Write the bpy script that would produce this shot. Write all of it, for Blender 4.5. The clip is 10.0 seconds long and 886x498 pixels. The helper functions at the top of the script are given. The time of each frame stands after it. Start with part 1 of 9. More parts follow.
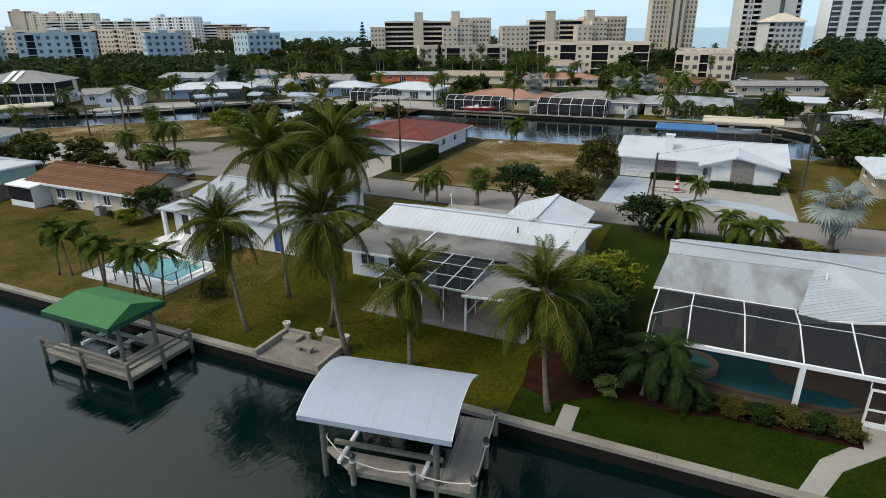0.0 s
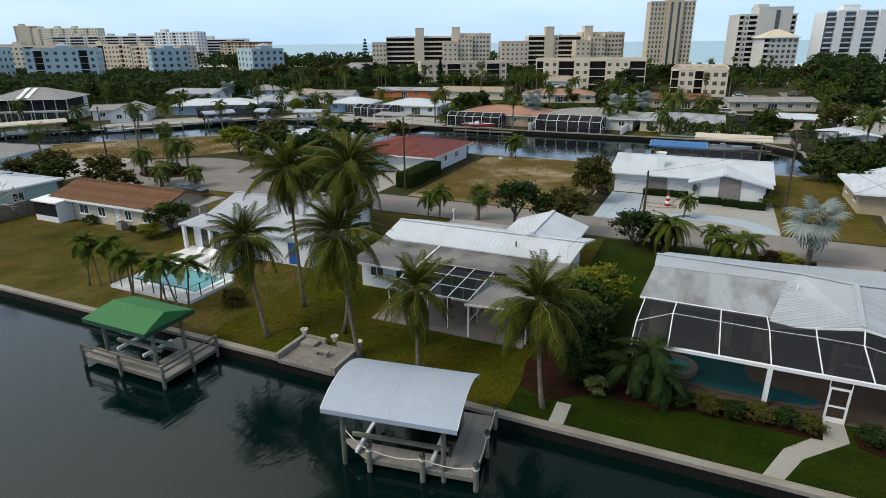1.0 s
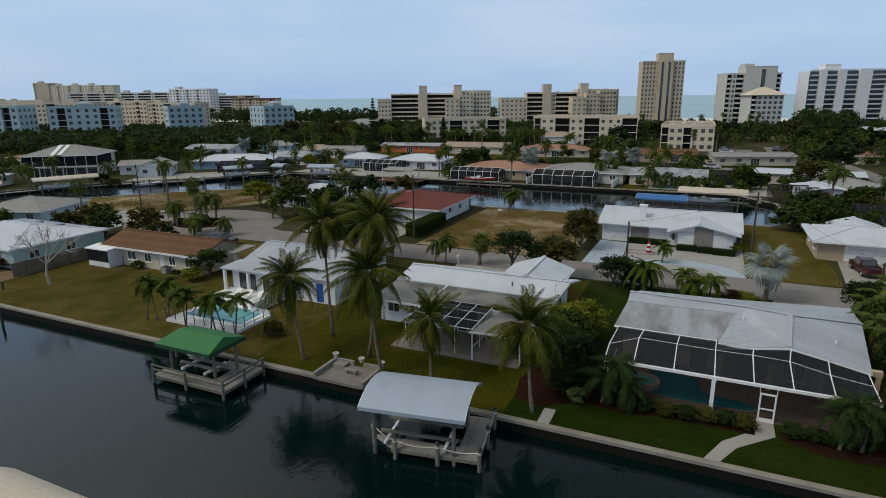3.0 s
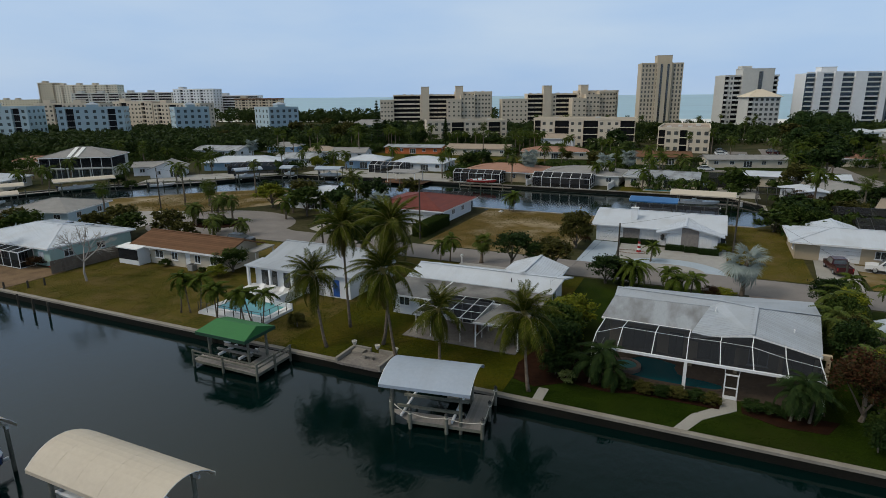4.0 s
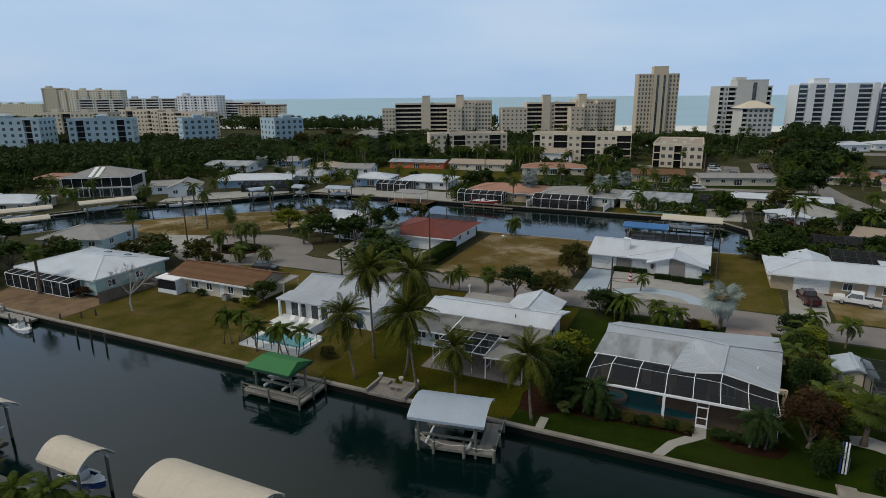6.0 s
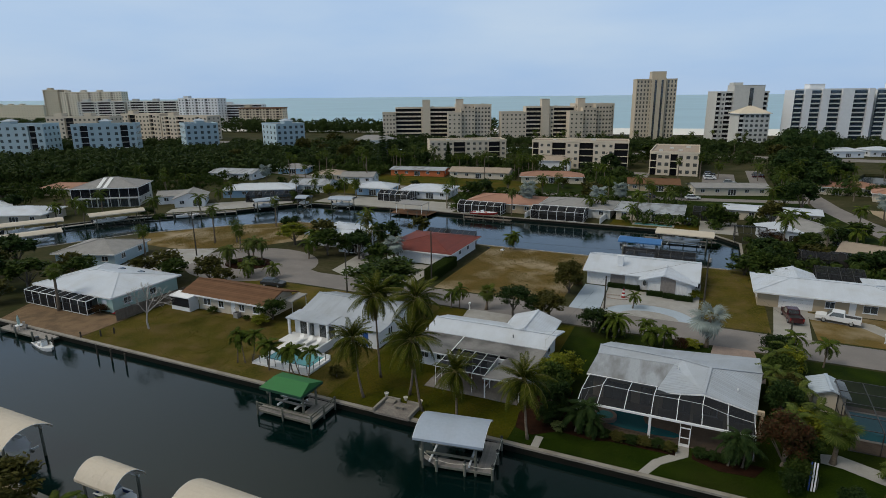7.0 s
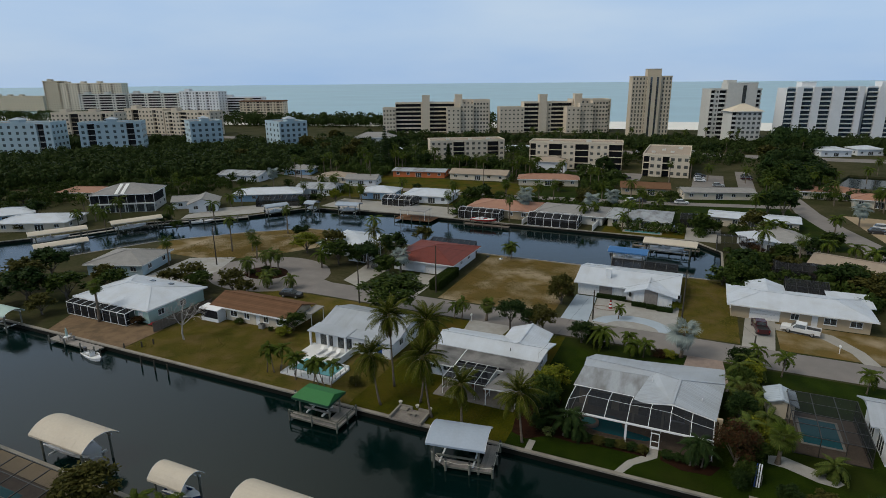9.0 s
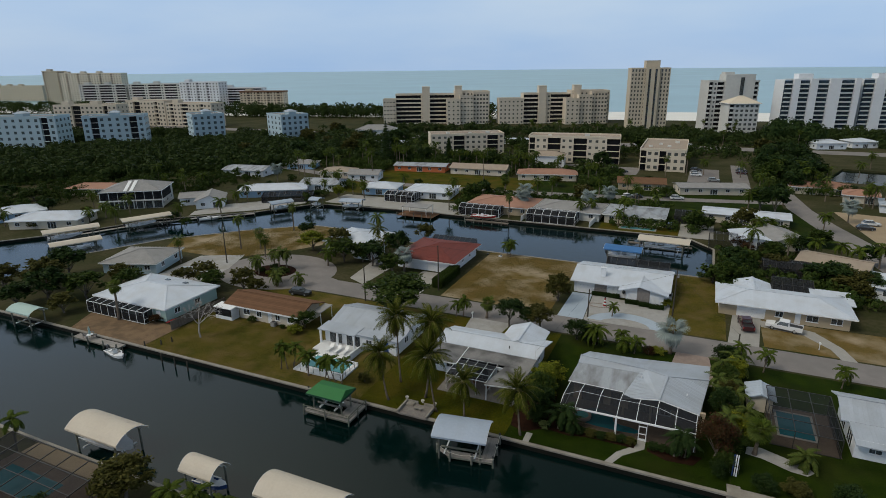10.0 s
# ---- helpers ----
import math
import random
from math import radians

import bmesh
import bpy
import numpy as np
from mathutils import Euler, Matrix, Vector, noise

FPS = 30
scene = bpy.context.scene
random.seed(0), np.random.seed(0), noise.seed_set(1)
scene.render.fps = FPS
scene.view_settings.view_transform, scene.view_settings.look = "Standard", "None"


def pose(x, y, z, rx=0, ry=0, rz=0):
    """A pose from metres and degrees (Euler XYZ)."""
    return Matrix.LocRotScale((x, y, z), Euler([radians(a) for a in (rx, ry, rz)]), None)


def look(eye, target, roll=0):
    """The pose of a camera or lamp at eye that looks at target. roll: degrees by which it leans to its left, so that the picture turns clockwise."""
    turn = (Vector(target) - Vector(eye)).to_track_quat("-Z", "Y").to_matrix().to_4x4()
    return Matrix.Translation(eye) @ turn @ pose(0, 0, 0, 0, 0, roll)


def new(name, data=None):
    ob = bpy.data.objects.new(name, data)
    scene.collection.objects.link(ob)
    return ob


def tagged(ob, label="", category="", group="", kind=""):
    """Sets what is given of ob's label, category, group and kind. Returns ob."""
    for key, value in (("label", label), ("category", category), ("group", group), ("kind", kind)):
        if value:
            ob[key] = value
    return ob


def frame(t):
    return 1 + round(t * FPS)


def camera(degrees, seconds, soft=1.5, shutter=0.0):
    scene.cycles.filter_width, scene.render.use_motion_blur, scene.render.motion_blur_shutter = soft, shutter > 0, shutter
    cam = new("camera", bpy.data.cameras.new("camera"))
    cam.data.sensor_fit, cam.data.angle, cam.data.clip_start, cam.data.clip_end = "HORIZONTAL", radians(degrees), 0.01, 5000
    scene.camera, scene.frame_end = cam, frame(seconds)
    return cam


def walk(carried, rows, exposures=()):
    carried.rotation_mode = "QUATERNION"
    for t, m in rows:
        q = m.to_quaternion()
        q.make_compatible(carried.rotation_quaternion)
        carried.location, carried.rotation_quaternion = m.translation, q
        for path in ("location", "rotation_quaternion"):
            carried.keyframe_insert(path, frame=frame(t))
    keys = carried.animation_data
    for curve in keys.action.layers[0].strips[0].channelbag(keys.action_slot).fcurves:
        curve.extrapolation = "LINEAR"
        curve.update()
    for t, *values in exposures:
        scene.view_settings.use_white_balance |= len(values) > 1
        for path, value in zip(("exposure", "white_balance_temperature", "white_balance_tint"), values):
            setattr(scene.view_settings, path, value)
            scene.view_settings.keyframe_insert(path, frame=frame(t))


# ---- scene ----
from mathutils.geometry import tessellate_polygon

cam = camera(74.7, 10.0, soft=0.6)
PATH = [
    (0, (-0.268, 1.67, 17.95), (-1.041, 3.374, 17.245), -0.5),
    (0.5, (0.253, 0.266, 18.64), (-0.521, 1.971, 17.938), -0.5),
    (1, (0.798, -1.385, 19.249), (0.019, 0.332, 18.582), -0.5),
    (1.5, (1.411, -3.032, 19.815), (0.621, -1.293, 19.223), -0.5),
    (2, (2.152, -4.836, 20.281), (1.352, -3.08, 19.755), -0.5),
    (2.5, (2.886, -6.824, 20.649), (2.083, -5.063, 20.146), -0.6),
    (4, (5.725, -14.843, 22.772), (4.919, -13.084, 22.264), -0.5),
    (4.5, (6.315, -17.227, 23.887), (5.51, -15.467, 23.381), -0.5),
    (5, (6.653, -19.143, 25.55), (5.848, -17.384, 25.043), -0.5),
    (5.5, (6.826, -20.519, 27.465), (6.022, -18.759, 26.959), -0.5),
    (7, (8.297, -24.872, 33.851), (7.496, -23.112, 33.339), -0.5),
    (7.5, (8.921, -26.743, 35.833), (8.121, -24.983, 35.322), -0.5),
    (8, (9.522, -28.676, 37.786), (8.724, -26.919, 37.262), -0.5),
    (8.5, (10.143, -30.654, 39.711), (9.348, -28.899, 39.173), -0.5),
    (9, (10.723, -32.735, 41.632), (9.933, -30.984, 41.076), -0.5),
    (9.5, (11.387, -34.841, 43.662), (10.6, -33.095, 43.084), -0.6),
    (10, (12.033, -36.87, 45.576), (11.249, -35.13, 44.979), -0.6),
]
walk(cam, [(t, look(eye, target, roll)) for t, eye, target, roll in PATH],
     exposures=[(0.0, 0.70), (0.6, 0.70), (1.0, 0.63), (1.5, 0.47), (2.0, 0.23), (2.5, 0.08), (4.0, 0.02), (10.0, 0.0)])

# ---------------------------------------------------------------- world and sun
SUN_ELEV, SUN_AZ = 48.0, 222.0
world = bpy.data.worlds.new("overcast_sky")
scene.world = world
world.use_nodes = True
wn, wl = world.node_tree.nodes, world.node_tree.links
wn.clear()
w_out = wn.new("ShaderNodeOutputWorld")
w_bg = wn.new("ShaderNodeBackground")
w_sky = wn.new("ShaderNodeTexSky")
w_sky.sky_type = "NISHITA"
w_sky.sun_disc = False
w_sky.sun_elevation, w_sky.sun_rotation = radians(SUN_ELEV), radians(SUN_AZ)
w_sky.air_density, w_sky.dust_density = 1.0, 2.0
w_scale = wn.new("ShaderNodeVectorMath")
w_scale.operation = "SCALE"
w_scale.inputs["Scale"].default_value = 0.10
w_tc = wn.new("ShaderNodeTexCoord")
w_map = wn.new("ShaderNodeMapping")
w_map.inputs["Scale"].default_value = (1.2, 1.2, 5.0)
w_noise = wn.new("ShaderNodeTexNoise")
w_noise.inputs["Scale"].default_value = 1.6
w_noise.inputs["Detail"].default_value = 6.0
w_noise.inputs["Roughness"].default_value = 0.5
w_ramp = wn.new("ShaderNodeValToRGB")
w_ramp.color_ramp.elements[0].position, w_ramp.color_ramp.elements[0].color = 0.32, (0.36, 0.54, 0.82, 1)
w_ramp.color_ramp.elements[1].position, w_ramp.color_ramp.elements[1].color = 0.72, (0.52, 0.655, 0.83, 1)
w_mix = wn.new("ShaderNodeMix")
w_mix.data_type = "RGBA"
w_mix.inputs["Factor"].default_value = 0.86
wl.new(w_tc.outputs["Generated"], w_map.inputs["Vector"])
wl.new(w_map.outputs["Vector"], w_noise.inputs["Vector"])
wl.new(w_noise.outputs["Fac"], w_ramp.inputs["Fac"])
wl.new(w_sky.outputs["Color"], w_scale.inputs[0])
wl.new(w_scale.outputs["Vector"], w_mix.inputs["A"])
wl.new(w_ramp.outputs["Color"], w_mix.inputs["B"])
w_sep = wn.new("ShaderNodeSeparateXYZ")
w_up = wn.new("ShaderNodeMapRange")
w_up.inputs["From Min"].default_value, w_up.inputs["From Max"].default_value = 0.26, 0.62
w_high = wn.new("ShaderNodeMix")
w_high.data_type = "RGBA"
# unseen high sky: dim, with an added bright area that lightens the water's reflections
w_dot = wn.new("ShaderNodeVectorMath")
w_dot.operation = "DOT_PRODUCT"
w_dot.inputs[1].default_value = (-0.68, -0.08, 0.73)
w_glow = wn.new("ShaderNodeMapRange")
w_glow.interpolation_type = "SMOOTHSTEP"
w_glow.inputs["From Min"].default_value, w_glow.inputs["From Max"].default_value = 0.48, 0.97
w_added_glow = wn.new("ShaderNodeMix")
w_added_glow.data_type = "RGBA"
w_added_glow.inputs["A"].default_value, w_added_glow.inputs["B"].default_value = (0.135, 0.160, 0.165, 1), (1.02, 1.03, 0.96, 1)
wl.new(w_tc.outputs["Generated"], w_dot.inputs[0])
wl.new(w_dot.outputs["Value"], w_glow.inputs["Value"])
wl.new(w_glow.outputs["Result"], w_added_glow.inputs["Factor"])
wl.new(w_added_glow.outputs["Result"], w_high.inputs["B"])
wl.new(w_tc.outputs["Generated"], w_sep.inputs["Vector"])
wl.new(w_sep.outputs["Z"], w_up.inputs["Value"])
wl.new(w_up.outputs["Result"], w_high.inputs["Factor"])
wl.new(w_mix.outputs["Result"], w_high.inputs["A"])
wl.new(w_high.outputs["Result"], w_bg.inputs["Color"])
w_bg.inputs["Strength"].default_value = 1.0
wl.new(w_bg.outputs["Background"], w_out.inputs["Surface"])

sun = new("sun", bpy.data.lights.new("sun", "SUN"))
sun.data.energy, sun.data.angle, sun.data.color = 1.2, radians(18), (1.0, 0.92, 0.79)
sun.matrix_world = look((0, 0, 60), (0 - 60 * math.sin(radians(SUN_AZ)) / math.tan(radians(SUN_ELEV)),
                                     0 - 60 * math.cos(radians(SUN_AZ)) / math.tan(radians(SUN_ELEV)), 0))


# ---------------------------------------------------------------- materials
def material(name, c1, c2=None, scale=1.0, rough=0.8, metal=0.0, bump=0.0, fine=12.0, vary=0.0, stain=None, stain_scale=0.15,
             stain_amount=0.5, coords="world", stretch=(1, 1, 1), spec=0.5, alpha=1.0):
    """Two noises, coarse and fine, between two colours, with a third colour as stains, bump, and a shift from object to object."""
    m = bpy.data.materials.new(name)
    m.use_nodes = True
    n, l = m.node_tree.nodes, m.node_tree.links
    b = n["Principled BSDF"]
    b.inputs["Roughness"].default_value, b.inputs["Metallic"].default_value = rough, metal
    b.inputs["Specular IOR Level"].default_value = spec
    c2 = c2 or tuple(0.8 * c for c in c1)
    if coords == "world":
        src = n.new("ShaderNodeNewGeometry").outputs["Position"]
    else:
        src = n.new("ShaderNodeTexCoord").outputs["Object"]
    mp = n.new("ShaderNodeMapping")
    mp.inputs["Scale"].default_value = stretch
    l.new(src, mp.inputs["Vector"])
    coarse, small = n.new("ShaderNodeTexNoise"), n.new("ShaderNodeTexNoise")
    coarse.inputs["Scale"].default_value, coarse.inputs["Detail"].default_value = scale, 4.0
    small.inputs["Scale"].default_value, small.inputs["Detail"].default_value = scale * fine, 3.0
    for t in (coarse, small):
        l.new(mp.outputs["Vector"], t.inputs["Vector"])
    add = n.new("ShaderNodeMath")
    add.operation = "ADD"
    l.new(coarse.outputs["Fac"], add.inputs[0])
    l.new(small.outputs["Fac"], add.inputs[1])
    rng = n.new("ShaderNodeMapRange")
    rng.inputs["From Min"].default_value, rng.inputs["From Max"].default_value = 0.7, 1.3
    l.new(add.outputs[0], rng.inputs["Value"])
    mix = n.new("ShaderNodeMix")
    mix.data_type = "RGBA"
    mix.inputs["A"].default_value, mix.inputs["B"].default_value = (*c1, 1), (*c2, 1)
    l.new(rng.outputs["Result"], mix.inputs["Factor"])
    col = mix.outputs["Result"]
    if stain:
        sn = n.new("ShaderNodeTexNoise")
        sn.inputs["Scale"].default_value, sn.inputs["Detail"].default_value = stain_scale, 6.0
        l.new(mp.outputs["Vector"], sn.inputs["Vector"])
        sr = n.new("ShaderNodeMapRange")
        sr.inputs["From Min"].default_value, sr.inputs["From Max"].default_value = 0.45, 0.68
        sr.inputs["To Max"].default_value = stain_amount
        l.new(sn.outputs["Fac"], sr.inputs["Value"])
        sm = n.new("ShaderNodeMix")
        sm.data_type = "RGBA"
        sm.inputs["B"].default_value = (*stain, 1)
        l.new(col, sm.inputs["A"])
        l.new(sr.outputs["Result"], sm.inputs["Factor"])
        col = sm.outputs["Result"]
    if vary:
        info = n.new("ShaderNodeObjectInfo")
        hsv = n.new("ShaderNodeHueSaturation")
        vr = n.new("ShaderNodeMapRange")
        vr.inputs["To Min"].default_value, vr.inputs["To Max"].default_value = 1 - vary, 1 + vary
        l.new(info.outputs["Random"], vr.inputs["Value"])
        l.new(vr.outputs["Result"], hsv.inputs["Value"])
        l.new(col, hsv.inputs["Color"])
        col = hsv.outputs["Color"]
    l.new(col, b.inputs["Base Color"])
    if bump:
        bp = n.new("ShaderNodeBump")
        bp.inputs["Strength"].default_value, bp.inputs["Distance"].default_value = bump, 0.05
        l.new(add.outputs[0], bp.inputs["Height"])
        l.new(bp.outputs["Normal"], b.inputs["Normal"])
    return m


def leaf_material(name, c1, c2, vary=0.15, rough=0.55):
    """Leaves: colour from leaf to leaf, a little light through them."""
    m = bpy.data.materials.new(name)
    m.use_nodes = True
    n, l = m.node_tree.nodes, m.node_tree.links
    b = n["Principled BSDF"]
    b.inputs["Roughness"].default_value, b.inputs["Specular IOR Level"].default_value = rough, 0.04
    geo, info = n.new("ShaderNodeNewGeometry"), n.new("ShaderNodeObjectInfo")
    mix = n.new("ShaderNodeMix")
    mix.data_type = "RGBA"
    mix.inputs["A"].default_value, mix.inputs["B"].default_value = (*c1, 1), (*c2, 1)
    l.new(geo.outputs["Random Per Island"], mix.inputs["Factor"])
    hsv = n.new("ShaderNodeHueSaturation")
    vr = n.new("ShaderNodeMapRange")
    vr.inputs["To Min"].default_value, vr.inputs["To Max"].default_value = 1 - vary, 1 + vary
    l.new(info.outputs["Random"], vr.inputs["Value"])
    l.new(vr.outputs["Result"], hsv.inputs["Value"])
    l.new(mix.outputs["Result"], hsv.inputs["Color"])
    l.new(hsv.outputs["Color"], b.inputs["Base Color"])
    tr = n.new("ShaderNodeBsdfTranslucent")
    l.new(hsv.outputs["Color"], tr.inputs["Color"])
    sh = n.new("ShaderNodeMixShader")
    sh.inputs["Fac"].default_value = 0.18
    l.new(b.outputs["BSDF"], sh.inputs[1])
    l.new(tr.outputs["BSDF"], sh.inputs[2])
    l.new(sh.outputs["Shader"], n["Material Output"].inputs["Surface"])
    return m


def water_material(name, deep, scale, strength, rough, ior=1.33):
    m = bpy.data.materials.new(name)
    m.use_nodes = True
    n, l = m.node_tree.nodes, m.node_tree.links
    b = n["Principled BSDF"]
    b.inputs["Roughness"].default_value = rough
    b.inputs["IOR"].default_value = ior
    src = n.new("ShaderNodeNewGeometry").outputs["Position"]
    big = n.new("ShaderNodeTexNoise")
    big.inputs["Scale"].default_value, big.inputs["Detail"].default_value = scale * 0.06, 3.0
    l.new(src, big.inputs["Vector"])
    mix = n.new("ShaderNodeMix")
    mix.data_type = "RGBA"
    mix.inputs["A"].default_value, mix.inputs["B"].default_value = (*deep, 1), (*(1.5 * c for c in deep), 1)
    l.new(big.outputs["Fac"], mix.inputs["Factor"])
    l.new(mix.outputs["Result"], b.inputs["Base Color"])
    mp = n.new("ShaderNodeMapping")
    mp.inputs["Scale"].default_value, mp.inputs["Rotation"].default_value = (1.0, 0.45, 1.0), (0, 0, 0.5)
    l.new(src, mp.inputs["Vector"])
    wave = n.new("ShaderNodeTexNoise")
    wave.inputs["Scale"].default_value, wave.inputs["Detail"].default_value = scale, 5.0
    l.new(mp.outputs["Vector"], wave.inputs["Vector"])
    swell = n.new("ShaderNodeTexNoise")
    swell.inputs["Scale"].default_value, swell.inputs["Detail"].default_value = scale * 0.22, 2.0
    l.new(src, swell.inputs["Vector"])
    add = n.new("ShaderNodeMath")
    add.operation = "ADD"
    l.new(wave.outputs["Fac"], add.inputs[0])
    l.new(swell.outputs["Fac"], add.inputs[1])
    bp = n.new("ShaderNodeBump")
    bp.inputs["Strength"].default_value, bp.inputs["Distance"].default_value = strength, 0.1
    l.new(add.outputs[0], bp.inputs["Height"])
    l.new(bp.outputs["Normal"], b.inputs["Normal"])
    return m


def screen_material(name, colour, cover):
    """Insect screen: fine dark mesh that lets part of the light through."""
    m = bpy.data.materials.new(name)
    m.use_nodes = True
    n, l = m.node_tree.nodes, m.node_tree.links
    b = n["Principled BSDF"]
    b.inputs["Base Color"].default_value, b.inputs["Roughness"].default_value = (*colour, 1), 0.9
    b.inputs["Specular IOR Level"].default_value = 0.05
    tr = n.new("ShaderNodeBsdfTransparent")
    sh = n.new("ShaderNodeMixShader")
    sh.inputs["Fac"].default_value = cover
    l.new(tr.outputs["BSDF"], sh.inputs[1])
    l.new(b.outputs["BSDF"], sh.inputs[2])
    l.new(sh.outputs["Shader"], n["Material Output"].inputs["Surface"])
    return m


def glass_material(name, tint):
    m = bpy.data.materials.new(name)
    m.use_nodes = True
    b = m.node_tree.nodes["Principled BSDF"]
    b.inputs["Base Color"].default_value, b.inputs["Roughness"].default_value = (*tint, 1), 0.04
    b.inputs["Transmission Weight"].default_value, b.inputs["IOR"].default_value = 0.6, 1.45
    return m


WATER = water_material("canal_water", (0.0006, 0.0064, 0.0060), 3.2, 0.15, 0.03, 1.38)
SEA = water_material("sea_water", (0.235, 0.35, 0.385), 0.10, 0.5, 0.35)
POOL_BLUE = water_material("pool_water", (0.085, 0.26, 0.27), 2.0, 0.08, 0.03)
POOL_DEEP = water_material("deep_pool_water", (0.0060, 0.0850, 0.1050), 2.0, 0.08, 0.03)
GROUND = material("sandy_ground", (0.0750, 0.0638, 0.0360), (0.0338, 0.0390, 0.0135), 0.12, 0.95, 0, 0.4, 9, stain=(0.0225, 0.0315, 0.0090), stain_scale=0.05, stain_amount=0.8, spec=0.04)
GRASS = material("green_lawn", (0.0060, 0.0150, 0.0012), (0.0240, 0.0410, 0.0030), 0.35, 0.9, 0, 0.6, 18, stain=(0.0303, 0.0319, 0.0077), stain_scale=0.12, stain_amount=0.5, spec=0.04)
GRASS_MIX = material("patchy_lawn", (0.0215, 0.0365, 0.0017), (0.0840, 0.0740, 0.0055), 0.25, 0.9, 0, 0.6, 14, stain=(0.1000, 0.0620, 0.0130), stain_scale=0.16, stain_amount=0.7, spec=0.04)
GRASS_LOT = material("empty_lot_lawn", (0.0423, 0.0478, 0.0064), (0.1196, 0.0902, 0.0193), 0.25, 0.9, 0, 0.6, 14, stain=(0.1380, 0.0966, 0.0386), stain_scale=0.3, stain_amount=0.85, spec=0.04)
GRASS_DRY = material("dry_lawn", (0.160, 0.104, 0.034), (0.100, 0.078, 0.024), 0.25, 0.95, 0, 0.6, 14, stain=(0.38, 0.31, 0.22), stain_scale=0.13, stain_amount=0.75, spec=0.04)
SOIL = material("red_mulch", (0.0336, 0.0147, 0.0084), (0.0154, 0.0077, 0.0049), 1.5, 0.95, 0, 0.8, 8, spec=0.04)
SAND = material("sand", (0.36, 0.27, 0.17), (0.28, 0.21, 0.13), 0.3, 0.95, 0, 0.3, 20)
TERRACE_TAN = material("tan_terrace_pavers", (0.22, 0.15, 0.09), (0.15, 0.10, 0.065), 0.6, 0.9, 0, 0.3, 12, stain=(0.10, 0.075, 0.05), stain_scale=0.3, stain_amount=0.7, spec=0.04)
BEACH = material("beach_sand", (0.82, 0.80, 0.76), (0.74, 0.72, 0.67), 0.05, 0.95)
SHELL = material("shell_gravel", (0.3780, 0.3690, 0.3510), (0.2970, 0.2880, 0.2790), 0.8, 0.95, 0, 0.5, 14, stain=(0.2520, 0.2250, 0.1800), stain_scale=0.2)
ASPHALT = material("worn_asphalt", (0.25, 0.23, 0.22), (0.205, 0.188, 0.18), 0.5, 0.9, 0, 0.2, 20, stain=(0.165, 0.155, 0.148), stain_scale=0.12, stain_amount=0.6, spec=0.04)
CONCRETE = material("concrete", (0.2964, 0.2730, 0.2340), (0.2262, 0.2028, 0.1716), 0.7, 0.85, 0, 0.2, 14, stain=(0.1716, 0.1482, 0.1170), stain_scale=0.5, stain_amount=0.55)
SLAB = material("light_concrete", (0.3481, 0.3330, 0.3027), (0.2876, 0.2724, 0.2497), 0.5, 0.85, 0, 0.1, 14, stain=(0.2497, 0.2346, 0.2119), stain_scale=0.3, stain_amount=0.4)
WHITE_DECK = material("white_pool_deck", (0.72, 0.72, 0.72), (0.64, 0.64, 0.64), 0.6, 0.8, 0, 0.1, 14)
BLUE_SLAB = material("painted_blue_concrete", (0.3910, 0.4547, 0.5270), (0.3230, 0.3825, 0.4505), 0.5, 0.7, 0, 0.1, 14)
PAVER = material("pink_pavers", (0.33, 0.25, 0.21), (0.25, 0.19, 0.16), 1.5, 0.85, 0, 0.3, 5)
PATIO = material("patio_pavers", (0.1520, 0.1160, 0.0880), (0.1040, 0.0800, 0.0640), 1.0, 0.7, 0, 0.2, 5, spec=0.04)
PATIO_GREY = material("stained_patio", (0.2480, 0.2232, 0.1984), (0.1488, 0.1302, 0.1178), 0.8, 0.8, 0, 0.2, 6)
STUCCO = material("white_stucco", (0.74, 0.76, 0.79), (0.65, 0.67, 0.69), 0.7, 0.85, 0, 0.1, 20)
STUCCO_CREAM = material("cream_stucco", (0.62, 0.55, 0.44), (0.53, 0.47, 0.38), 0.6, 0.85, 0, 0.1, 20)
STUCCO_BEIGE = material("beige_stucco", (0.46, 0.37, 0.25), (0.40, 0.32, 0.22), 0.6, 0.85, 0, 0.1, 20)
STUCCO_MINT = material("mint_stucco", (0.42, 0.58, 0.53), (0.36, 0.50, 0.46), 0.6, 0.85, 0, 0.1, 20)
STUCCO_BLUE = material("pale_blue_stucco", (0.4284, 0.5414, 0.5962), (0.3780, 0.4838, 0.5299), 0.2, 0.85, 0, 0.0, 20)
STUCCO_ORANGE = material("orange_stucco", (0.55, 0.15, 0.05), (0.45, 0.12, 0.04), 0.6, 0.85)
STUCCO_SKY = material("sky_blue_stucco", (0.30, 0.45, 0.62), (0.26, 0.40, 0.55), 0.6, 0.85)
CONDO_CREAM = material("condo_cream", (0.6496, 0.5600, 0.4368), (0.5824, 0.5040, 0.3920), 0.06, 0.85)
CONDO_TAN = material("condo_tan", (0.5500, 0.4620, 0.3410), (0.4950, 0.4180, 0.3080), 0.06, 0.85)
CONDO_GREY = material("condo_grey", (0.6050, 0.5940, 0.5500), (0.5280, 0.5170, 0.4840), 0.06, 0.85)
CONDO_WHITE = material("condo_white", (0.75, 0.76, 0.77), (0.68, 0.69, 0.70), 0.06, 0.85)
STONE = material("stacked_stone", (0.28, 0.25, 0.23), (0.18, 0.165, 0.155), 3.0, 0.9, 0, 0.6, 4)
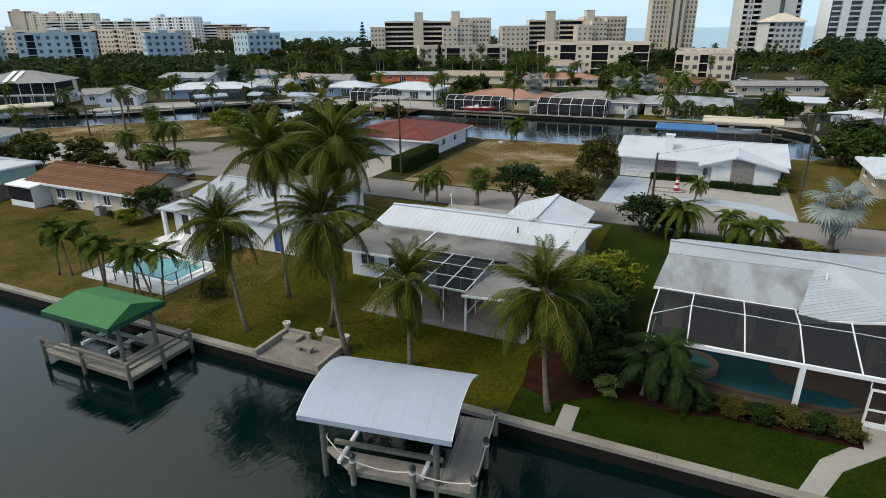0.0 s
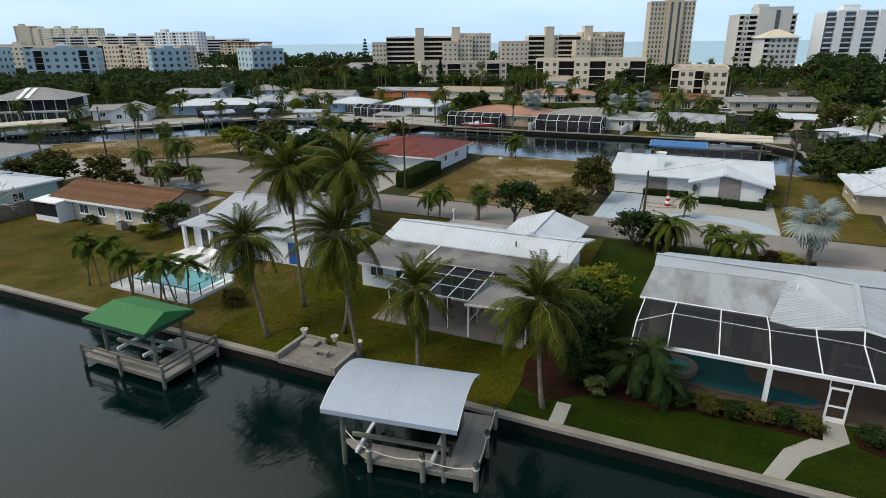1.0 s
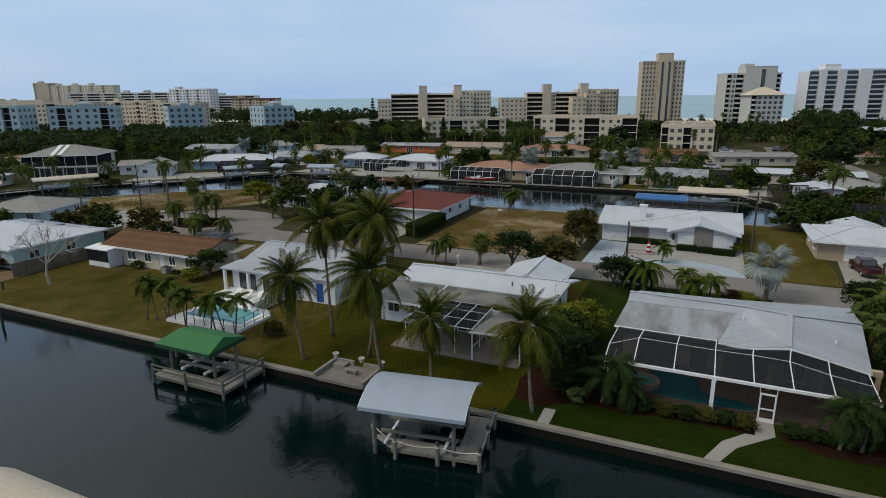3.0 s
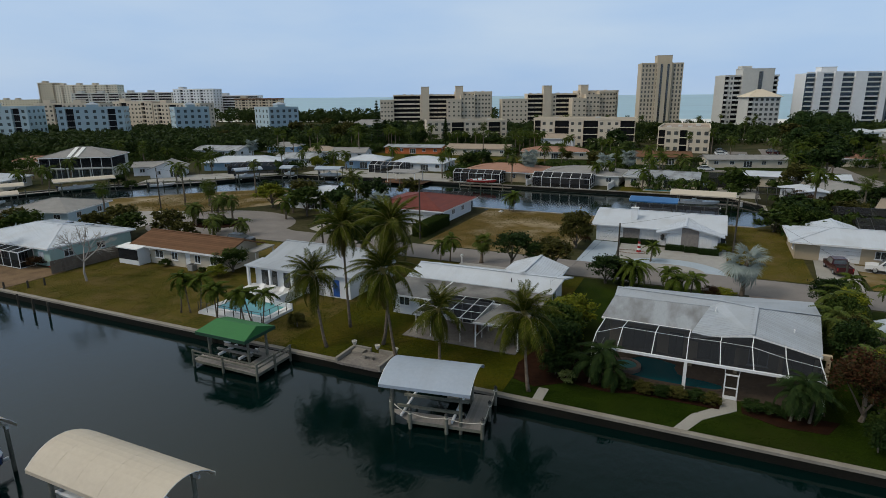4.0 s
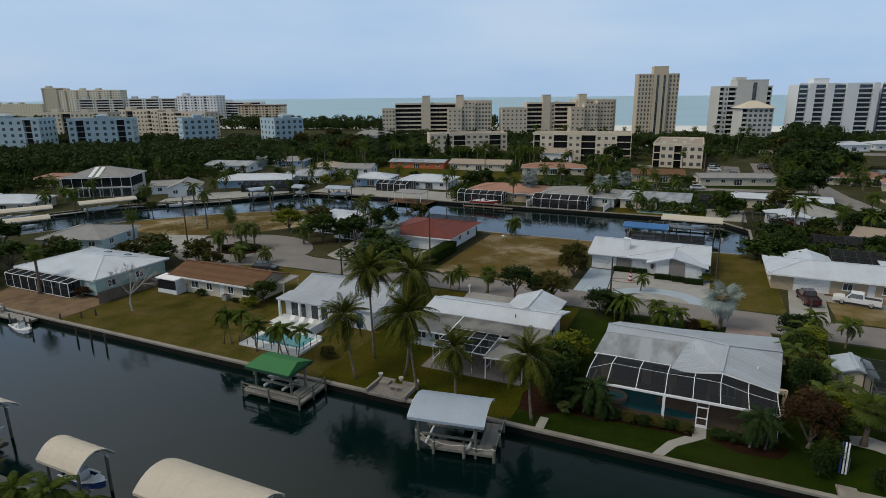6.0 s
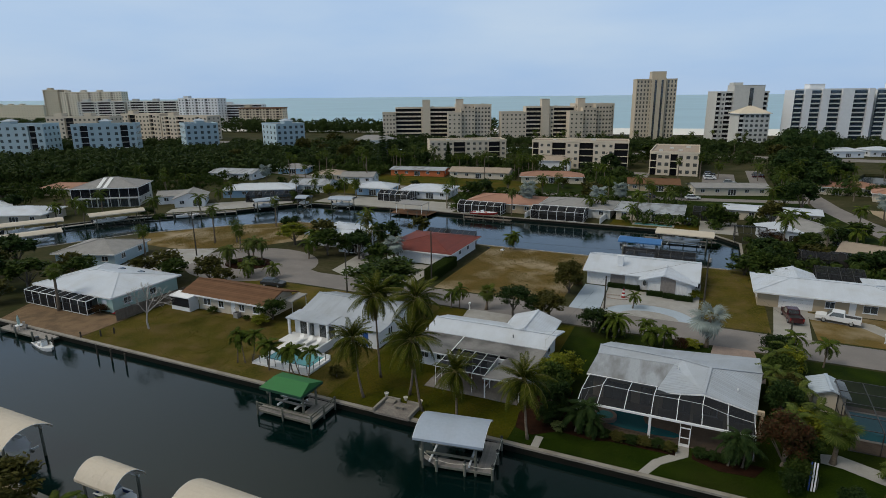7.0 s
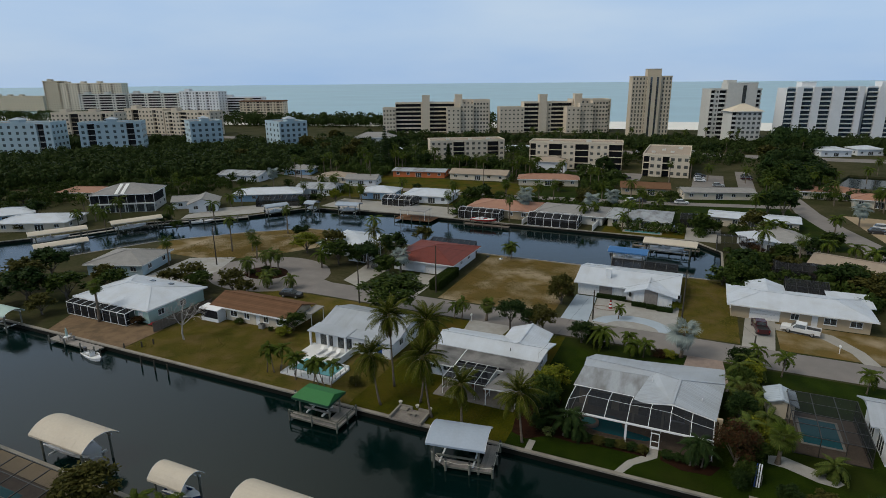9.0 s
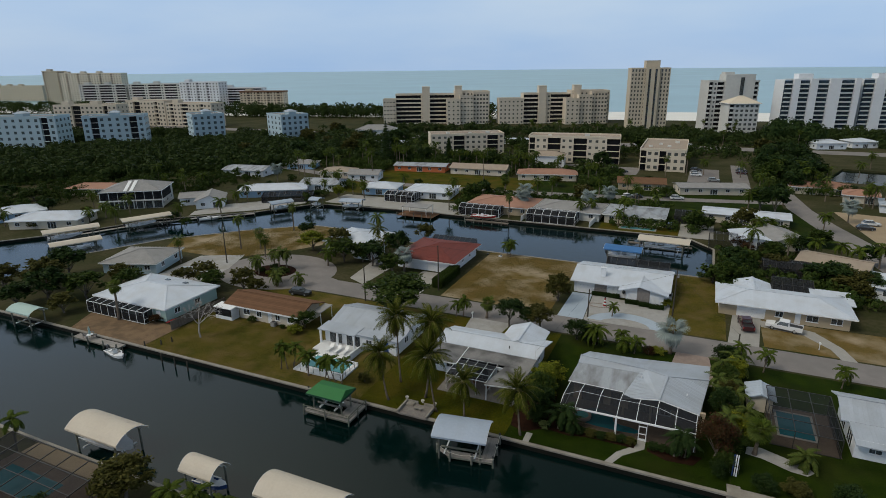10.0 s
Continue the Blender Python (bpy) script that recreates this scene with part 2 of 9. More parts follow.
ROOF_WHITE = material("white_metal_roof", (0.5796, 0.6210, 0.6854), (0.5152, 0.5520, 0.6072), 0.4, 0.5, 0, 0.05, 15, vary=0.02, stain=(0.4232, 0.4232, 0.4232), stain_scale=0.35, stain_amount=0.35)
ROOF_PALE = material("pale_grey_metal_roof", (0.40, 0.435, 0.485), (0.345, 0.375, 0.42), 0.4, 0.55, 0, 0.05, 15, vary=0.06, stain=(0.30, 0.31, 0.32), stain_scale=0.35, stain_amount=0.4)
ROOF_STAINED = material("stained_grey_roof", (0.36, 0.385, 0.42), (0.30, 0.32, 0.345), 0.4, 0.7, 0, 0.1, 10, stain=(0.15, 0.147, 0.145), stain_scale=0.42, stain_amount=0.85, stretch=(1.7, 0.55, 1.0))
ROOF_DIRTY = material("dirty_flat_roof", (0.2380, 0.2278, 0.2176), (0.1700, 0.1632, 0.1564), 0.5, 0.8, 0, 0.15, 10, stain=(0.0578, 0.0544, 0.0530), stain_scale=0.4, stain_amount=0.85)
ROOF_GREY = material("grey_shingle", (0.30, 0.29, 0.28), (0.22, 0.215, 0.21), 0.6, 0.9, 0, 0.2, 20)
ROOF_BROWN = material("brown_shingle", (0.1742, 0.0978, 0.0578), (0.1403, 0.0765, 0.0459), 0.6, 0.9, 0, 0.2, 20, vary=0.12, spec=0.04)
ROOF_RED = material("red_tile", (0.1800, 0.0338, 0.0210), (0.1275, 0.0240, 0.0165), 0.5, 0.75, 0, 0.3, 8, vary=0.12)
ROOF_TERRA = material("terracotta_tile", (0.38, 0.20, 0.13), (0.30, 0.155, 0.105), 0.5, 0.8, 0, 0.3, 10, vary=0.1)
ROOF_TAN = material("tan_shingle", (0.36, 0.29, 0.22), (0.29, 0.23, 0.18), 0.6, 0.9, 0, 0.2, 20)
ROOF_BLUEGREY = material("blue_grey_metal", (0.42, 0.48, 0.55), (0.36, 0.41, 0.47), 0.2, 0.6)
# near-black mottled colour of the seawall face below the cap
SEAWALL_DARK = material("wet_algae_wall", (0.0048, 0.0048, 0.0036), (0.0120, 0.0108, 0.0078), 0.8, 0.8, 0, 0.3, 6, spec=0.2)
TRIM = material("white_trim", (0.80, 0.80, 0.80), (0.74, 0.74, 0.74), 1.0, 0.5)
ALU = material("white_aluminium", (0.80, 0.80, 0.80), (0.74, 0.74, 0.75), 2.0, 0.4)
ALU_GREY = material("grey_aluminium", (0.30, 0.295, 0.29), (0.24, 0.235, 0.23), 2.0, 0.5)
ALU_DARK = material("bronze_aluminium", (0.03, 0.028, 0.026), (0.04, 0.038, 0.035), 2.0, 0.4)
# near black: the shade of rooms and balcony recesses put into the colour
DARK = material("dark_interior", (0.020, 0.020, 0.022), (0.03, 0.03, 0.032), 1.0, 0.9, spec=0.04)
GLASS = glass_material("window_glass", (0.16, 0.18, 0.19))
GLASS_BLUE = glass_material("blue_tinted_glass", (0.10, 0.16, 0.22))
SCREEN = screen_material("insect_screen", (0.022, 0.023, 0.026), 0.30)
SCREEN_HALF = screen_material("bluish_insect_screen", (0.022, 0.025, 0.030), 0.48)
SCREEN_THIN = screen_material("thin_insect_screen", (0.03, 0.03, 0.033), 0.16)
SCREEN_MID = screen_material("shaded_insect_screen", (0.026, 0.028, 0.032), 0.80)
SCREEN_DARK = screen_material("dense_insect_screen", (0.022, 0.023, 0.026), 0.82)
DECK = material("weathered_deck_wood", (0.3145, 0.2890, 0.2635), (0.2295, 0.2082, 0.1913), 1.5, 0.85, 0, 0.2, 10, vary=0.12, coords="object")
PILE = material("weathered_pile", (0.20, 0.19, 0.16), (0.11, 0.12, 0.095), 1.2, 0.9, 0, 0.4, 6, coords="object", vary=0.15, spec=0.04)
PILE_DARK = material("wet_wood", (0.055, 0.048, 0.038), (0.09, 0.08, 0.065), 1.2, 0.8, 0, 0.4, 6, spec=0.04)
FENCE_WOOD = material("grey_fence_wood", (0.20, 0.16, 0.125), (0.13, 0.105, 0.085), 1.5, 0.9, 0, 0.2, 8, vary=0.15)
ROPE = material("white_rope", (0.66, 0.62, 0.53), None, 8, 0.9)
BLACK = material("black_plastic", (0.018, 0.018, 0.018), None, 4, 0.5)
CANVAS_GREEN = material("green_canvas", (0.0186, 0.1530, 0.0335), (0.0156, 0.1302, 0.0288), 0.5, 0.7, 0, 0.05, 10)
CANVAS_GREEN_DARK = material("green_canvas_valance", (0.0084, 0.0600, 0.0312), (0.0072, 0.0510, 0.0270), 0.8, 0.7)
CANVAS_GREY = material("pale_grey_canvas", (0.3496, 0.4048, 0.4876), (0.3128, 0.3680, 0.4462), 0.35, 0.6, 0, 0.05, 10, stain=(0.2852, 0.3128, 0.3588), stain_scale=0.5, stain_amount=0.4)
CANVAS_CREAM = material("cream_canvas", (0.5610, 0.4930, 0.3995), (0.5100, 0.4420, 0.3570), 0.35, 0.7, 0, 0.05, 10)
CANVAS_TEAL = material("pale_teal_canvas", (0.40, 0.52, 0.48), (0.34, 0.46, 0.42), 0.35, 0.7)
CANVAS_BLUE = material("blue_canvas", (0.045, 0.16, 0.38), (0.035, 0.13, 0.32), 0.35, 0.7)
GEL = material("white_gelcoat", (0.78, 0.78, 0.78), (0.72, 0.72, 0.72), 0.8, 0.25)
GEL_RED = material("red_gelcoat", (0.35, 0.03, 0.03), (0.30, 0.025, 0.025), 0.8, 0.25)
GEL_BLUE = material("blue_gelcoat", (0.03, 0.07, 0.22), (0.03, 0.06, 0.18), 0.8, 0.25)
CAR_WHITE = material("white_car_paint", (0.74, 0.74, 0.74), (0.70, 0.70, 0.70), 0.5, 0.25)
CAR_RED = material("dark_red_car_paint", (0.055, 0.010, 0.012), (0.045, 0.008, 0.010), 0.5, 0.25)
CAR_DARK = material("dark_car_paint", (0.03, 0.032, 0.036), (0.04, 0.042, 0.046), 0.5, 0.25)
CAR_SILVER = material("silver_car_paint", (0.42, 0.44, 0.46), (0.38, 0.40, 0.42), 0.5, 0.3, 0.4)
BLUE_DOOR = material("blue_paint", (0.02, 0.10, 0.36), (0.02, 0.08, 0.30), 1, 0.5)
TERRACOTTA = material("white_pot", (0.62, 0.58, 0.52), (0.50, 0.46, 0.41), 3, 0.8)
PALM_TRUNK = material("palm_trunk", (0.215, 0.175, 0.135), (0.120, 0.095, 0.072), 1.2, 0.95, 0, 0.6, 6, stretch=(1, 1, 5), spec=0.04)
TREE_BARK = material("tree_bark", (0.17, 0.145, 0.12), (0.10, 0.085, 0.07), 1.5, 0.95, 0, 0.6, 6, spec=0.04)
CROWN_SHAFT = material("green_crown_shaft", (0.12, 0.17, 0.05), (0.16, 0.19, 0.07), 2, 0.6)
LEAF_COCO = leaf_material("coconut_frond", (0.0119, 0.0256, 0.0029), (0.1057, 0.1112, 0.0132))
FROND_RIB = material("yellow_frond_rib", (0.2160, 0.1760, 0.0440), (0.1600, 0.1360, 0.0320), 3.0, 0.6)
LEAF_COCO_OLD = leaf_material("old_coconut_frond", (0.14, 0.10, 0.035), (0.10, 0.085, 0.03))
LEAF_PALM = leaf_material("palm_frond", (0.0312, 0.0581, 0.0067), (0.0878, 0.1079, 0.0163))
LEAF_PALM_LIGHT = leaf_material("bright_palm_frond", (0.0480, 0.0760, 0.0144), (0.1040, 0.1200, 0.0280))
LEAF_SILVER = leaf_material("silver_palm_frond", (0.19, 0.23, 0.22), (0.27, 0.31, 0.29))
LEAF_TREE = leaf_material("tree_leaf", (0.0205, 0.0409, 0.0073), (0.0585, 0.0805, 0.0176))
LEAF_DARK = leaf_material("dark_leaf", (0.0130, 0.0302, 0.0086), (0.0378, 0.0594, 0.0162))
LEAF_OLIVE = leaf_material("olive_leaf", (0.0475, 0.0491, 0.0119), (0.0871, 0.0792, 0.0222))
LEAF_YELLOW = leaf_material("yellow_green_leaf", (0.0938, 0.1172, 0.0112), (0.2156, 0.2203, 0.0244))
LEAF_PALE = leaf_material("variegated_leaf", (0.22, 0.25, 0.09), (0.10, 0.13, 0.04))
LEAF_RED = leaf_material("red_leaf", (0.072, 0.026, 0.014), (0.034, 0.032, 0.012))
LEAF_MANGROVE = leaf_material("mangrove_leaf", (0.0224, 0.0420, 0.0105), (0.0560, 0.0770, 0.0210))


# ---------------------------------------------------------------- mesh helpers
class Geo:
    """A mesh in the making."""

    def __init__(self):
        self.v, self.f = [], []

    def add(self, verts, faces):
        k = len(self.v)
        self.v.extend(tuple(p) for p in verts)
        self.f.extend(tuple(k + i for i in face) for face in faces)
        return self

    def box(self, x0, x1, y0, y1, z0, z1, m=None):
        p = [(x, y, z) for z in (z0, z1) for y in (y0, y1) for x in (x0, x1)]
        if m is not None:
            p = [m @ Vector(q) for q in p]
        return self.add(p, [(0, 2, 3, 1), (4, 5, 7, 6), (0, 1, 5, 4), (2, 6, 7, 3), (0, 4, 6, 2), (1, 3, 7, 5)])

    def slab(self, top, drop):
        """A convex polygon in space, made thick downwards."""
        n = len(top)
        low = [(x, y, z - drop) for x, y, z in top]
        return self.add(list(top) + low, [tuple(range(n)), tuple(range(2 * n - 1, n - 1, -1))] +
                        [(i, i + n, (i + 1) % n + n, (i + 1) % n) for i in range(n)])

    def prism(self, outline, z0, z1):
        """An outline in the plan, any shape, between two heights."""
        n = len(outline)
        tris = tessellate_polygon([[Vector((x, y, 0)) for x, y in outline]])
        p = [(x, y, z1) for x, y in outline] + [(x, y, z0) for x, y in outline]
        area = sum(outline[i][0] * outline[(i + 1) % n][1] - outline[(i + 1) % n][0] * outline[i][1] for i in range(n))
        faces = []
        for a, b, c in tris:
            ax, ay, bx, by, cx, cy = *outline[a], *outline[b], *outline[c]
            if (bx - ax) * (cy - ay) - (by - ay) * (cx - ax) < 0:
                b, c = c, b
            faces += [(a, b, c), (c + n, b + n, a + n)]
        for i in range(n):
            j = (i + 1) % n
            faces.append((i, i + n, j + n, j) if area > 0 else (j, j + n, i + n, i))
        return self.add(p, faces)

    def tube(self, path, radii, sides=8, cap=True):
        path = [Vector(p) for p in path]
        if not isinstance(radii, (list, tuple)):
            radii = [radii] * len(path)
        rings = []
        for i, p in enumerate(path):
            d = (path[min(i + 1, len(path) - 1)] - path[max(i - 1, 0)]).normalized()
            ref = Vector((0, 0, 1)) if abs(d.z) < 0.9 else Vector((1, 0, 0))
            a = d.cross(ref).normalized()
            b = d.cross(a)
            rings.append([p + radii[i] * (math.cos(t) * a + math.sin(t) * b) for t in [2 * math.pi * k / sides for k in range(sides)]])
        verts = [q for r in rings for q in r]
        faces = []
        for i in range(len(path) - 1):
            for k in range(sides):
                j = (k + 1) % sides
                faces.append((i * sides + k, i * sides + j, (i + 1) * sides + j, (i + 1) * sides + k))
        if cap:
            faces += [tuple(range(sides))[::-1], tuple(range((len(path) - 1) * sides, len(path) * sides))]
        return self.add(verts, faces)

    def beam(self, a, b, w, h):
        """A square bar from a to b."""
        a, b = Vector(a), Vector(b)
        d = (b - a).normalized()
        ref = Vector((0, 0, 1)) if abs(d.z) < 0.95 else Vector((1, 0, 0))
        s = d.cross(ref).normalized() * w / 2
        u = s.cross(d).normalized() * h / 2
        p = [q + i * s + j * u for q in (a, b) for i, j in ((-1, -1), (1, -1), (1, 1), (-1, 1))]
        return self.add(p, [(3, 2, 1, 0), (4, 5, 6, 7), (0, 1, 5, 4), (1, 2, 6, 5), (2, 3, 7, 6), (3, 0, 4, 7)])

    def lathe(self, profile, sides=14):
        """A profile of (radius, height) turned round the z axis."""
        n = len(profile)
        v = [(r * math.cos(2 * math.pi * k / sides), r * math.sin(2 * math.pi * k / sides), z) for r, z in profile for k in range(sides)]
        fs = [(i * sides + k, i * sides + (k + 1) % sides, (i + 1) * sides + (k + 1) % sides, (i + 1) * sides + k)
              for i in range(n - 1) for k in range(sides)]
        fs += [tuple(range(sides))[::-1], tuple(range((n - 1) * sides, n * sides))]
        return self.add(v, fs)

    def mesh(self, name, mat, smooth=False):
        me = bpy.data.meshes.new(name)
        me.from_pydata(self.v, [], self.f)
        me.materials.append(mat)
        if smooth:
            me.polygons.foreach_set("use_smooth", [True] * len(me.polygons))
        me.update()
        return me


def part(name, geo, mat, parent=None, label="", smooth=False, m=None):
    """One mesh object from a Geo or a ready mesh, under its thing."""
    ob = new(name, geo if isinstance(geo, bpy.types.Mesh) else geo.mesh(name, mat, smooth))
    if parent is not None:
        ob.parent = parent
    if m is not None:
        ob.matrix_basis = m
    return tagged(ob, label)


def thing(name, label, category, group="", kind="", m=None):
    ob = new(name)
    ob.empty_display_size = 0.3
    if m is not None:
        ob.matrix_basis = m
    return tagged(ob, label, category, group, kind)


def quads_mesh(name, centres, ax, ay, mat):
    """Many loose four-cornered leaves: centres and two half axes, as arrays."""
    n = len(centres)
    v = np.empty((n, 4, 3), np.float32)
    v[:, 0], v[:, 1], v[:, 2], v[:, 3] = centres - ax, centres - ay * 0.9, centres + ax, centres + ay * 0.9
    me = bpy.data.meshes.new(name)
    me.vertices.add(4 * n)
    me.vertices.foreach_set("co", v.ravel())
    me.loops.add(4 * n)
    me.loops.foreach_set("vertex_index", np.arange(4 * n, dtype=np.int32))
    me.polygons.add(n)
    me.polygons.foreach_set("loop_start", np.arange(0, 4 * n, 4, dtype=np.int32))
    me.update(calc_edges=True)
    me.materials.append(mat)
    return me


# ---------------------------------------------------------------- ground, water, roads
CANAL = [(260, 24.4), (-130, 24.4), (-136, 50), (-124, 75), (-108, 92), (-94, 103), (-78, 103), (-60, 98.2), (14, 98.2), (17, 102),
         (17, 122), (10, 131), (-35, 131), (-81, 131), (-111, 127.7), (-123, 109.4), (-146, 90), (-155, 70), (-172, 48), (-200, 25),
         (-480, 25), (-480, 0.5), (260, 0.5)]
LAGOON = [(58, 240), (160, 215), (160, 262), (70, 275)]


def shore(x):
    return 608 + 0.17 * x


def land():
    outer = [(-4000, -3500), (4000, -3500), (4000, shore(1500)), (1500, shore(1500)), (-900, shore(-900)), (-4000, 300)]
    loops = [outer, CANAL, LAGOON]
    flat = [p for lp in loops for p in lp]
    tris = tessellate_polygon([[Vector((x, y, 0)) for x, y in lp] for lp in loops])
    g = Geo()
    faces = []
    for a, b, c in tris:
        (ax, ay), (bx, by), (cx, cy) = flat[a], flat[b], flat[c]
        faces.append((a, b, c) if (bx - ax) * (cy - ay) - (by - ay) * (cx - ax) > 0 else (a, c, b))
    g.add([(x, y, 0.0) for x, y in flat], faces)
    for lp in (CANAL, LAGOON):
        n = len(lp)
        g.add([(x, y, z) for x, y in lp for z in (0.0, -2.5)], [(2 * i, 2 * i + 1, (2 * i + 3) % (2 * n), (2 * i + 2) % (2 * n)) for i in range(n)])
    return part("ground", g, GROUND)


tagged(land(), "sandy ground with patchy grass round the canals", "ground", kind="structure")
g = Geo().add([(-500, -12, -0.75), (300, -12, -0.75), (300, 290, -0.75), (-500, 290, -0.75)], [(0, 1, 2, 3)])
tagged(part("water", g, WATER), "dark green still canal water with faint ripples", "water", kind="structure")
g = Geo()
radii = [230, 700, 1300, 2000, 2800, 3500, 4200, 4850]
for i in range(7):
    ring = []
    for r in radii[i:i + 2]:
        z = -1.3 + 23.0 * (max(0, r - 700) / 4150) ** 2
        ring.append([(r * math.cos(radians(a)), r * math.sin(radians(a)), z) for a in range(-6, 190, 4)])
    n = len(ring[0])
    g.add(ring[0] + ring[1], [(k, k + n, k + n + 1, k + 1) for k in range(n - 1)])
tagged(part("sea", g, SEA), "pale green sea out to the hazy horizon", "sea", kind="structure")
g = Geo().add([(-900, shore(-900) - 96, 0.03), (1500, shore(1500) - 96, 0.03), (1500, shore(1500) + 2, 0.03), (-900, shore(-900) + 2, 0.03),
               (-900, shore(-900) + 14, -1.4), (1500, shore(1500) + 14, -1.4)], [(0, 1, 2, 3), (3, 2, 5, 4)])
tagged(part("beach", g, BEACH), "broad pale sand beach along the sea", "beach", kind="structure")


def sheet(name, outline, mat, label, category, z=0.03, thick=0.06):
    return tagged(part(name, Geo().prism(outline, z - thick, z), mat), label, category, kind="structure")


def rect(x0, x1, y0, y1):
    return [(x0, y0), (x1, y0), (x1, y1), (x0, y1)]


def disc(cx, cy, rx, ry=None, n=28, a0=0.0, a1=360.0):
    ry = ry or rx
    return [(cx + rx * math.cos(radians(a0 + (a1 - a0) * k / n)), cy + ry * math.sin(radians(a0 + (a1 - a0) * k / n))) for k in range(n)]


# seawalls: cap pieces end to end along the banks, with the wall face under them
def seawall(name, points, label, piece=3.0):
    root = thing(name, label, "seawall", kind="structure")
    for (ax, ay), (bx, by) in zip(points, points[1:]):
        length = math.hypot(bx - ax, by - ay)
        ang = math.atan2(by - ay, bx - ax)
        m = Matrix.Translation((ax, ay, 0)) @ Matrix.Rotation(ang, 4, "Z")
        part("wall_face", Geo().box(0, length, -0.12, 0.12, -2.0, -0.06, m), SEAWALL_DARK, root)
        n = max(1, round(length / piece))
        w = length / n
        cap = Geo().box(0.006, w - 0.006, -0.17, 0.34, -0.10, 0.12).mesh("cap", CONCRETE)
        for k in range(n):
            part("cap", cap, CONCRETE, root, m=m @ Matrix.Translation((k * w, 0, 0)))


seawall("seawall_north", [(-130, 24.5), (60, 24.5)], "weathered concrete seawall with a flat cap along the canal")
seawall("seawall_south", [(60, 0.4), (-140, 0.4)], "weathered concrete seawall on the far side of the canal")
seawall("seawall_far_near_bank", [(14, 98.3), (-60, 98.3), (-78, 103), (-94, 103), (-108, 92), (-124, 75), (-136, 50)], "concrete seawall round the vacant lots", 6)
seawall("seawall_far_bank", [(-172, 48), (-155, 70), (-146, 90), (-123, 109.4), (-111, 127.7), (-81, 131), (10, 131), (17, 122), (17, 102)],
        "concrete seawall along the far canal bank", 6)

# lawns, lot by lot
sheet("lawn", rect(-7.5, 19.0, 24.9, 57.6), GRASS, "lush mown green lawn along the seawall", "lawn", 0.02)
sheet("lawn", rect(-29.5, -7.52, 24.9, 57.6), GRASS_MIX, "mixed green and brown lawn between palms", "lawn", 0.02)
sheet("lawn", rect(-73.0, -29.52, 24.9, 57.6), GRASS_LOT, "patchy brown and green empty lawn", "lawn", 0.02)
sheet("lawn", rect(19.02, 60.0, 24.9, 57.6), GRASS, "green lawn beside a pool cage", "lawn", 0.02)
sheet("lawn", rect(-35.0, -12.0, 66.0, 97.9), GRASS_DRY, "dry brown vacant lot with bare sand", "lawn", 0.02)
sheet("lawn", rect(8.5, 19.2, 66.0, 98.0), GRASS_LOT, "dry grass strip between two houses", "lawn", 0.02)
sheet("lawn", [(25.0, 66.0), (60, 66.0), (60, 78), (25.0, 78)], GRASS_DRY, "dry brown front lawn", "lawn", 0.02)
sheet("lawn", [(-117, 68), (-96, 68), (-86, 77), (-80, 86), (-76, 98), (-78, 102.6), (-94, 102.6), (-108, 91.5), (-122, 76)], GRASS_DRY,
      "dry brown vacant lot by the canal", "lawn", 0.02)
sheet("lawn", rect(-48, 5, 140, 200), GRASS, "green back gardens between houses", "lawn", 0.02)
sheet("lawn", rect(5, 38, 158, 200), GRASS, "green lawn behind a long white house", "lawn", 0.02)
sheet("lawn", rect(-140, -48.1, 150, 200), GRASS_MIX, "patchy gardens between houses", "lawn", 0.02)
sheet("lawn", [(37, 133), (47, 133), (44, 178), (38, 178)], GRASS, "green verge beside a curving road", "lawn", 0.02)

# road and turning circle
sheet("road", [(-60, 58.2), (60, 58.2), (60, 65.4), (-60, 65.4)], ASPHALT, "worn grey asphalt street", "road", 0.035)
sheet("turning_circle", disc(-77, 65.5, 14.5, 12.0), ASPHALT, "worn asphalt turning circle at the street's end", "road", 0.04)
sheet("road", [(-76, 57.0), (-59.9, 58.2), (-59.9, 65.4), (-66, 67.5), (-76, 67)], ASPHALT, "worn asphalt street flaring to the circle", "road", 0.034)
sheet("planting_island", disc(-77.5, 65.0, 5.2, 4.2), SOIL, "mulched island in the turning circle", "planting bed", 0.12, 0.2)
sheet("road", [(38.5, 205), (43.5, 205), (46, 180), (50, 160), (57, 135), (62, 110), (54, 110), (49, 133), (43, 160), (39, 180)], ASPHALT,
      "curving grey side street", "road", 0.035)
sheet("road", [(-420, 316), (200, 326), (200, 341), (-420, 331)], ASPHALT, "wide grey boulevard behind the flats", "road", 0.035)
sheet("road", [(-175, 186), (-145, 177), (-112, 167), (-60, 168), (0, 177), (42, 186), (42, 191), (0, 183), (-60, 174), (-112, 173), (-145, 183), (-175, 192)], ASPHALT, "grey back street between rows of houses", "road", 0.030)
sheet("sandy_lot", [(57, 140), (76, 140), (76, 176), (52, 180)], SAND, "sandy front yards beside the curving street", "yard", 0.045)
sheet("car_park", rect(-62, -14, 226, 246), ASPHALT, "asphalt court in front of the flats", "car park", 0.033)
sheet("car_park", rect(24, 30, 216, 268), ASPHALT, "narrow asphalt drive beside a hedge", "car park", 0.034)
sheet("car_park", rect(7, 19, 212, 252), ASPHALT, "asphalt car park beside the flats", "car park", 0.036)

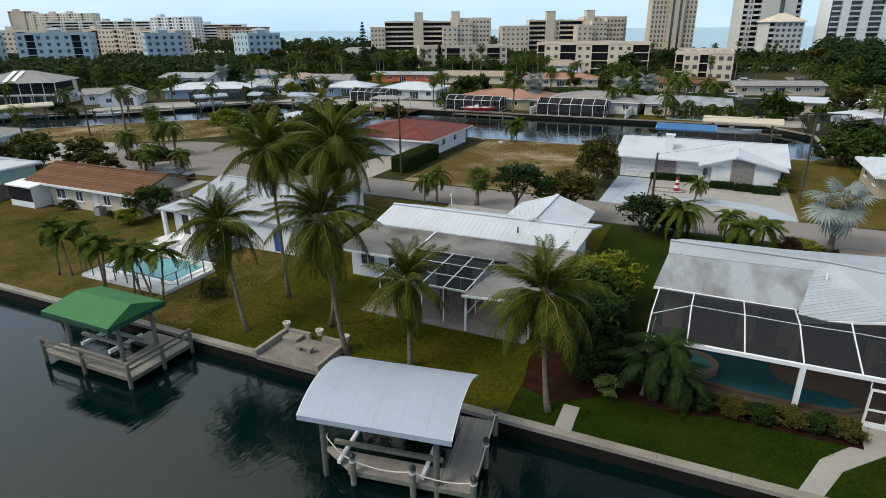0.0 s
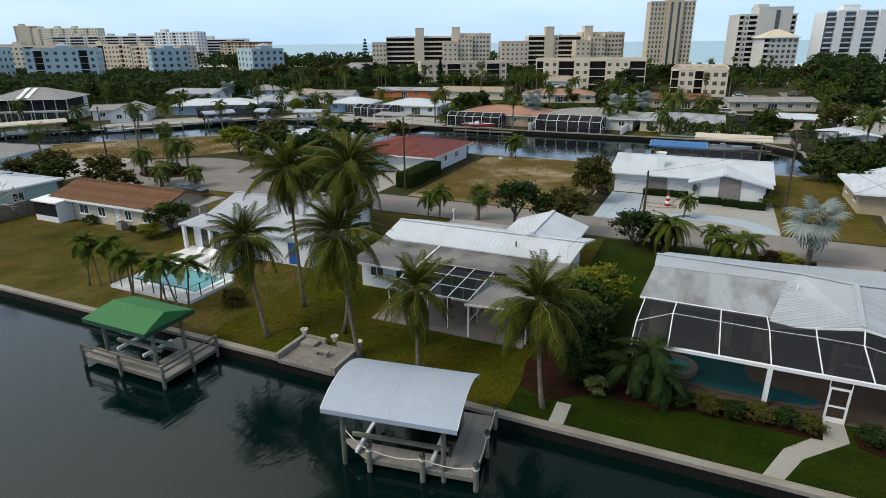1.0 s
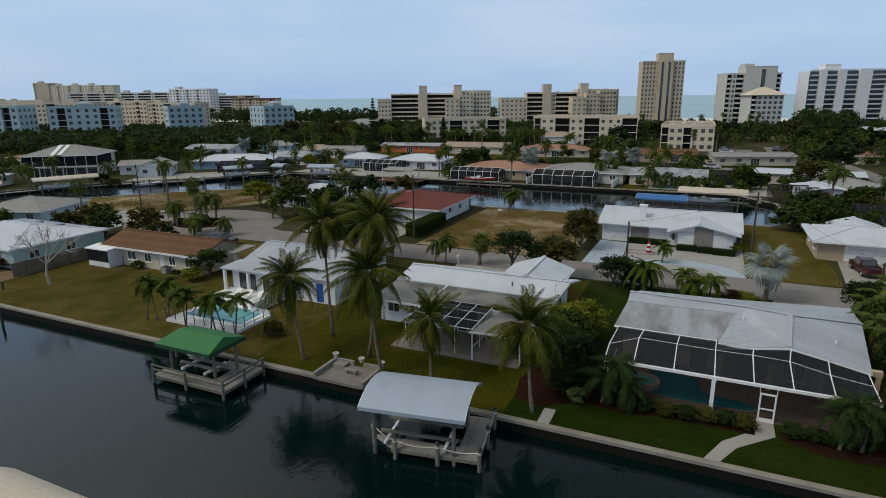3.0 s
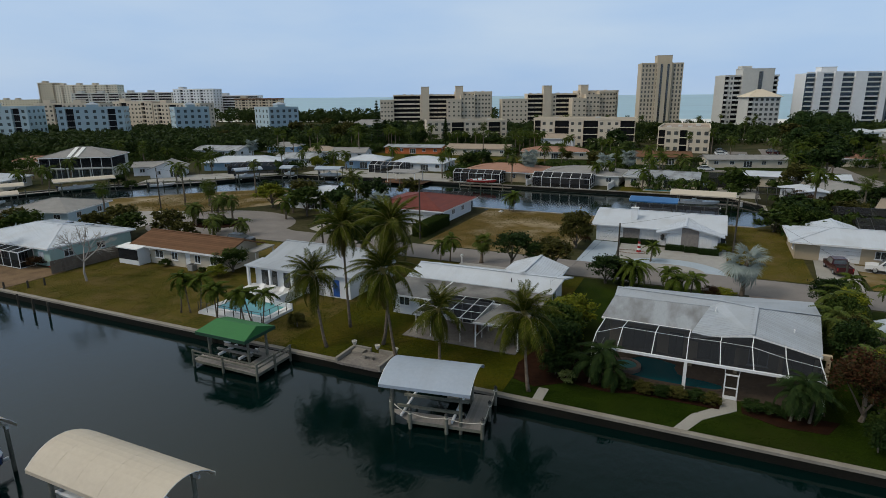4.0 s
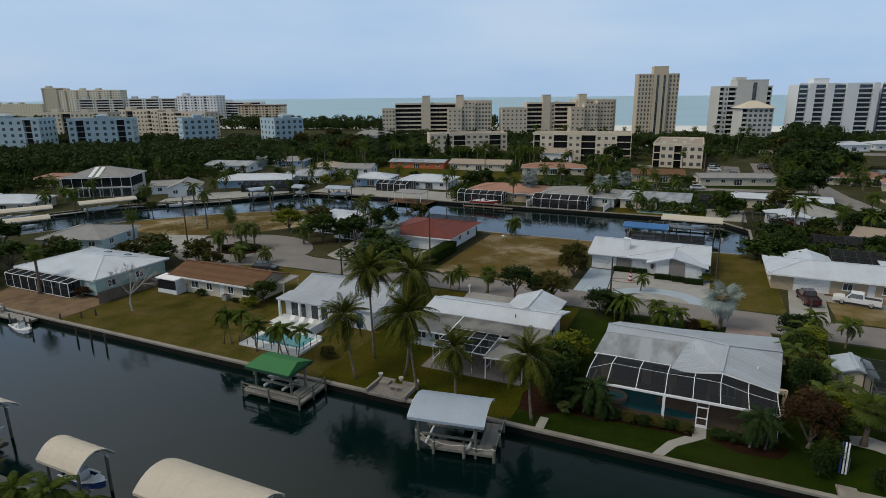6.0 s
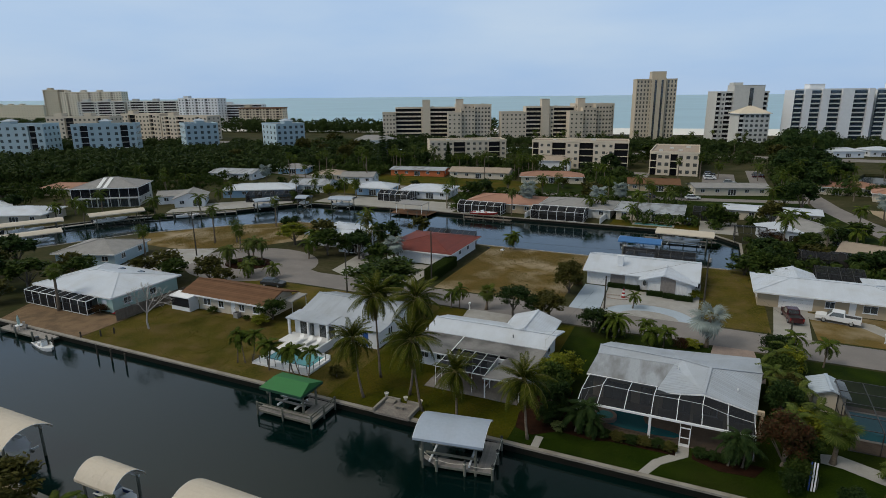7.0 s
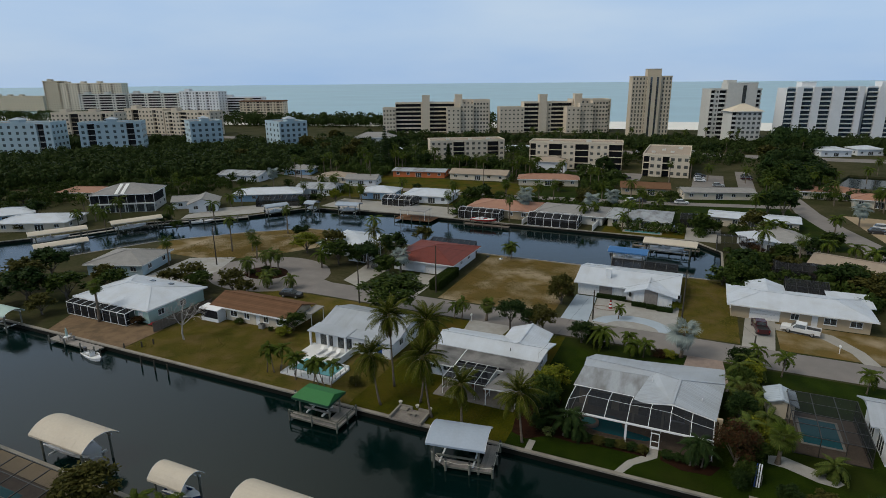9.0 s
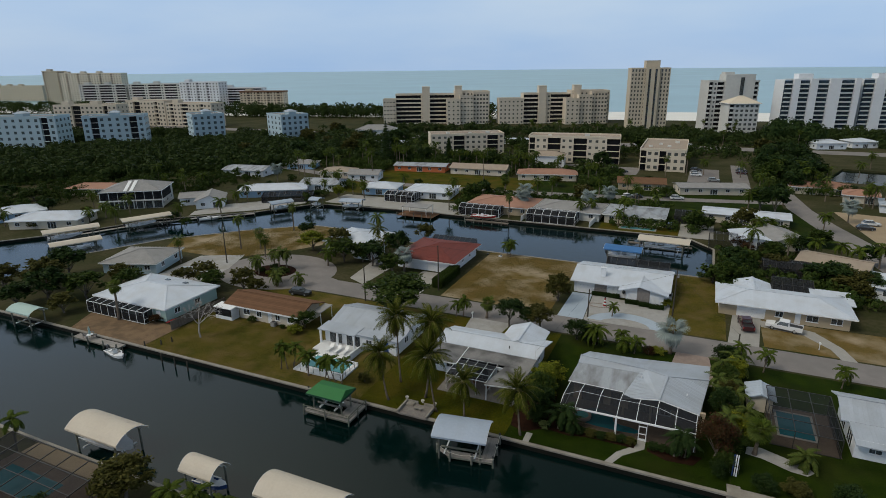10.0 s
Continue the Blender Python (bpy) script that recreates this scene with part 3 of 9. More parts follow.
# drives, paths, patios
sheet("driveway", [(-10.2, 65.4), (-5.3, 65.4), (-6.0, 78.6), (-10.0, 78.6)], BLUE_SLAB, "pale blue painted concrete driveway", "driveway", 0.05)
sheet("shell_yard", [(-5.2, 65.4), (9.2, 65.4), (9.4, 86), (7.6, 86), (7.6, 77), (-0.5, 78), (-5.8, 79)], SHELL, "shell gravel front yard", "gravel yard", 0.045)
sheet("driveway", disc(2.2, 65.5, 6.9, 5.6, 24, 0, 180), BLUE_SLAB, "worn pale blue half-round drive on shell gravel", "driveway", 0.055)
sheet("shell_patch", disc(2.2, 65.5, 4.4, 2.8, 20, 0, 180), SHELL, "shell gravel patch in a half-round drive", "gravel yard", 0.065)
sheet("driveway", [(19.4, 65.4), (24.2, 65.4), (25.2, 78.4), (20.4, 78.4)], SLAB, "pale concrete driveway to a garage", "driveway", 0.05)
sheet("driveway", [(25.0, 74.5), (31.5, 73.5), (35, 69), (36.0, 65.4), (38.2, 65.4), (37.0, 70), (33.5, 75.5), (29, 77), (25.0, 77.5)], SLAB,
      "curved concrete drive across a dry lawn", "driveway", 0.045)
sheet("driveway", [(10.5, 48.5), (17.5, 48.5), (16.5, 58.2), (11.5, 58.2)], PAVER, "pink paver driveway", "driveway", 0.05)
sheet("driveway", [(-58.5, 67.8), (-53.5, 65.4), (-53, 80), (-60, 82)], SLAB, "pale concrete driveway under palms", "driveway", 0.05)
sheet("driveway", [(-46, 65.4), (-39.5, 65.4), (-39.5, 78.3), (-45, 78.3)], SLAB, "pale concrete driveway to a garage", "driveway", 0.05)
sheet("driveway", [(-24, 50), (-18, 50), (-17, 58.2), (-25, 58.2)], SHELL, "shell driveway behind a white house", "driveway", 0.045)
sheet("driveway", [(-101, 50), (-88, 52), (-89, 62), (-93, 72), (-103, 67)], SHELL, "sandy driveway by a grey roof", "driveway", 0.045)
sheet("garden_path", [(5.2, 24.86), (6.1, 24.86), (7.1, 26.9), (9.4, 29.2), (9.4, 30.85), (8.4, 30.85), (8.4, 29.7), (6.3, 27.4)], SLAB,
      "pale concrete garden path to a screen door", "path", 0.05)
sheet("path_stub", [(-5.0, 24.9), (-4.2, 24.9), (-4.2, 26.9), (-5.0, 26.9)], SLAB, "short concrete path stub at the seawall", "path", 0.06)
sheet("sandy_terrace", [(-92, 24.9), (-73.1, 24.9), (-73.1, 33), (-80, 33), (-80, 31.2), (-95, 31.2)], TERRACE_TAN, "tan paved terrace beside the seawall", "terrace", 0.05)
sheet("curved_path", [(20.8, 33.2), (22.5, 33.0), (25.5, 31.6), (27.2, 31.4), (28.0, 32.3), (27.3, 33.2), (25, 34.2), (22.6, 35.2), (21, 34.8)], SHELL,
      "curved shell path in a shaded lawn", "path", 0.05)
sheet("planting_bed", [(-2.6, 28.6), (0.2, 28.3), (2.2, 28.9), (8.2, 28.9), (8.3, 30.2), (-1.8, 30.2), (-2.8, 32)], SOIL, "red mulch bed beside a pool cage", "planting bed", 0.06)
sheet("planting_bed", [(9.7, 29.0), (12.0, 28.0), (15.0, 28.2), (16, 30.2), (9.7, 30.2)], SOIL, "red mulch bed beside a pool cage", "planting bed", 0.06)
sheet("planting_bed", [(-7.4, 27.6), (-5.4, 26.9), (-3.4, 28.4), (-3.0, 32), (-3.4, 37.5), (-6.4, 38), (-7.2, 34), (-7.9, 30.5)], SOIL, "mulched bed under a coconut palm", "planting bed", 0.05)
sheet("terrace", rect(8, 17, 131, 147), SLAB, "pale paved terrace by the canal", "terrace", 0.05)
sheet("terrace", [(-143, 103), (-140, 98), (-124, 113), (-115, 127.5), (-122, 134), (-140, 116)], SHELL, "pale paved canal-side terrace", "terrace", 0.05)
sheet("terrace", rect(-110, -60, 131.4, 146), SLAB, "paved canal-side gardens", "terrace", 0.045)
sheet("garden", rect(-14, 7.9, 131.4, 139), GRASS_MIX, "patchy canal-side grass", "lawn", 0.045)
sheet("woodland_floor", [(-430, 108), (-252, 108), (-165, 182), (-165, 318), (-430, 290)], GRASS, "dark green overgrown wood floor", "ground", 0.02)


# ---------------------------------------------------------------- houses
def wall_panels(length, height, thick, holes):
    """A wall along x from 0, outer face at y = 0, with real openings (u0, u1, z0, z1)."""
    us = sorted({0.0, length, *[h[0] for h in holes], *[h[1] for h in holes]})
    zs = sorted({0.0, height, *[h[2] for h in holes], *[h[3] for h in holes]})
    nu, nz = len(us), len(zs)

    def solid(i, k):
        if not (0 <= i < nu - 1 and 0 <= k < nz - 1):
            return False
        mu, mz = (us[i] + us[i + 1]) / 2, (zs[k] + zs[k + 1]) / 2
        return not any(h[0] < mu < h[1] and h[2] < mz < h[3] for h in holes)

    def at(i, k, j):
        return (i * nz + k) * 2 + j
    faces = []
    for i in range(nu - 1):
        for k in range(nz - 1):
            if not solid(i, k):
                continue
            faces.append((at(i, k, 0), at(i + 1, k, 0), at(i + 1, k + 1, 0), at(i, k + 1, 0)))
            faces.append((at(i, k + 1, 1), at(i + 1, k + 1, 1), at(i + 1, k, 1), at(i, k, 1)))
            if not solid(i - 1, k):
                faces.append((at(i, k, 1), at(i, k, 0), at(i, k + 1, 0), at(i, k + 1, 1)))
            if not solid(i + 1, k):
                faces.append((at(i + 1, k, 0), at(i + 1, k, 1), at(i + 1, k + 1, 1), at(i + 1, k + 1, 0)))
            if not solid(i, k - 1):
                faces.append((at(i, k, 1), at(i + 1, k, 1), at(i + 1, k, 0), at(i, k, 0)))
            if not solid(i, k + 1):
                faces.append((at(i, k + 1, 0), at(i + 1, k + 1, 0), at(i + 1, k + 1, 1), at(i, k + 1, 1)))
    return Geo().add([(u, y, z) for u in us for z in zs for y in (0.0, thick)], faces)


def window(parent, m, w, h, kind, far=False):
    """A window, glazed door, panelled door or garage door in an opening w by h; y = 0 is the wall's outer face."""
    if kind in ("win", "slider", "dark"):
        t = 0.07
        n = 2 if w < 2.2 else 3 if w < 4 else 4
        fr = wall_panels(w, h, 0.11, [(w * k / n + (t if k == 0 else 0.03), w * (k + 1) / n - (t if k == n - 1 else 0.03), t, h - t) for k in range(n)])
        m = m @ Matrix.Translation((0, -0.03, 0))
        ob = part("window" if kind == "win" else "sliding_door", fr, ALU_DARK if kind == "dark" else TRIM, parent, m=m)
        if far:
            part("pane", Geo().box(t, w - t, 0.03, 0.04, t, h - t), GLASS, ob)
            return
        for k in range(n):
            part("pane", Geo().box(w * k / n + 0.035, w * (k + 1) / n - 0.035, 0.03, 0.04, t, h - t), GLASS, ob)
        if kind == "win":
            part("sill", Geo().box(-0.08, w + 0.08, -0.10, 0.06, -0.07, -0.005), TRIM, ob)
    elif kind == "garage":
        g = Geo()
        for k in range(4):
            g.box(0, w, 0.06, 0.11, h * k / 4 + 0.012, h * (k + 1) / 4 - 0.012)
        part("garage_door", g, TRIM, parent, m=m)
    elif kind == "shutter":
        n = int(w / 0.25)
        wave = [(w * (k + d) / n, y) for k in range(n) for d, y in ((0.0, 0.0), (0.1, -0.05), (0.6, -0.05), (0.7, 0.0))]
        g = Geo().prism(wave + [(w, 0.0), (w, 0.03), (0.0, 0.03)], 0, h)
        part("storm_shutter", g, TRIM, parent, m=m)
    else:
        mat = BLUE_DOOR if kind == "bluedoor" else TRIM
        ob = part("door", Geo().box(0.02, w - 0.02, 0.05, 0.10, 0.02, h - 0.02), mat, parent, m=m)
        part("door_handle", Geo().box(w - 0.16, w - 0.10, 0.0, 0.05, 1.0, 1.12), ALU_DARK, ob)


def walls(root, x0, x1, y0, y1, h, mat, openings, thick=0.2, far=False):
    """Four walls with openings. openings: side s, e, n, w -> list of (start, width, sill, height, kind) seen from outside, left to right."""
    w, d = x1 - x0, y1 - y0
    sides = {"s": (w, Matrix.Translation((x0, y0, 0))), "e": (d, Matrix.Translation((x1, y0, 0)) @ Matrix.Rotation(math.pi / 2, 4, "Z")),
             "n": (w, Matrix.Translation((x1, y1, 0)) @ Matrix.Rotation(math.pi, 4, "Z")),
             "w": (d, Matrix.Translation((x0, y1, 0)) @ Matrix.Rotation(-math.pi / 2, 4, "Z"))}
    for s, (length, m) in sides.items():
        holes = [(u, u + ww, z, z + hh) for u, ww, z, hh, k in openings.get(s, ())]
        inset = 0.0 if s in "sn" else thick
        part("wall", wall_panels(length - 2 * inset, h, thick, [(a - inset, b - inset, c, e) for a, b, c, e in holes]), mat, root, m=m @ Matrix.Translation((inset, 0, 0)))
        for u, ww, z, hh, k in openings.get(s, ()):
            window(root, m @ Matrix.Translation((u, 0, z)), ww, hh, k, far)
    # room shade is put into the floor's near-black colour
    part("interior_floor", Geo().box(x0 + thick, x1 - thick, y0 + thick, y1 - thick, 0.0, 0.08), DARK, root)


def clip(poly, axis, lo, hi):
    """The part of a polygon in space between two values along a direction."""
    for sign, lim in ((1, lo), (-1, -hi)):
        out = []
        for i, p in enumerate(poly):
            q = poly[(i + 1) % len(poly)]
            a, b = sign * p.dot(axis) - lim, sign * q.dot(axis) - lim
            if a >= 0:
                out.append(p)
            if (a > 0) != (b > 0) and abs(a - b) > 1e-9:
                out.append(p + (q - p) * (a / (a - b)))
        poly = out
        if len(poly) < 3:
            return []
    return poly


def roof_plane(root, poly, mat, strip=0.0, name="roof", piece="roof_panel", rib=0.02, courses=0.0, thick=0.14):
    """A slab of roof; strip: width of the standing-seam sheets laid on it; courses: depth of shingle or tile rows."""
    poly = [Vector(p) for p in poly]
    nrm = sum(((poly[i] - poly[0]).cross(poly[i + 1] - poly[0]) for i in range(1, len(poly) - 1)), Vector()).normalized()
    if nrm.z < 0:
        poly.reverse()
        nrm = -nrm
    base = part(name, Geo().slab(poly, thick), mat, root)
    up = Vector((0, 0, 1))
    slope = (up - nrm * up.dot(nrm))
    slope = slope.normalized() if slope.length > 1e-3 else Vector((0, 1, 0))
    along = slope.cross(nrm).normalized()
    for step, axis, is_rib in ((strip, along, True), (courses, slope, False)):
        if not step:
            continue
        vals = [p.dot(axis) for p in poly]
        n = max(1, math.ceil((max(vals) - min(vals)) / step - 0.01))
        for k in range(n):
            lo = min(vals) + k * step
            c = clip(poly, axis, lo, min(lo + step, max(vals)))
            if len(c) < 3:
                continue
            g = Geo()
            if is_rib:
                lift = 0.022
                g.slab([tuple(p + nrm * lift) for p in c], 0.018)
                edge = [p for p in c if abs(p.dot(axis) - lo) < 1e-4]
                if len(edge) >= 2:
                    g.beam(edge[0] + nrm * (lift + rib / 2), edge[-1] + nrm * (lift + rib / 2), 0.035, rib)
            else:
                low = [p + nrm * (0.05 if abs(p.dot(axis) - lo) < 1e-3 else 0.015) for p in c]
                g.slab([tuple(p) for p in low], 0.012)
            part(piece, g, mat, base)
    return base


def roof(root, x0, x1, y0, y1, eave, rise, style, mat, strip=0.0, courses=0.0, wall_mat=None, wall_inset=0.6, shift=0.0, fascia=True, **kw):
    """A roof over a rectangle (eaves line). style: hip, gable_x (ridge along x), gable_y, flat."""
    w, d = x1 - x0, y1 - y0
    top = eave + rise
    if style == "flat":
        planes = [[(x0, y0, eave), (x1, y0, eave), (x1, y1, eave + rise), (x0, y1, eave + rise)]]
    elif style == "gable_x":
        yr = (y0 + y1) / 2 + shift
        planes = [[(x0, y0, eave), (x1, y0, eave), (x1, yr, top), (x0, yr, top)], [(x1, y1, eave), (x0, y1, eave), (x0, yr, top), (x1, yr, top)]]
    elif style == "gable_y":
        xr = (x0 + x1) / 2 + shift
        planes = [[(x0, y1, eave), (x0, y0, eave), (xr, y0, top), (xr, y1, top)], [(x1, y0, eave), (x1, y1, eave), (xr, y1, top), (xr, y0, top)]]
    elif w >= d:
        h = d / 2
        yr = (y0 + y1) / 2
        a, b = (x0 + h, yr, top), (x1 - h, yr, top)
        planes = [[(x0, y0, eave), (x1, y0, eave), b, a], [(x1, y1, eave), (x0, y1, eave), a, b], [(x0, y1, eave), (x0, y0, eave), a], [(x1, y0, eave), (x1, y1, eave), b]]
    else:
        h = w / 2
        xr = (x0 + x1) / 2
        a, b = (xr, y0 + h, top), (xr, y1 - h, top)
        planes = [[(x0, y0, eave), (x1, y0, eave), a], [(x1, y1, eave), (x0, y1, eave), b], [(x0, y1, eave), (x0, y0, eave), a, b], [(x1, y0, eave), (x1, y1, eave), b, a]]
    for p in planes:
        roof_plane(root, p, mat, strip, courses=courses, **kw)
    if wall_mat is not None and style in ("gable_x", "gable_y"):
        i = wall_inset
        z = eave - 0.16
        if style == "gable_x":
            yr = (y0 + y1) / 2 + shift
            for xa, xb in ((x0 + i, x0 + i + 0.2), (x1 - i - 0.2, x1 - i)):
                tri = [(y0 + i, z), (y1 - i, z), (y1 - i, eave + rise * i / (y1 - yr) - 0.16), (yr, top - 0.16), (y0 + i, eave + rise * i / (yr - y0) - 0.16)]
                part("gable", Geo().add([(x, y, zz) for x in (xa, xb) for y, zz in tri],
                                        [(4, 3, 2, 1, 0), (5, 6, 7, 8, 9)] + [(k, (k + 1) % 5, (k + 1) % 5 + 5, k + 5) for k in range(5)]), wall_mat, root)
        else:
            xr = (x0 + x1) / 2 + shift
            for ya, yb in ((y0 + i, y0 + i + 0.2), (y1 - i - 0.2, y1 - i)):
                tri = [(x0 + i, z), (x1 - i, z), (x1 - i, eave + rise * i / (x1 - xr) - 0.16), (xr, top - 0.16), (x0 + i, eave + rise * i / (xr - x0) - 0.16)]
                part("gable", Geo().add([(x, y, zz) for y in (ya, yb) for x, zz in tri],
                                        [(0, 1, 2, 3, 4), (9, 8, 7, 6, 5)] + [(k + 5, (k + 1) % 5 + 5, (k + 1) % 5, k) for k in range(5)]), wall_mat, root)
    if fascia and style == "hip":
        g = Geo().box(x0 - 0.03, x1 + 0.03, y0 - 0.03, y0, eave - 0.22, eave + 0.01).box(x0 - 0.03, x1 + 0.03, y1, y1 + 0.03, eave - 0.22, eave + 0.01)
        g.box(x0 - 0.03, x0, y0, y1, eave - 0.22, eave + 0.01).box(x1, x1 + 0.03, y0, y1, eave - 0.22, eave + 0.01)
        part("fascia", g, TRIM, root)
    if style in ("hip", "gable_x", "gable_y"):
        g = Geo()
        seen = set()
        for p in planes:
            tops = [q for q in p if q[2] > top - 0.01]
            if len(tops) == 2:
                g.beam((tops[0][0], tops[0][1], top + 0.05), (tops[1][0], tops[1][1], top + 0.05), 0.34, 0.06)
                break
        if style == "hip":
            for p in planes:
                for a in p:
                    for b in p:
                        if a[2] < top - 0.01 and b[2] > top - 0.01 and abs(abs(a[0] - b[0]) - abs(a[1] - b[1])) < 0.01 and a not in seen:
                            seen.add(a)
                            g.beam((a[0], a[1], a[2] + 0.05), (b[0], b[1], b[2] + 0.05), 0.26, 0.05)
        if g.v:
            part("ridge_cap", g, mat, root)


def plain_openings(length, big=False):
    """A usual row of windows for a wall of that length."""
    if length < 5:
        return [(length / 2 - 0.6, 1.2, 1.0, 1.1, "win")]
    n = max(2, int(length / 4.2))
    out = []
    for k in range(n):
        c = length * (k + 0.5) / n
        if big and k == n // 2:
            out.append((c - 1.3, 2.6, 0.1, 2.05, "slider"))
        else:
            out.append((c - 0.7, 1.4, 1.0, 1.15, "win"))
    return out


def simple_house(label, cx, cy, yaw, w, d, style, wall_mat, roof_mat, eave=2.7, rise=1.5, strip=0.0, courses=0.0, over=0.6, group="", base=0.0, openings=None):
    """A house on a rectangle, given by its middle and its turn."""
    root = thing("house", label, "house", group, m=pose(cx, cy, 0, 0, 0, yaw))
    x0, x1, y0, y1 = -w / 2, w / 2, -d / 2, d / 2
    walls(root, x0, x1, y0, y1, eave - 0.16, wall_mat,
          openings or {"s": plain_openings(w, True), "e": plain_openings(d), "w": plain_openings(d)}, far=cy > 100)
    strip = 0.0 if cy > 100 else strip
    courses = 0.0 if cy > 100 else courses
    roof(root, x0 - over, x1 + over, y0 - over, y1 + over, eave, rise, style, roof_mat, strip, courses, wall_mat, over)
    return root


def cage(label, x0, x1, y0, y1, h, top, nx, ny, bar=0.07, alu=ALU, mesh=SCREEN, m=None, style="mansard", open_side="n", few_posts=False, roof_mesh=None):
    """A screened pool cage: posts, beams and screen panels. It leans on the house at its north side."""
    root = thing("pool_cage", label, "screen enclosure", m=m)
    xs = [x0 + (x1 - x0) * k / nx for k in range(nx + 1)]
    if style == "mansard":
        yk = y0 + (y1 - y0) * 0.33
        rows = [(y0, h), (yk, top)] + [(yk + (y1 - yk) * (k + 1) / ny, top + (h + 0.3 - top) * (k + 1) / ny) for k in range(ny)]
    else:
        rows = [(y0 + (y1 - y0) * k / ny, h + (top - h) * k / ny) for k in range(ny + 1)]
    for x in xs:
        if not few_posts or x in (xs[0], xs[-1]):
            part("post", Geo().box(x - bar / 2, x + bar / 2, y0 - bar / 2, y0 + bar / 2, 0, h), alu, root)
        for (ya, za), (yb, zb) in zip(rows, rows[1:]):
            part("rafter", Geo().beam((x, ya, za), (x, yb, zb), bar, bar * 1.4), alu, root)
    for y, z in rows:
        part("purlin", Geo().beam((x0, y, z), (x1, y, z), bar, bar), alu, root)
    rm = roof_mesh or mesh
    for xa, xb in zip(xs, xs[1:]):
        part("screen_panel", Geo().add([(xa, y0, 0.05), (xb, y0, 0.05), (xb, y0, h), (xa, y0, h)], [(0, 1, 2, 3)]), mesh, root)
        for (ya, za), (yb, zb) in zip(rows, rows[1:]):
            part("screen_panel", Geo().add([(xa, ya, za), (xb, ya, za), (xb, yb, zb), (xa, yb, zb)], [(0, 1, 2, 3)]), rm, root)
    for x in (x0, x1):
        for (ya, za), (yb, zb) in zip(rows, rows[1:]):
            part("screen_panel", Geo().add([(x, ya, 0.05), (x, yb, 0.05), (x, yb, zb), (x, ya, za)], [(0, 1, 2, 3)]), mesh, root)
        for y, z in rows[1:]:
            part("post", Geo().box(x - bar / 2, x + bar / 2, y - bar / 2, y + bar / 2, 0, z), alu, root)
        part("side_rail", Geo().box(x - bar / 2, x + bar / 2, y0, y1, 0.85, 0.85 + bar), alu, root)
        part("sill", Geo().box(x - bar / 2, x + bar / 2, y0, y1, 0, 0.08), alu, root)
    part("sill", Geo().box(x0, x1, y0 - bar / 2, y0 + bar / 2, 0, 0.08), alu, root)
    return root


# ---- the house with the freeform pool
h = thing("house", "beige house with a ribbed white and stained grey roof", "house")
walls(h, -1.2, 15.6, 37.6, 46.8, 2.7, STUCCO_BEIGE,
      {"s": [(1.2, 3.0, 0.1, 2.1, "dark"), (5.2, 1.2, 0.1, 2.1, "dark"), (7.6, 3.2, 0.1, 2.1, "dark"), (11.6, 1.5, 0.3, 1.8, "win"), (14.0, 2.4, 0.1, 2.1, "dark")],
       "e": [(1.5, 1.4, 1.0, 1.1, "win"), (6.0, 1.4, 1.0, 1.1, "win")], "w": [(2.0, 1.4, 1.0, 1.1, "win")]})
roof_plane(h, [(-1.95, 37.2, 2.92), (6.15, 37.0, 2.92), (7.35, 41.9, 3.57), (-1.5, 41.7, 3.56)], ROOF_STAINED, thick=0.16)
roof_plane(h, [(-1.5, 41.7, 3.58), (7.1, 41.9, 3.6), (8.0, 42.7, 4.0), (-1.55, 43.7, 3.8)], ROOF_PALE, 0.5, thick=0.14)
roof_plane(h, [(-0.8, 47.2, 2.9), (-1.55, 43.7, 3.8), (8.0, 42.7, 4.0), (5.9, 47.6, 2.9)], ROOF_PALE, 0.5)
roof_plane(h, [(5.9, 47.6, 2.9), (8.0, 42.7, 4.0), (10.9, 41.3, 4.2), (16.3, 44.2, 3.25), (16.4, 49.3, 2.85)], ROOF_PALE, 0.5)
roof_plane(h, [(5.6, 35.4, 2.95), (10.3, 35.3, 3.85), (10.9, 41.3, 4.2), (8.0, 42.7, 4.0), (7.1, 41.9, 3.6)], ROOF_PALE, 0.36)
roof_plane(h, [(15.3, 35.3, 2.8), (16.3, 44.2, 3.2), (10.9, 41.3, 4.2), (10.3, 35.3, 3.85)], ROOF_PALE, 0.36)
part("ridge_cap", Geo().beam((10.3, 35.3, 3.92), (10.9, 41.3, 4.27), 0.3, 0.05).beam((-1.55, 43.7, 3.87), (8.0, 42.7, 4.07), 0.3, 0.05).beam((8.0, 42.7, 4.07), (10.9, 41.3, 4.27), 0.3, 0.05)
     .beam((10.9, 41.3, 4.27), (16.3, 44.2, 3.3), 0.3, 0.05), ROOF_PALE, h)
part("roof_vent", Geo().tube([(7.6, 40.6, 3.5), (7.6, 40.6, 4.0)], 0.06).tube([(13.6, 38.4, 3.2), (13.6, 38.4, 3.7)], 0.06), ALU, h)
part("gutter", Geo().beam((-1.95, 37.12, 2.86), (5.7, 36.92, 2.86), 0.12, 0.14), TRIM, h)
part("lanai_beam", Geo().box(5.7, 16.0, 35.6, 36.0, 2.45, 2.85), STUCCO_BEIGE, h)
for x in (5.9, 9.4, 12.6, 15.8):
    part("lanai_column", Geo().box(x - 0.15, x + 0.15, 35.65, 35.95, 0, 2.45), STUCCO_BEIGE, h)

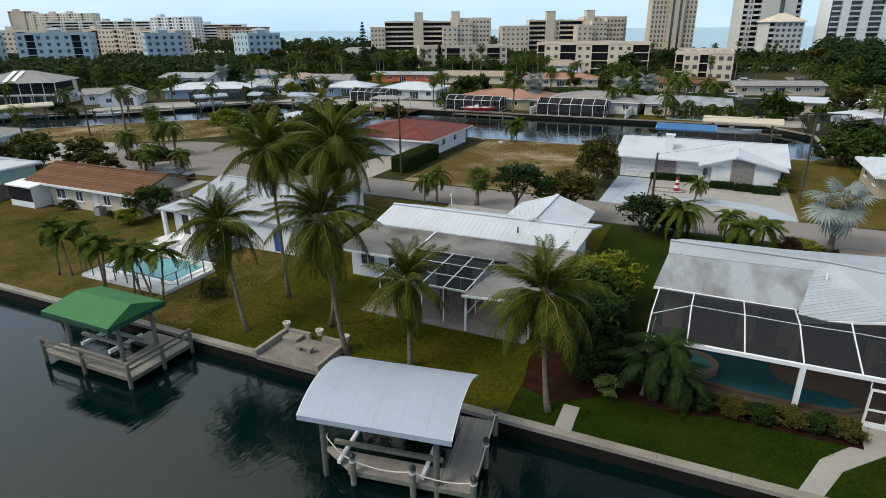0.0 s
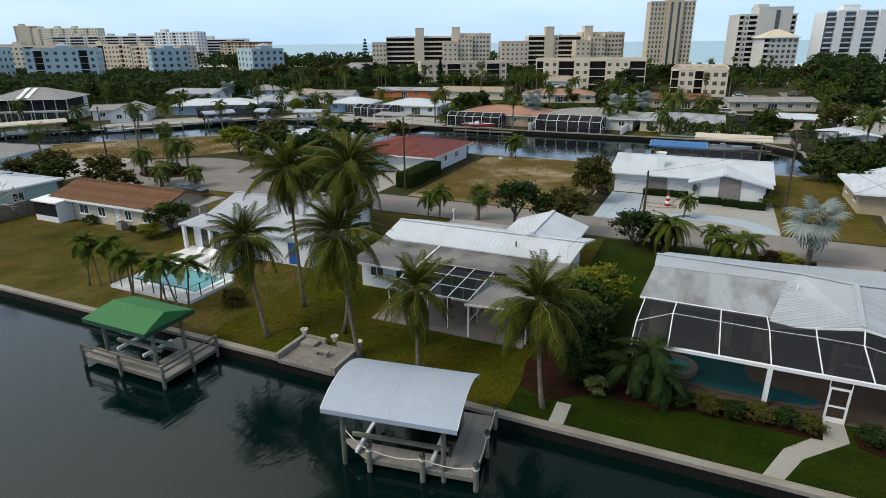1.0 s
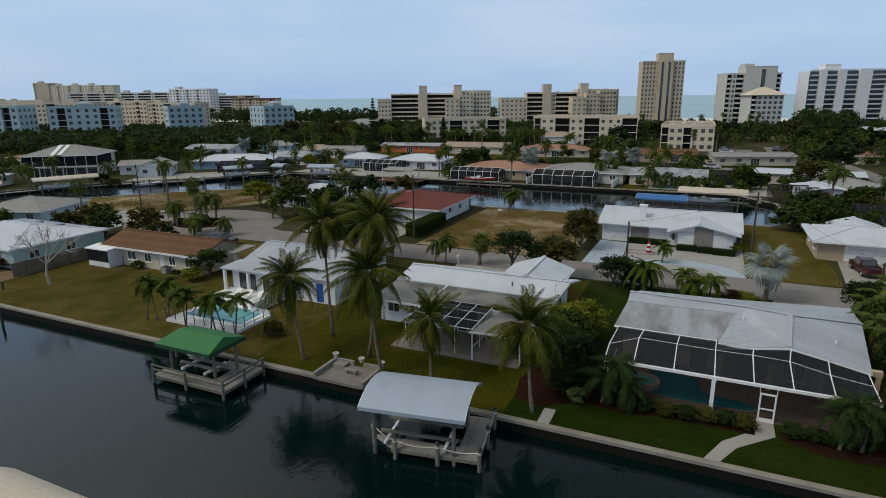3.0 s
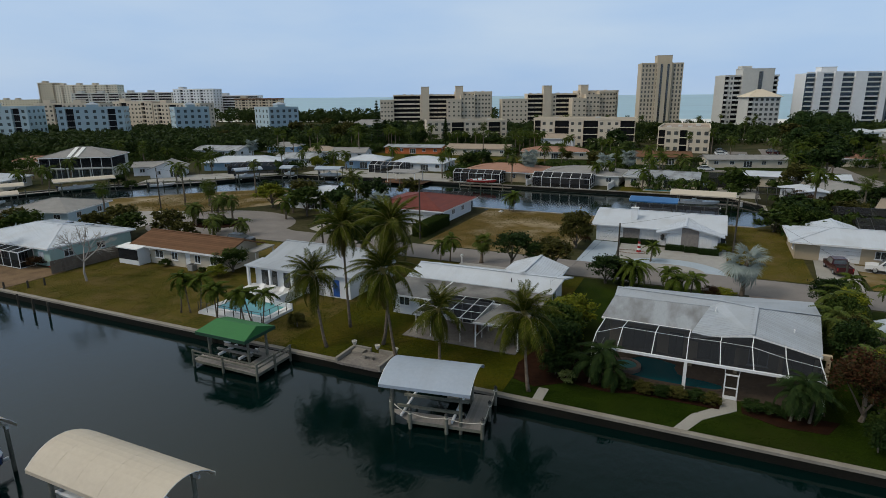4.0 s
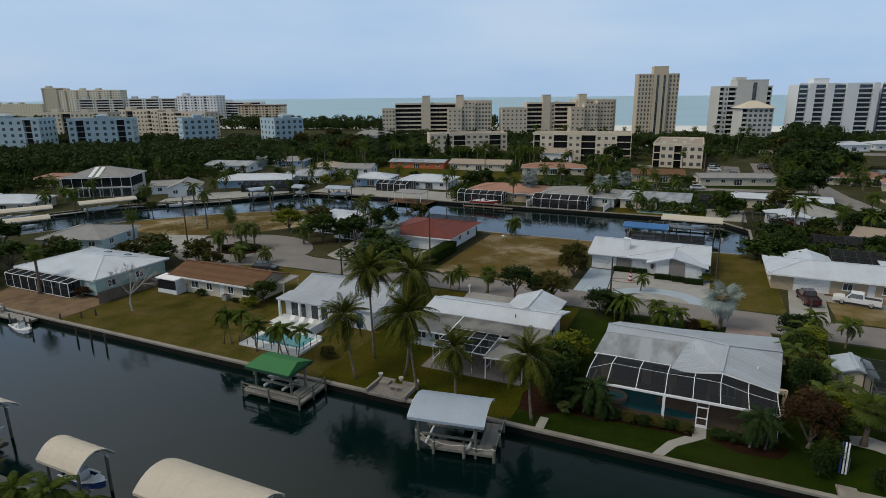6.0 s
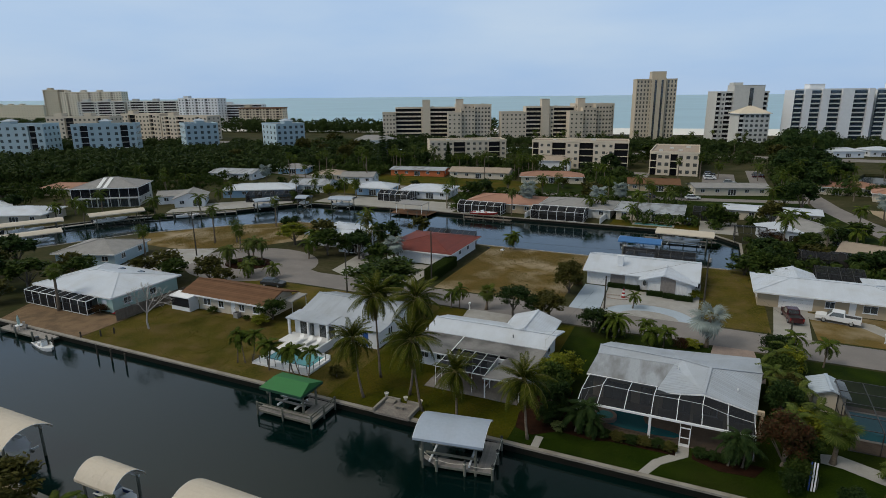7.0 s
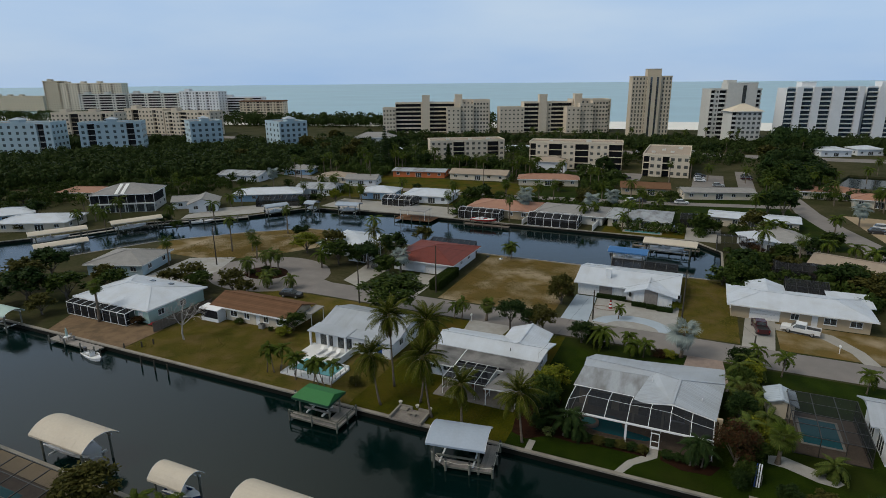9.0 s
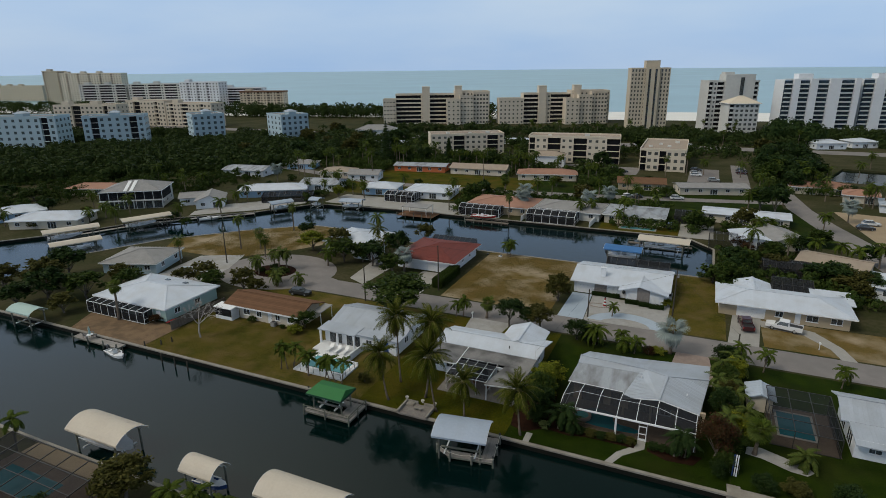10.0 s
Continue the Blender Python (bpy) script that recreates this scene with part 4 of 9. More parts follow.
part("gable_screen", Geo().add([(5.7, 35.52, 2.5), (15.2, 35.42, 2.5), (15.2, 35.42, 2.7), (10.3, 35.42, 3.72), (5.7, 35.52, 2.85)], [(0, 1, 2, 3, 4)]), SCREEN_DARK, h)
part("gable_trim", Geo().beam((5.6, 35.32, 2.90), (10.3, 35.22, 3.78), 0.06, 0.14).beam((10.3, 35.22, 3.78), (15.3, 35.22, 2.74), 0.06, 0.14), TRIM, h)


def kneed_cage(label, front, knee, back, alu, mesh, roof_mesh, bar=0.065):
    """A pool cage whose screened roof rises from the front beam to a knee and falls to the house's eave."""
    root = thing("pool_cage", label, "screen enclosure")
    for a, b, c in zip(front, knee, back):
        part("rafter", Geo().beam(a, b, bar, bar * 1.4).beam(b, c, bar, bar * 1.4), alu, root)
    for line in (knee, back):
        for a, b in zip(line, line[1:]):
            part("purlin", Geo().beam(a, b, bar * 0.6, bar * 0.6), alu, root)
    for k in range(len(front) - 1):
        (ax, ay, az), (bx, by, bz) = front[k], front[k + 1]
        part("screen_panel", Geo().add([(ax, ay, 0.05), (bx, by, 0.05), (bx, by, bz), (ax, ay, az)], [(0, 1, 2, 3)]), mesh, root)
        part("screen_panel", Geo().add([front[k], front[k + 1], knee[k + 1], knee[k]], [(0, 1, 2), (0, 2, 3)]), roof_mesh, root)
        part("screen_panel", Geo().add([knee[k], knee[k + 1], back[k + 1], back[k]], [(0, 1, 2), (0, 2, 3)]), roof_mesh, root)
    for k in (0, -1):
        (x, y, z), kn, bk = front[k], knee[k], back[k]
        part("screen_panel", Geo().add([(x, y, 0.05), (bk[0], bk[1], 0.05), bk, kn, (x, y, z)], [(0, 1, 2, 3, 4)]), mesh, root)
        part("post", Geo().box(x - bar / 2, x + bar / 2, y - bar / 2, y + bar / 2, 0, z), alu, root)
        part("post", Geo().box(kn[0] - bar / 2, kn[0] + bar / 2, kn[1] - bar / 2, kn[1] + bar / 2, 0, kn[2]), alu, root)
        part("side_rail", Geo().beam((x, y, 0.9), (bk[0], bk[1], 0.9), bar, bar), alu, root)
    part("sill", Geo().box(front[0][0], front[-1][0], front[0][1] - bar / 2, front[0][1] + bar / 2, 0, 0.08), alu, root)
    return root


CX = (-1.7, 0.3, 3.0, 5.6, 8.0, 10.3, 12.6, 15.0)
c = kneed_cage("white aluminium pool cage with dark screens", [(x, 31.0, 2.62) for x in CX],
               [(x, y, z) for x, y, z in zip(CX, (33.0, 34.3, 34.2, 34.1, 34.2, 34.3, 33.5, 33.3), (3.0, 3.3, 3.3, 3.3, 3.3, 3.2, 3.0, 2.75))],
               [(x + 0.1, y, z) for x, y, z in zip(CX, (37.15, 37.15, 37.15, 36.9, 35.3, 35.2, 35.2, 35.2), (2.86, 2.86, 2.86, 2.92, 3.3, 3.7, 3.25, 2.72))], ALU, SCREEN, SCREEN_MID)
part("front_beam", Geo().box(-1.7, 15.0, 30.85, 31.03, 2.50, 2.70), ALU, c, "wide white gutter beam")
part("corner_post", Geo().box(5.45, 5.7, 30.85, 31.05, 0, 2.5), ALU, c)
d = part("screen_door", Geo().box(8.40, 8.50, 30.85, 30.95, 0.05, 2.1).box(9.30, 9.40, 30.85, 30.95, 0.05, 2.1).box(8.5, 9.3, 30.85, 30.95, 2.0, 2.1)
         .box(8.5, 9.3, 30.85, 30.95, 0.95, 1.02).box(8.5, 9.3, 30.85, 30.95, 0.05, 0.3), ALU, c, "white screen door with a kick plate")
part("door_jamb", Geo().box(8.38, 8.42, 30.92, 31.0, 2.1, 2.5).box(9.38, 9.42, 30.92, 31.0, 2.1, 2.5), ALU, c)
sheet("pool_deck", rect(-1.7, 15.2, 30.9, 37.6), PATIO, "brown paver pool deck under a screen cage", "patio", 0.10, 0.12)
POOL = [(0.6, 31.9), (3.0, 31.5), (6.2, 31.5), (8.0, 31.7), (8.7, 32.3), (8.4, 33.0), (7.3, 33.3), (6.0, 33.4), (5.2, 33.7), (4.9, 34.6), (5.0, 35.5), (3.6, 36.1),
        (1.8, 36.1), (0.8, 35.2), (0.7, 33.8), (0.3, 32.8)]
p = thing("swimming_pool", "freeform pool with deep teal water and a brown coping", "swimming pool")
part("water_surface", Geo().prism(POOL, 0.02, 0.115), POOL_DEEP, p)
cx, cy = 4.0, 33.3
ring = Geo()
for (ax, ay), (bx, by) in zip(POOL, POOL[1:] + POOL[:1]):
    ring.beam((ax, ay, 0.13), (bx, by, 0.13), 0.32, 0.09)
part("coping", ring, PATIO, p)
s = thing("spa", "raised round spa with a stone rim and blue water", "spa", m=pose(0.9, 33.2, 0))
part("rim", Geo().lathe([(1.25, 0.0), (1.25, 0.45), (1.2, 0.5), (0.9, 0.5), (0.88, 0.3)], 20), PAVER, s)
part("water_surface", Geo().lathe([(0.89, 0.3), (0.89, 0.40)], 20), POOL_BLUE, s)

# ---- the white house with the stained flat roof and small lanai cage
h = thing("house", "white stucco house with white metal and stained flat roofs", "house")
walls(h, -24.2, -8.2, 37.2, 48.0, 2.6, STUCCO, {
    "s": [(0.8, 1.3, 1.0, 1.1, "win"), (3.2, 1.3, 1.0, 1.1, "win"), (7.2, 3.0, 0.1, 2.1, "slider"), (11.5, 1.2, 0.1, 2.1, "slider"), (13.6, 1.6, 0.9, 1.2, "win")],
    "e": [(2.0, 0.9, 1.4, 0.9, "win"), (6.5, 1.4, 1.0, 1.1, "win")], "w": [(2.0, 1.4, 1.0, 1.1, "win"), (6.0, 1.4, 1.0, 1.1, "win")]})
roof_plane(h, [(-24.4, 41.0, 3.06), (-7.6, 41.0, 3.06), (-7.1, 44.2, 3.85), (-24.2, 44.2, 3.85)], ROOF_WHITE, 0.42)
roof_plane(h, [(-7.0, 48.4, 2.85), (-24.0, 47.6, 2.95), (-24.2, 44.2, 3.85), (-7.1, 44.2, 3.85)], ROOF_WHITE, 0.42)
part("ridge_cap", Geo().beam((-24.2, 44.2, 3.92), (-7.1, 44.2, 3.92), 0.34, 0.06), ROOF_WHITE, h)
roof_plane(h, [(-24.4, 35.7, 2.66), (-18.7, 35.7, 2.66), (-18.7, 41.1, 3.0), (-24.4, 41.1, 3.0)], ROOF_DIRTY)
roof_plane(h, [(-18.68, 38.0, 2.76), (-7.7, 37.8, 2.76), (-7.6, 41.1, 3.0), (-18.68, 41.1, 3.0)], ROOF_DIRTY)
roof_plane(h, [(-12.7, 31.8, 2.62), (-8.4, 32.4, 2.62), (-7.7, 37.78, 2.74), (-11.6, 37.85, 2.74)], ROOF_DIRTY, thick=0.12)
for x, y in ((-12.5, 32.0), (-8.6, 32.6)):
    part("porch_post", Geo().box(x - 0.06, x + 0.06, y - 0.06, y + 0.06, 0, 2.5), TRIM, h)
part("roof_seam", Geo().beam((-18.7, 35.7, 2.70), (-18.7, 41.1, 3.05), 0.14, 0.06), TRIM, h)
part("fascia", Geo().beam((-24.4, 35.68, 2.62), (-18.7, 35.68, 2.62), 0.05, 0.18), TRIM, h)
part("fascia", Geo().beam((-12.7, 31.76, 2.58), (-8.4, 32.36, 2.58), 0.05, 0.16), TRIM, h)
part("gable", Geo().add([(-8.2, 40.6, 2.5), (-8.2, 47.6, 2.5), (-8.2, 44.2, 3.7), (-8.4, 40.6, 2.5), (-8.4, 47.6, 2.5), (-8.4, 44.2, 3.7)],
                        [(0, 1, 2), (5, 4, 3), (0, 3, 4, 1), (1, 4, 5, 2), (2, 5, 3, 0)]), STUCCO, h)
roof(h, -15.0, -8.2, 44.0, 51.5, 3.0, 1.15, "gable_y", ROOF_WHITE, 0.42, wall_mat=STUCCO)
part("vent_pipe", Geo().tube([(-12.4, 42.3, 3.2), (-12.4, 42.3, 3.85)], 0.06), ALU_DARK, h)
part("vent_pipe", Geo().tube([(-7.9, 41.2, 3.4), (-7.9, 41.2, 4.5), (-7.6, 41.2, 4.6)], 0.025), ALU, h, "thin aerial mast")
cage("small lanai cage with a flat dark screen roof", -19.0, -12.75, 32.6, 37.9, 2.52, 2.70, 4, 3, 0.06, ALU, style="flat", mesh=SCREEN_THIN, roof_mesh=SCREEN_DARK)
sheet("lanai_floor", rect(-20.2, -8.6, 31.9, 37.2), PATIO_GREY, "stained concrete lanai floor", "patio", 0.09, 0.12)

# ---- the white house with the rectangular pool
h = thing("house", "bright white stucco house with a blue door", "house")
walls(h, -44.6, -30.6, 38.6, 49.4, 2.75, STUCCO, {
    "s": [(1.0, 2.4, 0.1, 2.1, "dark"), (4.4, 2.6, 0.1, 2.1, "dark"), (8.2, 1.2, 0.9, 1.1, "win"), (11.6, 0.95, 0.1, 2.1, "bluedoor")],
    "e": [(3.0, 1.2, 1.0, 1.1, "win"), (7.0, 1.2, 1.0, 1.1, "win")], "w": [(2.0, 1.2, 1.0, 1.1, "win"), (7.0, 1.2, 1.0, 1.1, "win")]})
roof(h, -45.0, -29.9, 40.9, 49.9, 2.95, 1.3, "gable_x", ROOF_PALE, 0.5, wall_mat=STUCCO)
roof_plane(h, [(-45.4, 37.6, 2.82), (-38.0, 37.6, 2.82), (-38.0, 40.95, 2.95), (-45.4, 40.95, 2.95)], ROOF_PALE, 0.9)
roof_plane(h, [(-37.9, 38.2, 2.80), (-29.9, 38.2, 2.80), (-29.9, 40.95, 2.92), (-37.9, 40.95, 2.92)], ROOF_PALE, 0.9)
for x in (-45.0, -41.6, -38.3):
    part("porch_column", Geo().box(x - 0.15, x + 0.15, 37.7, 38.0, 0, 2.66), STUCCO, h)
part("terrace_wall", Geo().box(-37.0, -36.8, 33.0, 38.6, 0, 1.2), STUCCO, h)
part("terrace_wall", Geo().box(-36.8, -34.6, 33.0, 33.2, 0, 0.8), STUCCO, h)
sheet("pool_deck", [(-43.6, 28.3), (-34.6, 28.3), (-34.6, 33.0), (-37.0, 33.0), (-37.0, 38.6), (-45, 38.6), (-45, 35.3), (-43.6, 35.3)], WHITE_DECK,
      "bright white pool deck beside a white house", "patio", 0.30, 0.34)
p = thing("swimming_pool", "rectangular pool with pale turquoise water and white coping", "swimming pool")
part("water_surface", Geo().box(-42.6, -35.5, 29.8, 33.4, 0.2, 0.33), POOL_BLUE, p)
part("coping", Geo().box(-43.0, -35.1, 29.4, 29.8, 0.28, 0.38).box(-43.0, -35.1, 33.4, 33.8, 0.28, 0.38).box(-43.0, -42.6, 29.8, 33.4, 0.28, 0.38)
     .box(-35.5, -35.1, 29.8, 33.4, 0.28, 0.38), TRIM, p)
f = thing("pool_fence", "low white pool fence with thin dark mesh", "fence")
for k in range(8):
    part("post", Geo().box(-43.5 + k * 1.25 - 0.03, -43.5 + k * 1.25 + 0.03, 28.32, 28.38, 0.3, 1.4), ALU_DARK, f)
part("rail", Geo().box(-43.5, -34.7, 28.33, 28.37, 1.36, 1.4), ALU_DARK, f)
part("rail", Geo().box(-34.72, -34.68, 28.35, 33.0, 1.36, 1.4), ALU_DARK, f)
for k in range(3):
    part("post", Geo().box(-34.73, -34.67, 29.6 + k * 1.3, 29.66 + k * 1.3, 0.3, 1.4), ALU_DARK, f)

# ---- the brown-roofed house
h = thing("house", "cream house with a brown shingle gable roof and white trim", "house")
walls(h, -66.0, -52.2, 40.9, 47.6, 2.45, STUCCO_CREAM, {
    "s": [(1.0, 1.6, 0.9, 1.15, "win"), (4.2, 1.2, 0.9, 1.15, "win"), (6.8, 0.95, 0.05, 2.05, "door"), (8.6, 1.1, 0.9, 1.15, "win"), (11.4, 1.3, 0.9, 1.15, "win")],
    "e": [(2.5, 1.4, 0.9, 1.15, "win")], "w": [(2.5, 1.4, 0.9, 1.15, "win")]})
roof(h, -69.2, -51.3, 40.2, 48.3, 2.65, 1.35, "gable_x", ROOF_BROWN, courses=0.42, wall_mat=STUCCO_CREAM, wall_inset=0.9)
part("fascia", Geo().box(-69.3, -51.2, 40.12, 40.2, 2.42, 2.66), TRIM, h)
roof_plane(h, [(-70.4, 38.8, 2.45), (-66.0, 38.8, 2.45), (-66.0, 41.0, 2.62), (-70.4, 41.0, 2.62)], TRIM)
part("porch_screen", Geo().box(-70.2, -66.2, 39.0, 39.04, 0.7, 2.3).box(-70.2, -70.16, 39.04, 42, 0.7, 2.3), SCREEN_DARK, h)
part("porch_wall", Geo().box(-70.2, -66.2, 38.98, 39.1, 0, 0.7).box(-70.22, -70.08, 39.1, 44.0, 0, 0.7).box(-66.3, -66.15, 39.0, 40.9, 0, 2.4).box(-70.2, -66.2, 44.0, 44.15, 0, 2.4), STUCCO, h)
roof_plane(h, [(-51.3, 44.0, 2.5), (-49.4, 44.0, 2.5), (-49.4, 48.0, 2.6), (-51.3, 48.0, 2.6)], ROOF_GREY)
for y in (44.2, 47.7):
    part("carport_post", Geo().box(-49.6, -49.5, y - 0.05, y + 0.05, 0, 2.4), TRIM, h)
a = thing("air_conditioner", "grey box air conditioner beside a house wall", "air conditioner", m=pose(-57.3, 40.2, 0))
part("casing", Geo().box(-0.45, 0.45, -0.4, 0.4, 0.05, 0.9), ROOF_GREY, a)
part("fan_grille", Geo().lathe([(0.34, 0.9), (0.34, 0.95), (0.1, 0.97)], 14), BLACK, a)

# ---- the house with the screened porch
h = thing("house", "pale mint house with a bright white hip roof", "house")
walls(h, -92.0, -77.4, 33.8, 46.6, 2.55, STUCCO_MINT, {"s": [(2.0, 2.6, 0.1, 2.1, "slider"), (7.0, 2.6, 0.1, 2.1, "slider"), (12.0, 1.2, 0.9, 1.1, "shutter")],
      "e": [(2.0, 1.4, 0.9, 1.1, "win"), (7.0, 1.4, 0.9, 1.1, "win")], "w": plain_openings(12.8)})
roof(h, -96.8, -76.8, 33.2, 47.2, 2.75, 1.5, "hip", ROOF_WHITE, 0.6)
for x in (-88.0, -83.0):
    part("skylight", Geo().box(x - 0.5, x + 0.5, 43.6, 44.4, 3.0, 3.62), GLASS, h)
cage("screened porch with a white frame under a white roof", -96.2, -80.4, 31.4, 33.4, 2.3, 2.5, 8, 1, 0.09, style="flat", mesh=SCREEN_DARK)

# ---- the white metal roofed house across the street
h = thing("house", "white house with a ribbed white roof and stacked stone panels", "house")
walls(h, -9.9, 8.4, 79.3, 88.4, 2.5, STUCCO, {
    "s": [(0.5, 3.6, 0.05, 2.1, "garage"), (7.0, 1.8, 0.7, 1.3, "shutter"), (9.6, 1.0, 0.05, 2.1, "door")], "e": plain_openings(9.1), "w": [(3, 1.2, 1, 1.1, "win")]})
walls(h, 0.9, 8.0, 77.2, 79.2, 2.4, STUCCO, {"s": [(0.3, 1.9, 0.7, 1.3, "shutter"), (4.3, 2.0, 0.7, 1.3, "shutter")]})
roof(h, -10.6, 9.2, 78.3, 92.0, 2.7, 1.5, "gable_x", ROOF_WHITE, 0.42, wall_mat=STUCCO)
roof(h, -0.6, 8.9, 76.4, 85.0, 2.6, 1.25, "gable_y", ROOF_WHITE, 0.42, wall_mat=STUCCO, wall_inset=0.8, shift=-0.7)
part("stone_wall", Geo().box(3.0, 5.4, 77.05, 77.2, 0, 3.4), STONE, h, "grey stacked stone panel")
part("stone_wall", Geo().box(-5.7, -3.2, 79.15, 79.3, 0, 2.45), STONE, h, "grey stacked stone panel")
part("chimney", Geo().box(-4.9, -3.9, 81.2, 82.0, 3.0, 5.2).box(-5.0, -3.8, 81.1, 82.1, 5.2, 5.3), STUCCO, h, "white chimney")
part("door_glass", Geo().lathe([(0.28, 0), (0.28, 0.02)], 14), GLASS, h, m=pose(0.2, 79.26, 1.3, 90, 0, 0) @ Matrix.Diagonal((1, 1.8, 1, 1)))

# ---- the beige house with the trucks
h = thing("house", "long beige house with a white metal roof and white garage door", "house")
walls(h, 18.0, 39.2, 78.4, 88.0, 2.45, STUCCO_BEIGE, {
    "s": [(3.0, 4.8, 0.05, 2.15, "garage"), (9.4, 1.3, 0.9, 1.1, "win"), (12.6, 0.95, 0.05, 2.05, "door"), (14.4, 1.9, 0.8, 1.2, "win"), (18.2, 1.8, 0.9, 1.1, "win")],
    "w": plain_openings(9.6), "e": plain_openings(9.6)})
roof(h, 17.2, 40.0, 77.4, 88.8, 2.65, 1.3, "hip", ROOF_WHITE, 0.5)
roof(h, 20.6, 27.4, 84.0, 92.0, 2.65, 1.0, "gable_y", ROOF_WHITE, 0.5, wall_mat=STUCCO_BEIGE)
roof(h, 34.0, 41.0, 84.5, 91.0, 2.6, 0.4, "flat", ROOF_WHITE, 0.5)
cage("low pool cage with dark screens behind a white roof", 27.6, 35.0, 88.8, 93.4, 2.4, 3.8, 4, 2, 0.08, ALU_DARK, style="flat", mesh=SCREEN_DARK)

# ---- the red-roofed house
h = thing("house", "white house with a red tile hip roof and garage", "house")
walls(h, -52.2, -37.9, 79.2, 94.4, 2.55, STUCCO, {"s": [(1.5, 1.4, 0.9, 1.1, "win"), (8.0, 5.2, 0.05, 2.15, "garage")], "e": [(1.2, 0.95, 0.05, 2.05, "door"), (5.5, 1.2, 1, 1, "win"), (10, 1.2, 1, 1, "win")],
      "w": plain_openings(15)})
roof(h, -53.2, -36.9, 78.3, 95.4, 2.75, 1.75, "hip", ROOF_RED, courses=0.45)
cage("pool cage with a dark frame behind a red roof", -51.0, -39.0, 95.6, 97.9, 2.4, 3.2, 8, 1, 0.08, ALU_DARK, style="flat", mesh=SCREEN_DARK)

# ---- smaller neighbours on this side
simple_house("grey shingle house with pale walls beside a sandy drive", -110.0, 56.0, 20, 13, 12, "hip", STUCCO_BLUE, ROOF_GREY, rise=1.6)
simple_house("white house with a white tile roof among palms", -69.5, 90.0, 0, 13, 13, "hip", STUCCO, ROOF_WHITE, strip=0.6)
simple_house("white house with an entry gable among palms", -63.0, 84.0, 0, 5, 7, "gable_y", STUCCO, ROOF_WHITE, strip=0.6, rise=1.0)
h = thing("house", "white roofed house beside a dark pool cage", "house")
walls(h, 32.6, 52.0, 37.6, 47.6, 2.55, STUCCO, {"s": plain_openings(21, True), "w": [(2.0, 2.4, 0.1, 2.1, "slider"), (6, 2.4, 0.1, 2.1, "slider")], "e": plain_openings(11)})
roof(h, 31.6, 53.0, 41.2, 48.8, 2.75, 1.4, "gable_x", ROOF_PALE, 0.5, wall_mat=STUCCO)
roof(h, 32.4, 53.0, 36.4, 41.15, 2.45, 0.3, "flat", ROOF_PALE, 0.5)
cage("dark bronze pool cage over a blue pool", 23.6, 31.2, 36.6, 46.4, 2.5, 3.0, 3, 4, 0.08, ALU_DARK, SCREEN, style="flat", roof_mesh=SCREEN_HALF)
sheet("pool_deck", rect(23.6, 31.4, 36.6, 46.4), PATIO, "brown pool deck under a dark cage", "patio", 0.08, 0.1)
p = thing("swimming_pool", "rectangular blue pool under a dark cage", "swimming pool")
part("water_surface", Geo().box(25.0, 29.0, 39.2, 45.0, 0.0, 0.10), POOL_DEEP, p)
part("coping", Geo().box(24.7, 29.3, 38.9, 39.2, 0.05, 0.14).box(24.7, 29.3, 45.0, 45.3, 0.05, 0.14).box(24.7, 25.0, 39.2, 45, 0.05, 0.14).box(29.0, 29.3, 39.2, 45, 0.05, 0.14), SLAB, p)
h = thing("garden_shed", "small garden shed with a grey metal gable roof", "shed")
walls(h, 21.4, 24.4, 44.0, 47.4, 2.0, STUCCO_CREAM, {"e": [(1.2, 0.95, 0.05, 1.9, "door")]})
roof(h, 21.0, 24.8, 43.6, 47.8, 2.15, 0.7, "gable_y", ROOF_BLUEGREY, 0.5, wall_mat=STUCCO_CREAM, wall_inset=0.4)


# ---------------------------------------------------------------- docks, boat lifts, boats
def plank_deck(root, x0, x1, y0, y1, z, along="y", w=0.145, gap=0.012):
    """Boards laid side by side; they run along the given axis."""
    if along == "y":
        n = max(1, round((x1 - x0) / w))
        step = (x1 - x0) / n
        me = Geo().box(gap / 2, step - gap / 2, 0, y1 - y0, -0.045, 0).mesh("plank", DECK)
        for k in range(n):
            part("plank", me, DECK, root, m=Matrix.Translation((x0 + k * step, y0, z - 0.002 * (k % 3))))
    else:
        n = max(1, round((y1 - y0) / w))
        step = (y1 - y0) / n
        me = Geo().box(0, x1 - x0, gap / 2, step - gap / 2, -0.045, 0).mesh("plank", DECK)
        for k in range(n):
            part("plank", me, DECK, root, m=Matrix.Translation((x0, y0 + k * step, z - 0.002 * (k % 3))))
    part("joist", Geo().box(x0, x1, y0, y0 + 0.06, z - 0.28, z - 0.05), PILE, root)
    part("joist", Geo().box(x0, x1, y1 - 0.06, y1, z - 0.28, z - 0.05), PILE, root)
    part("joist", Geo().box(x0, x0 + 0.06, y0 + 0.06, y1 - 0.06, z - 0.28, z - 0.05), PILE, root)
    part("joist", Geo().box(x1 - 0.06, x1, y0 + 0.06, y1 - 0.06, z - 0.28, z - 0.05), PILE, root)


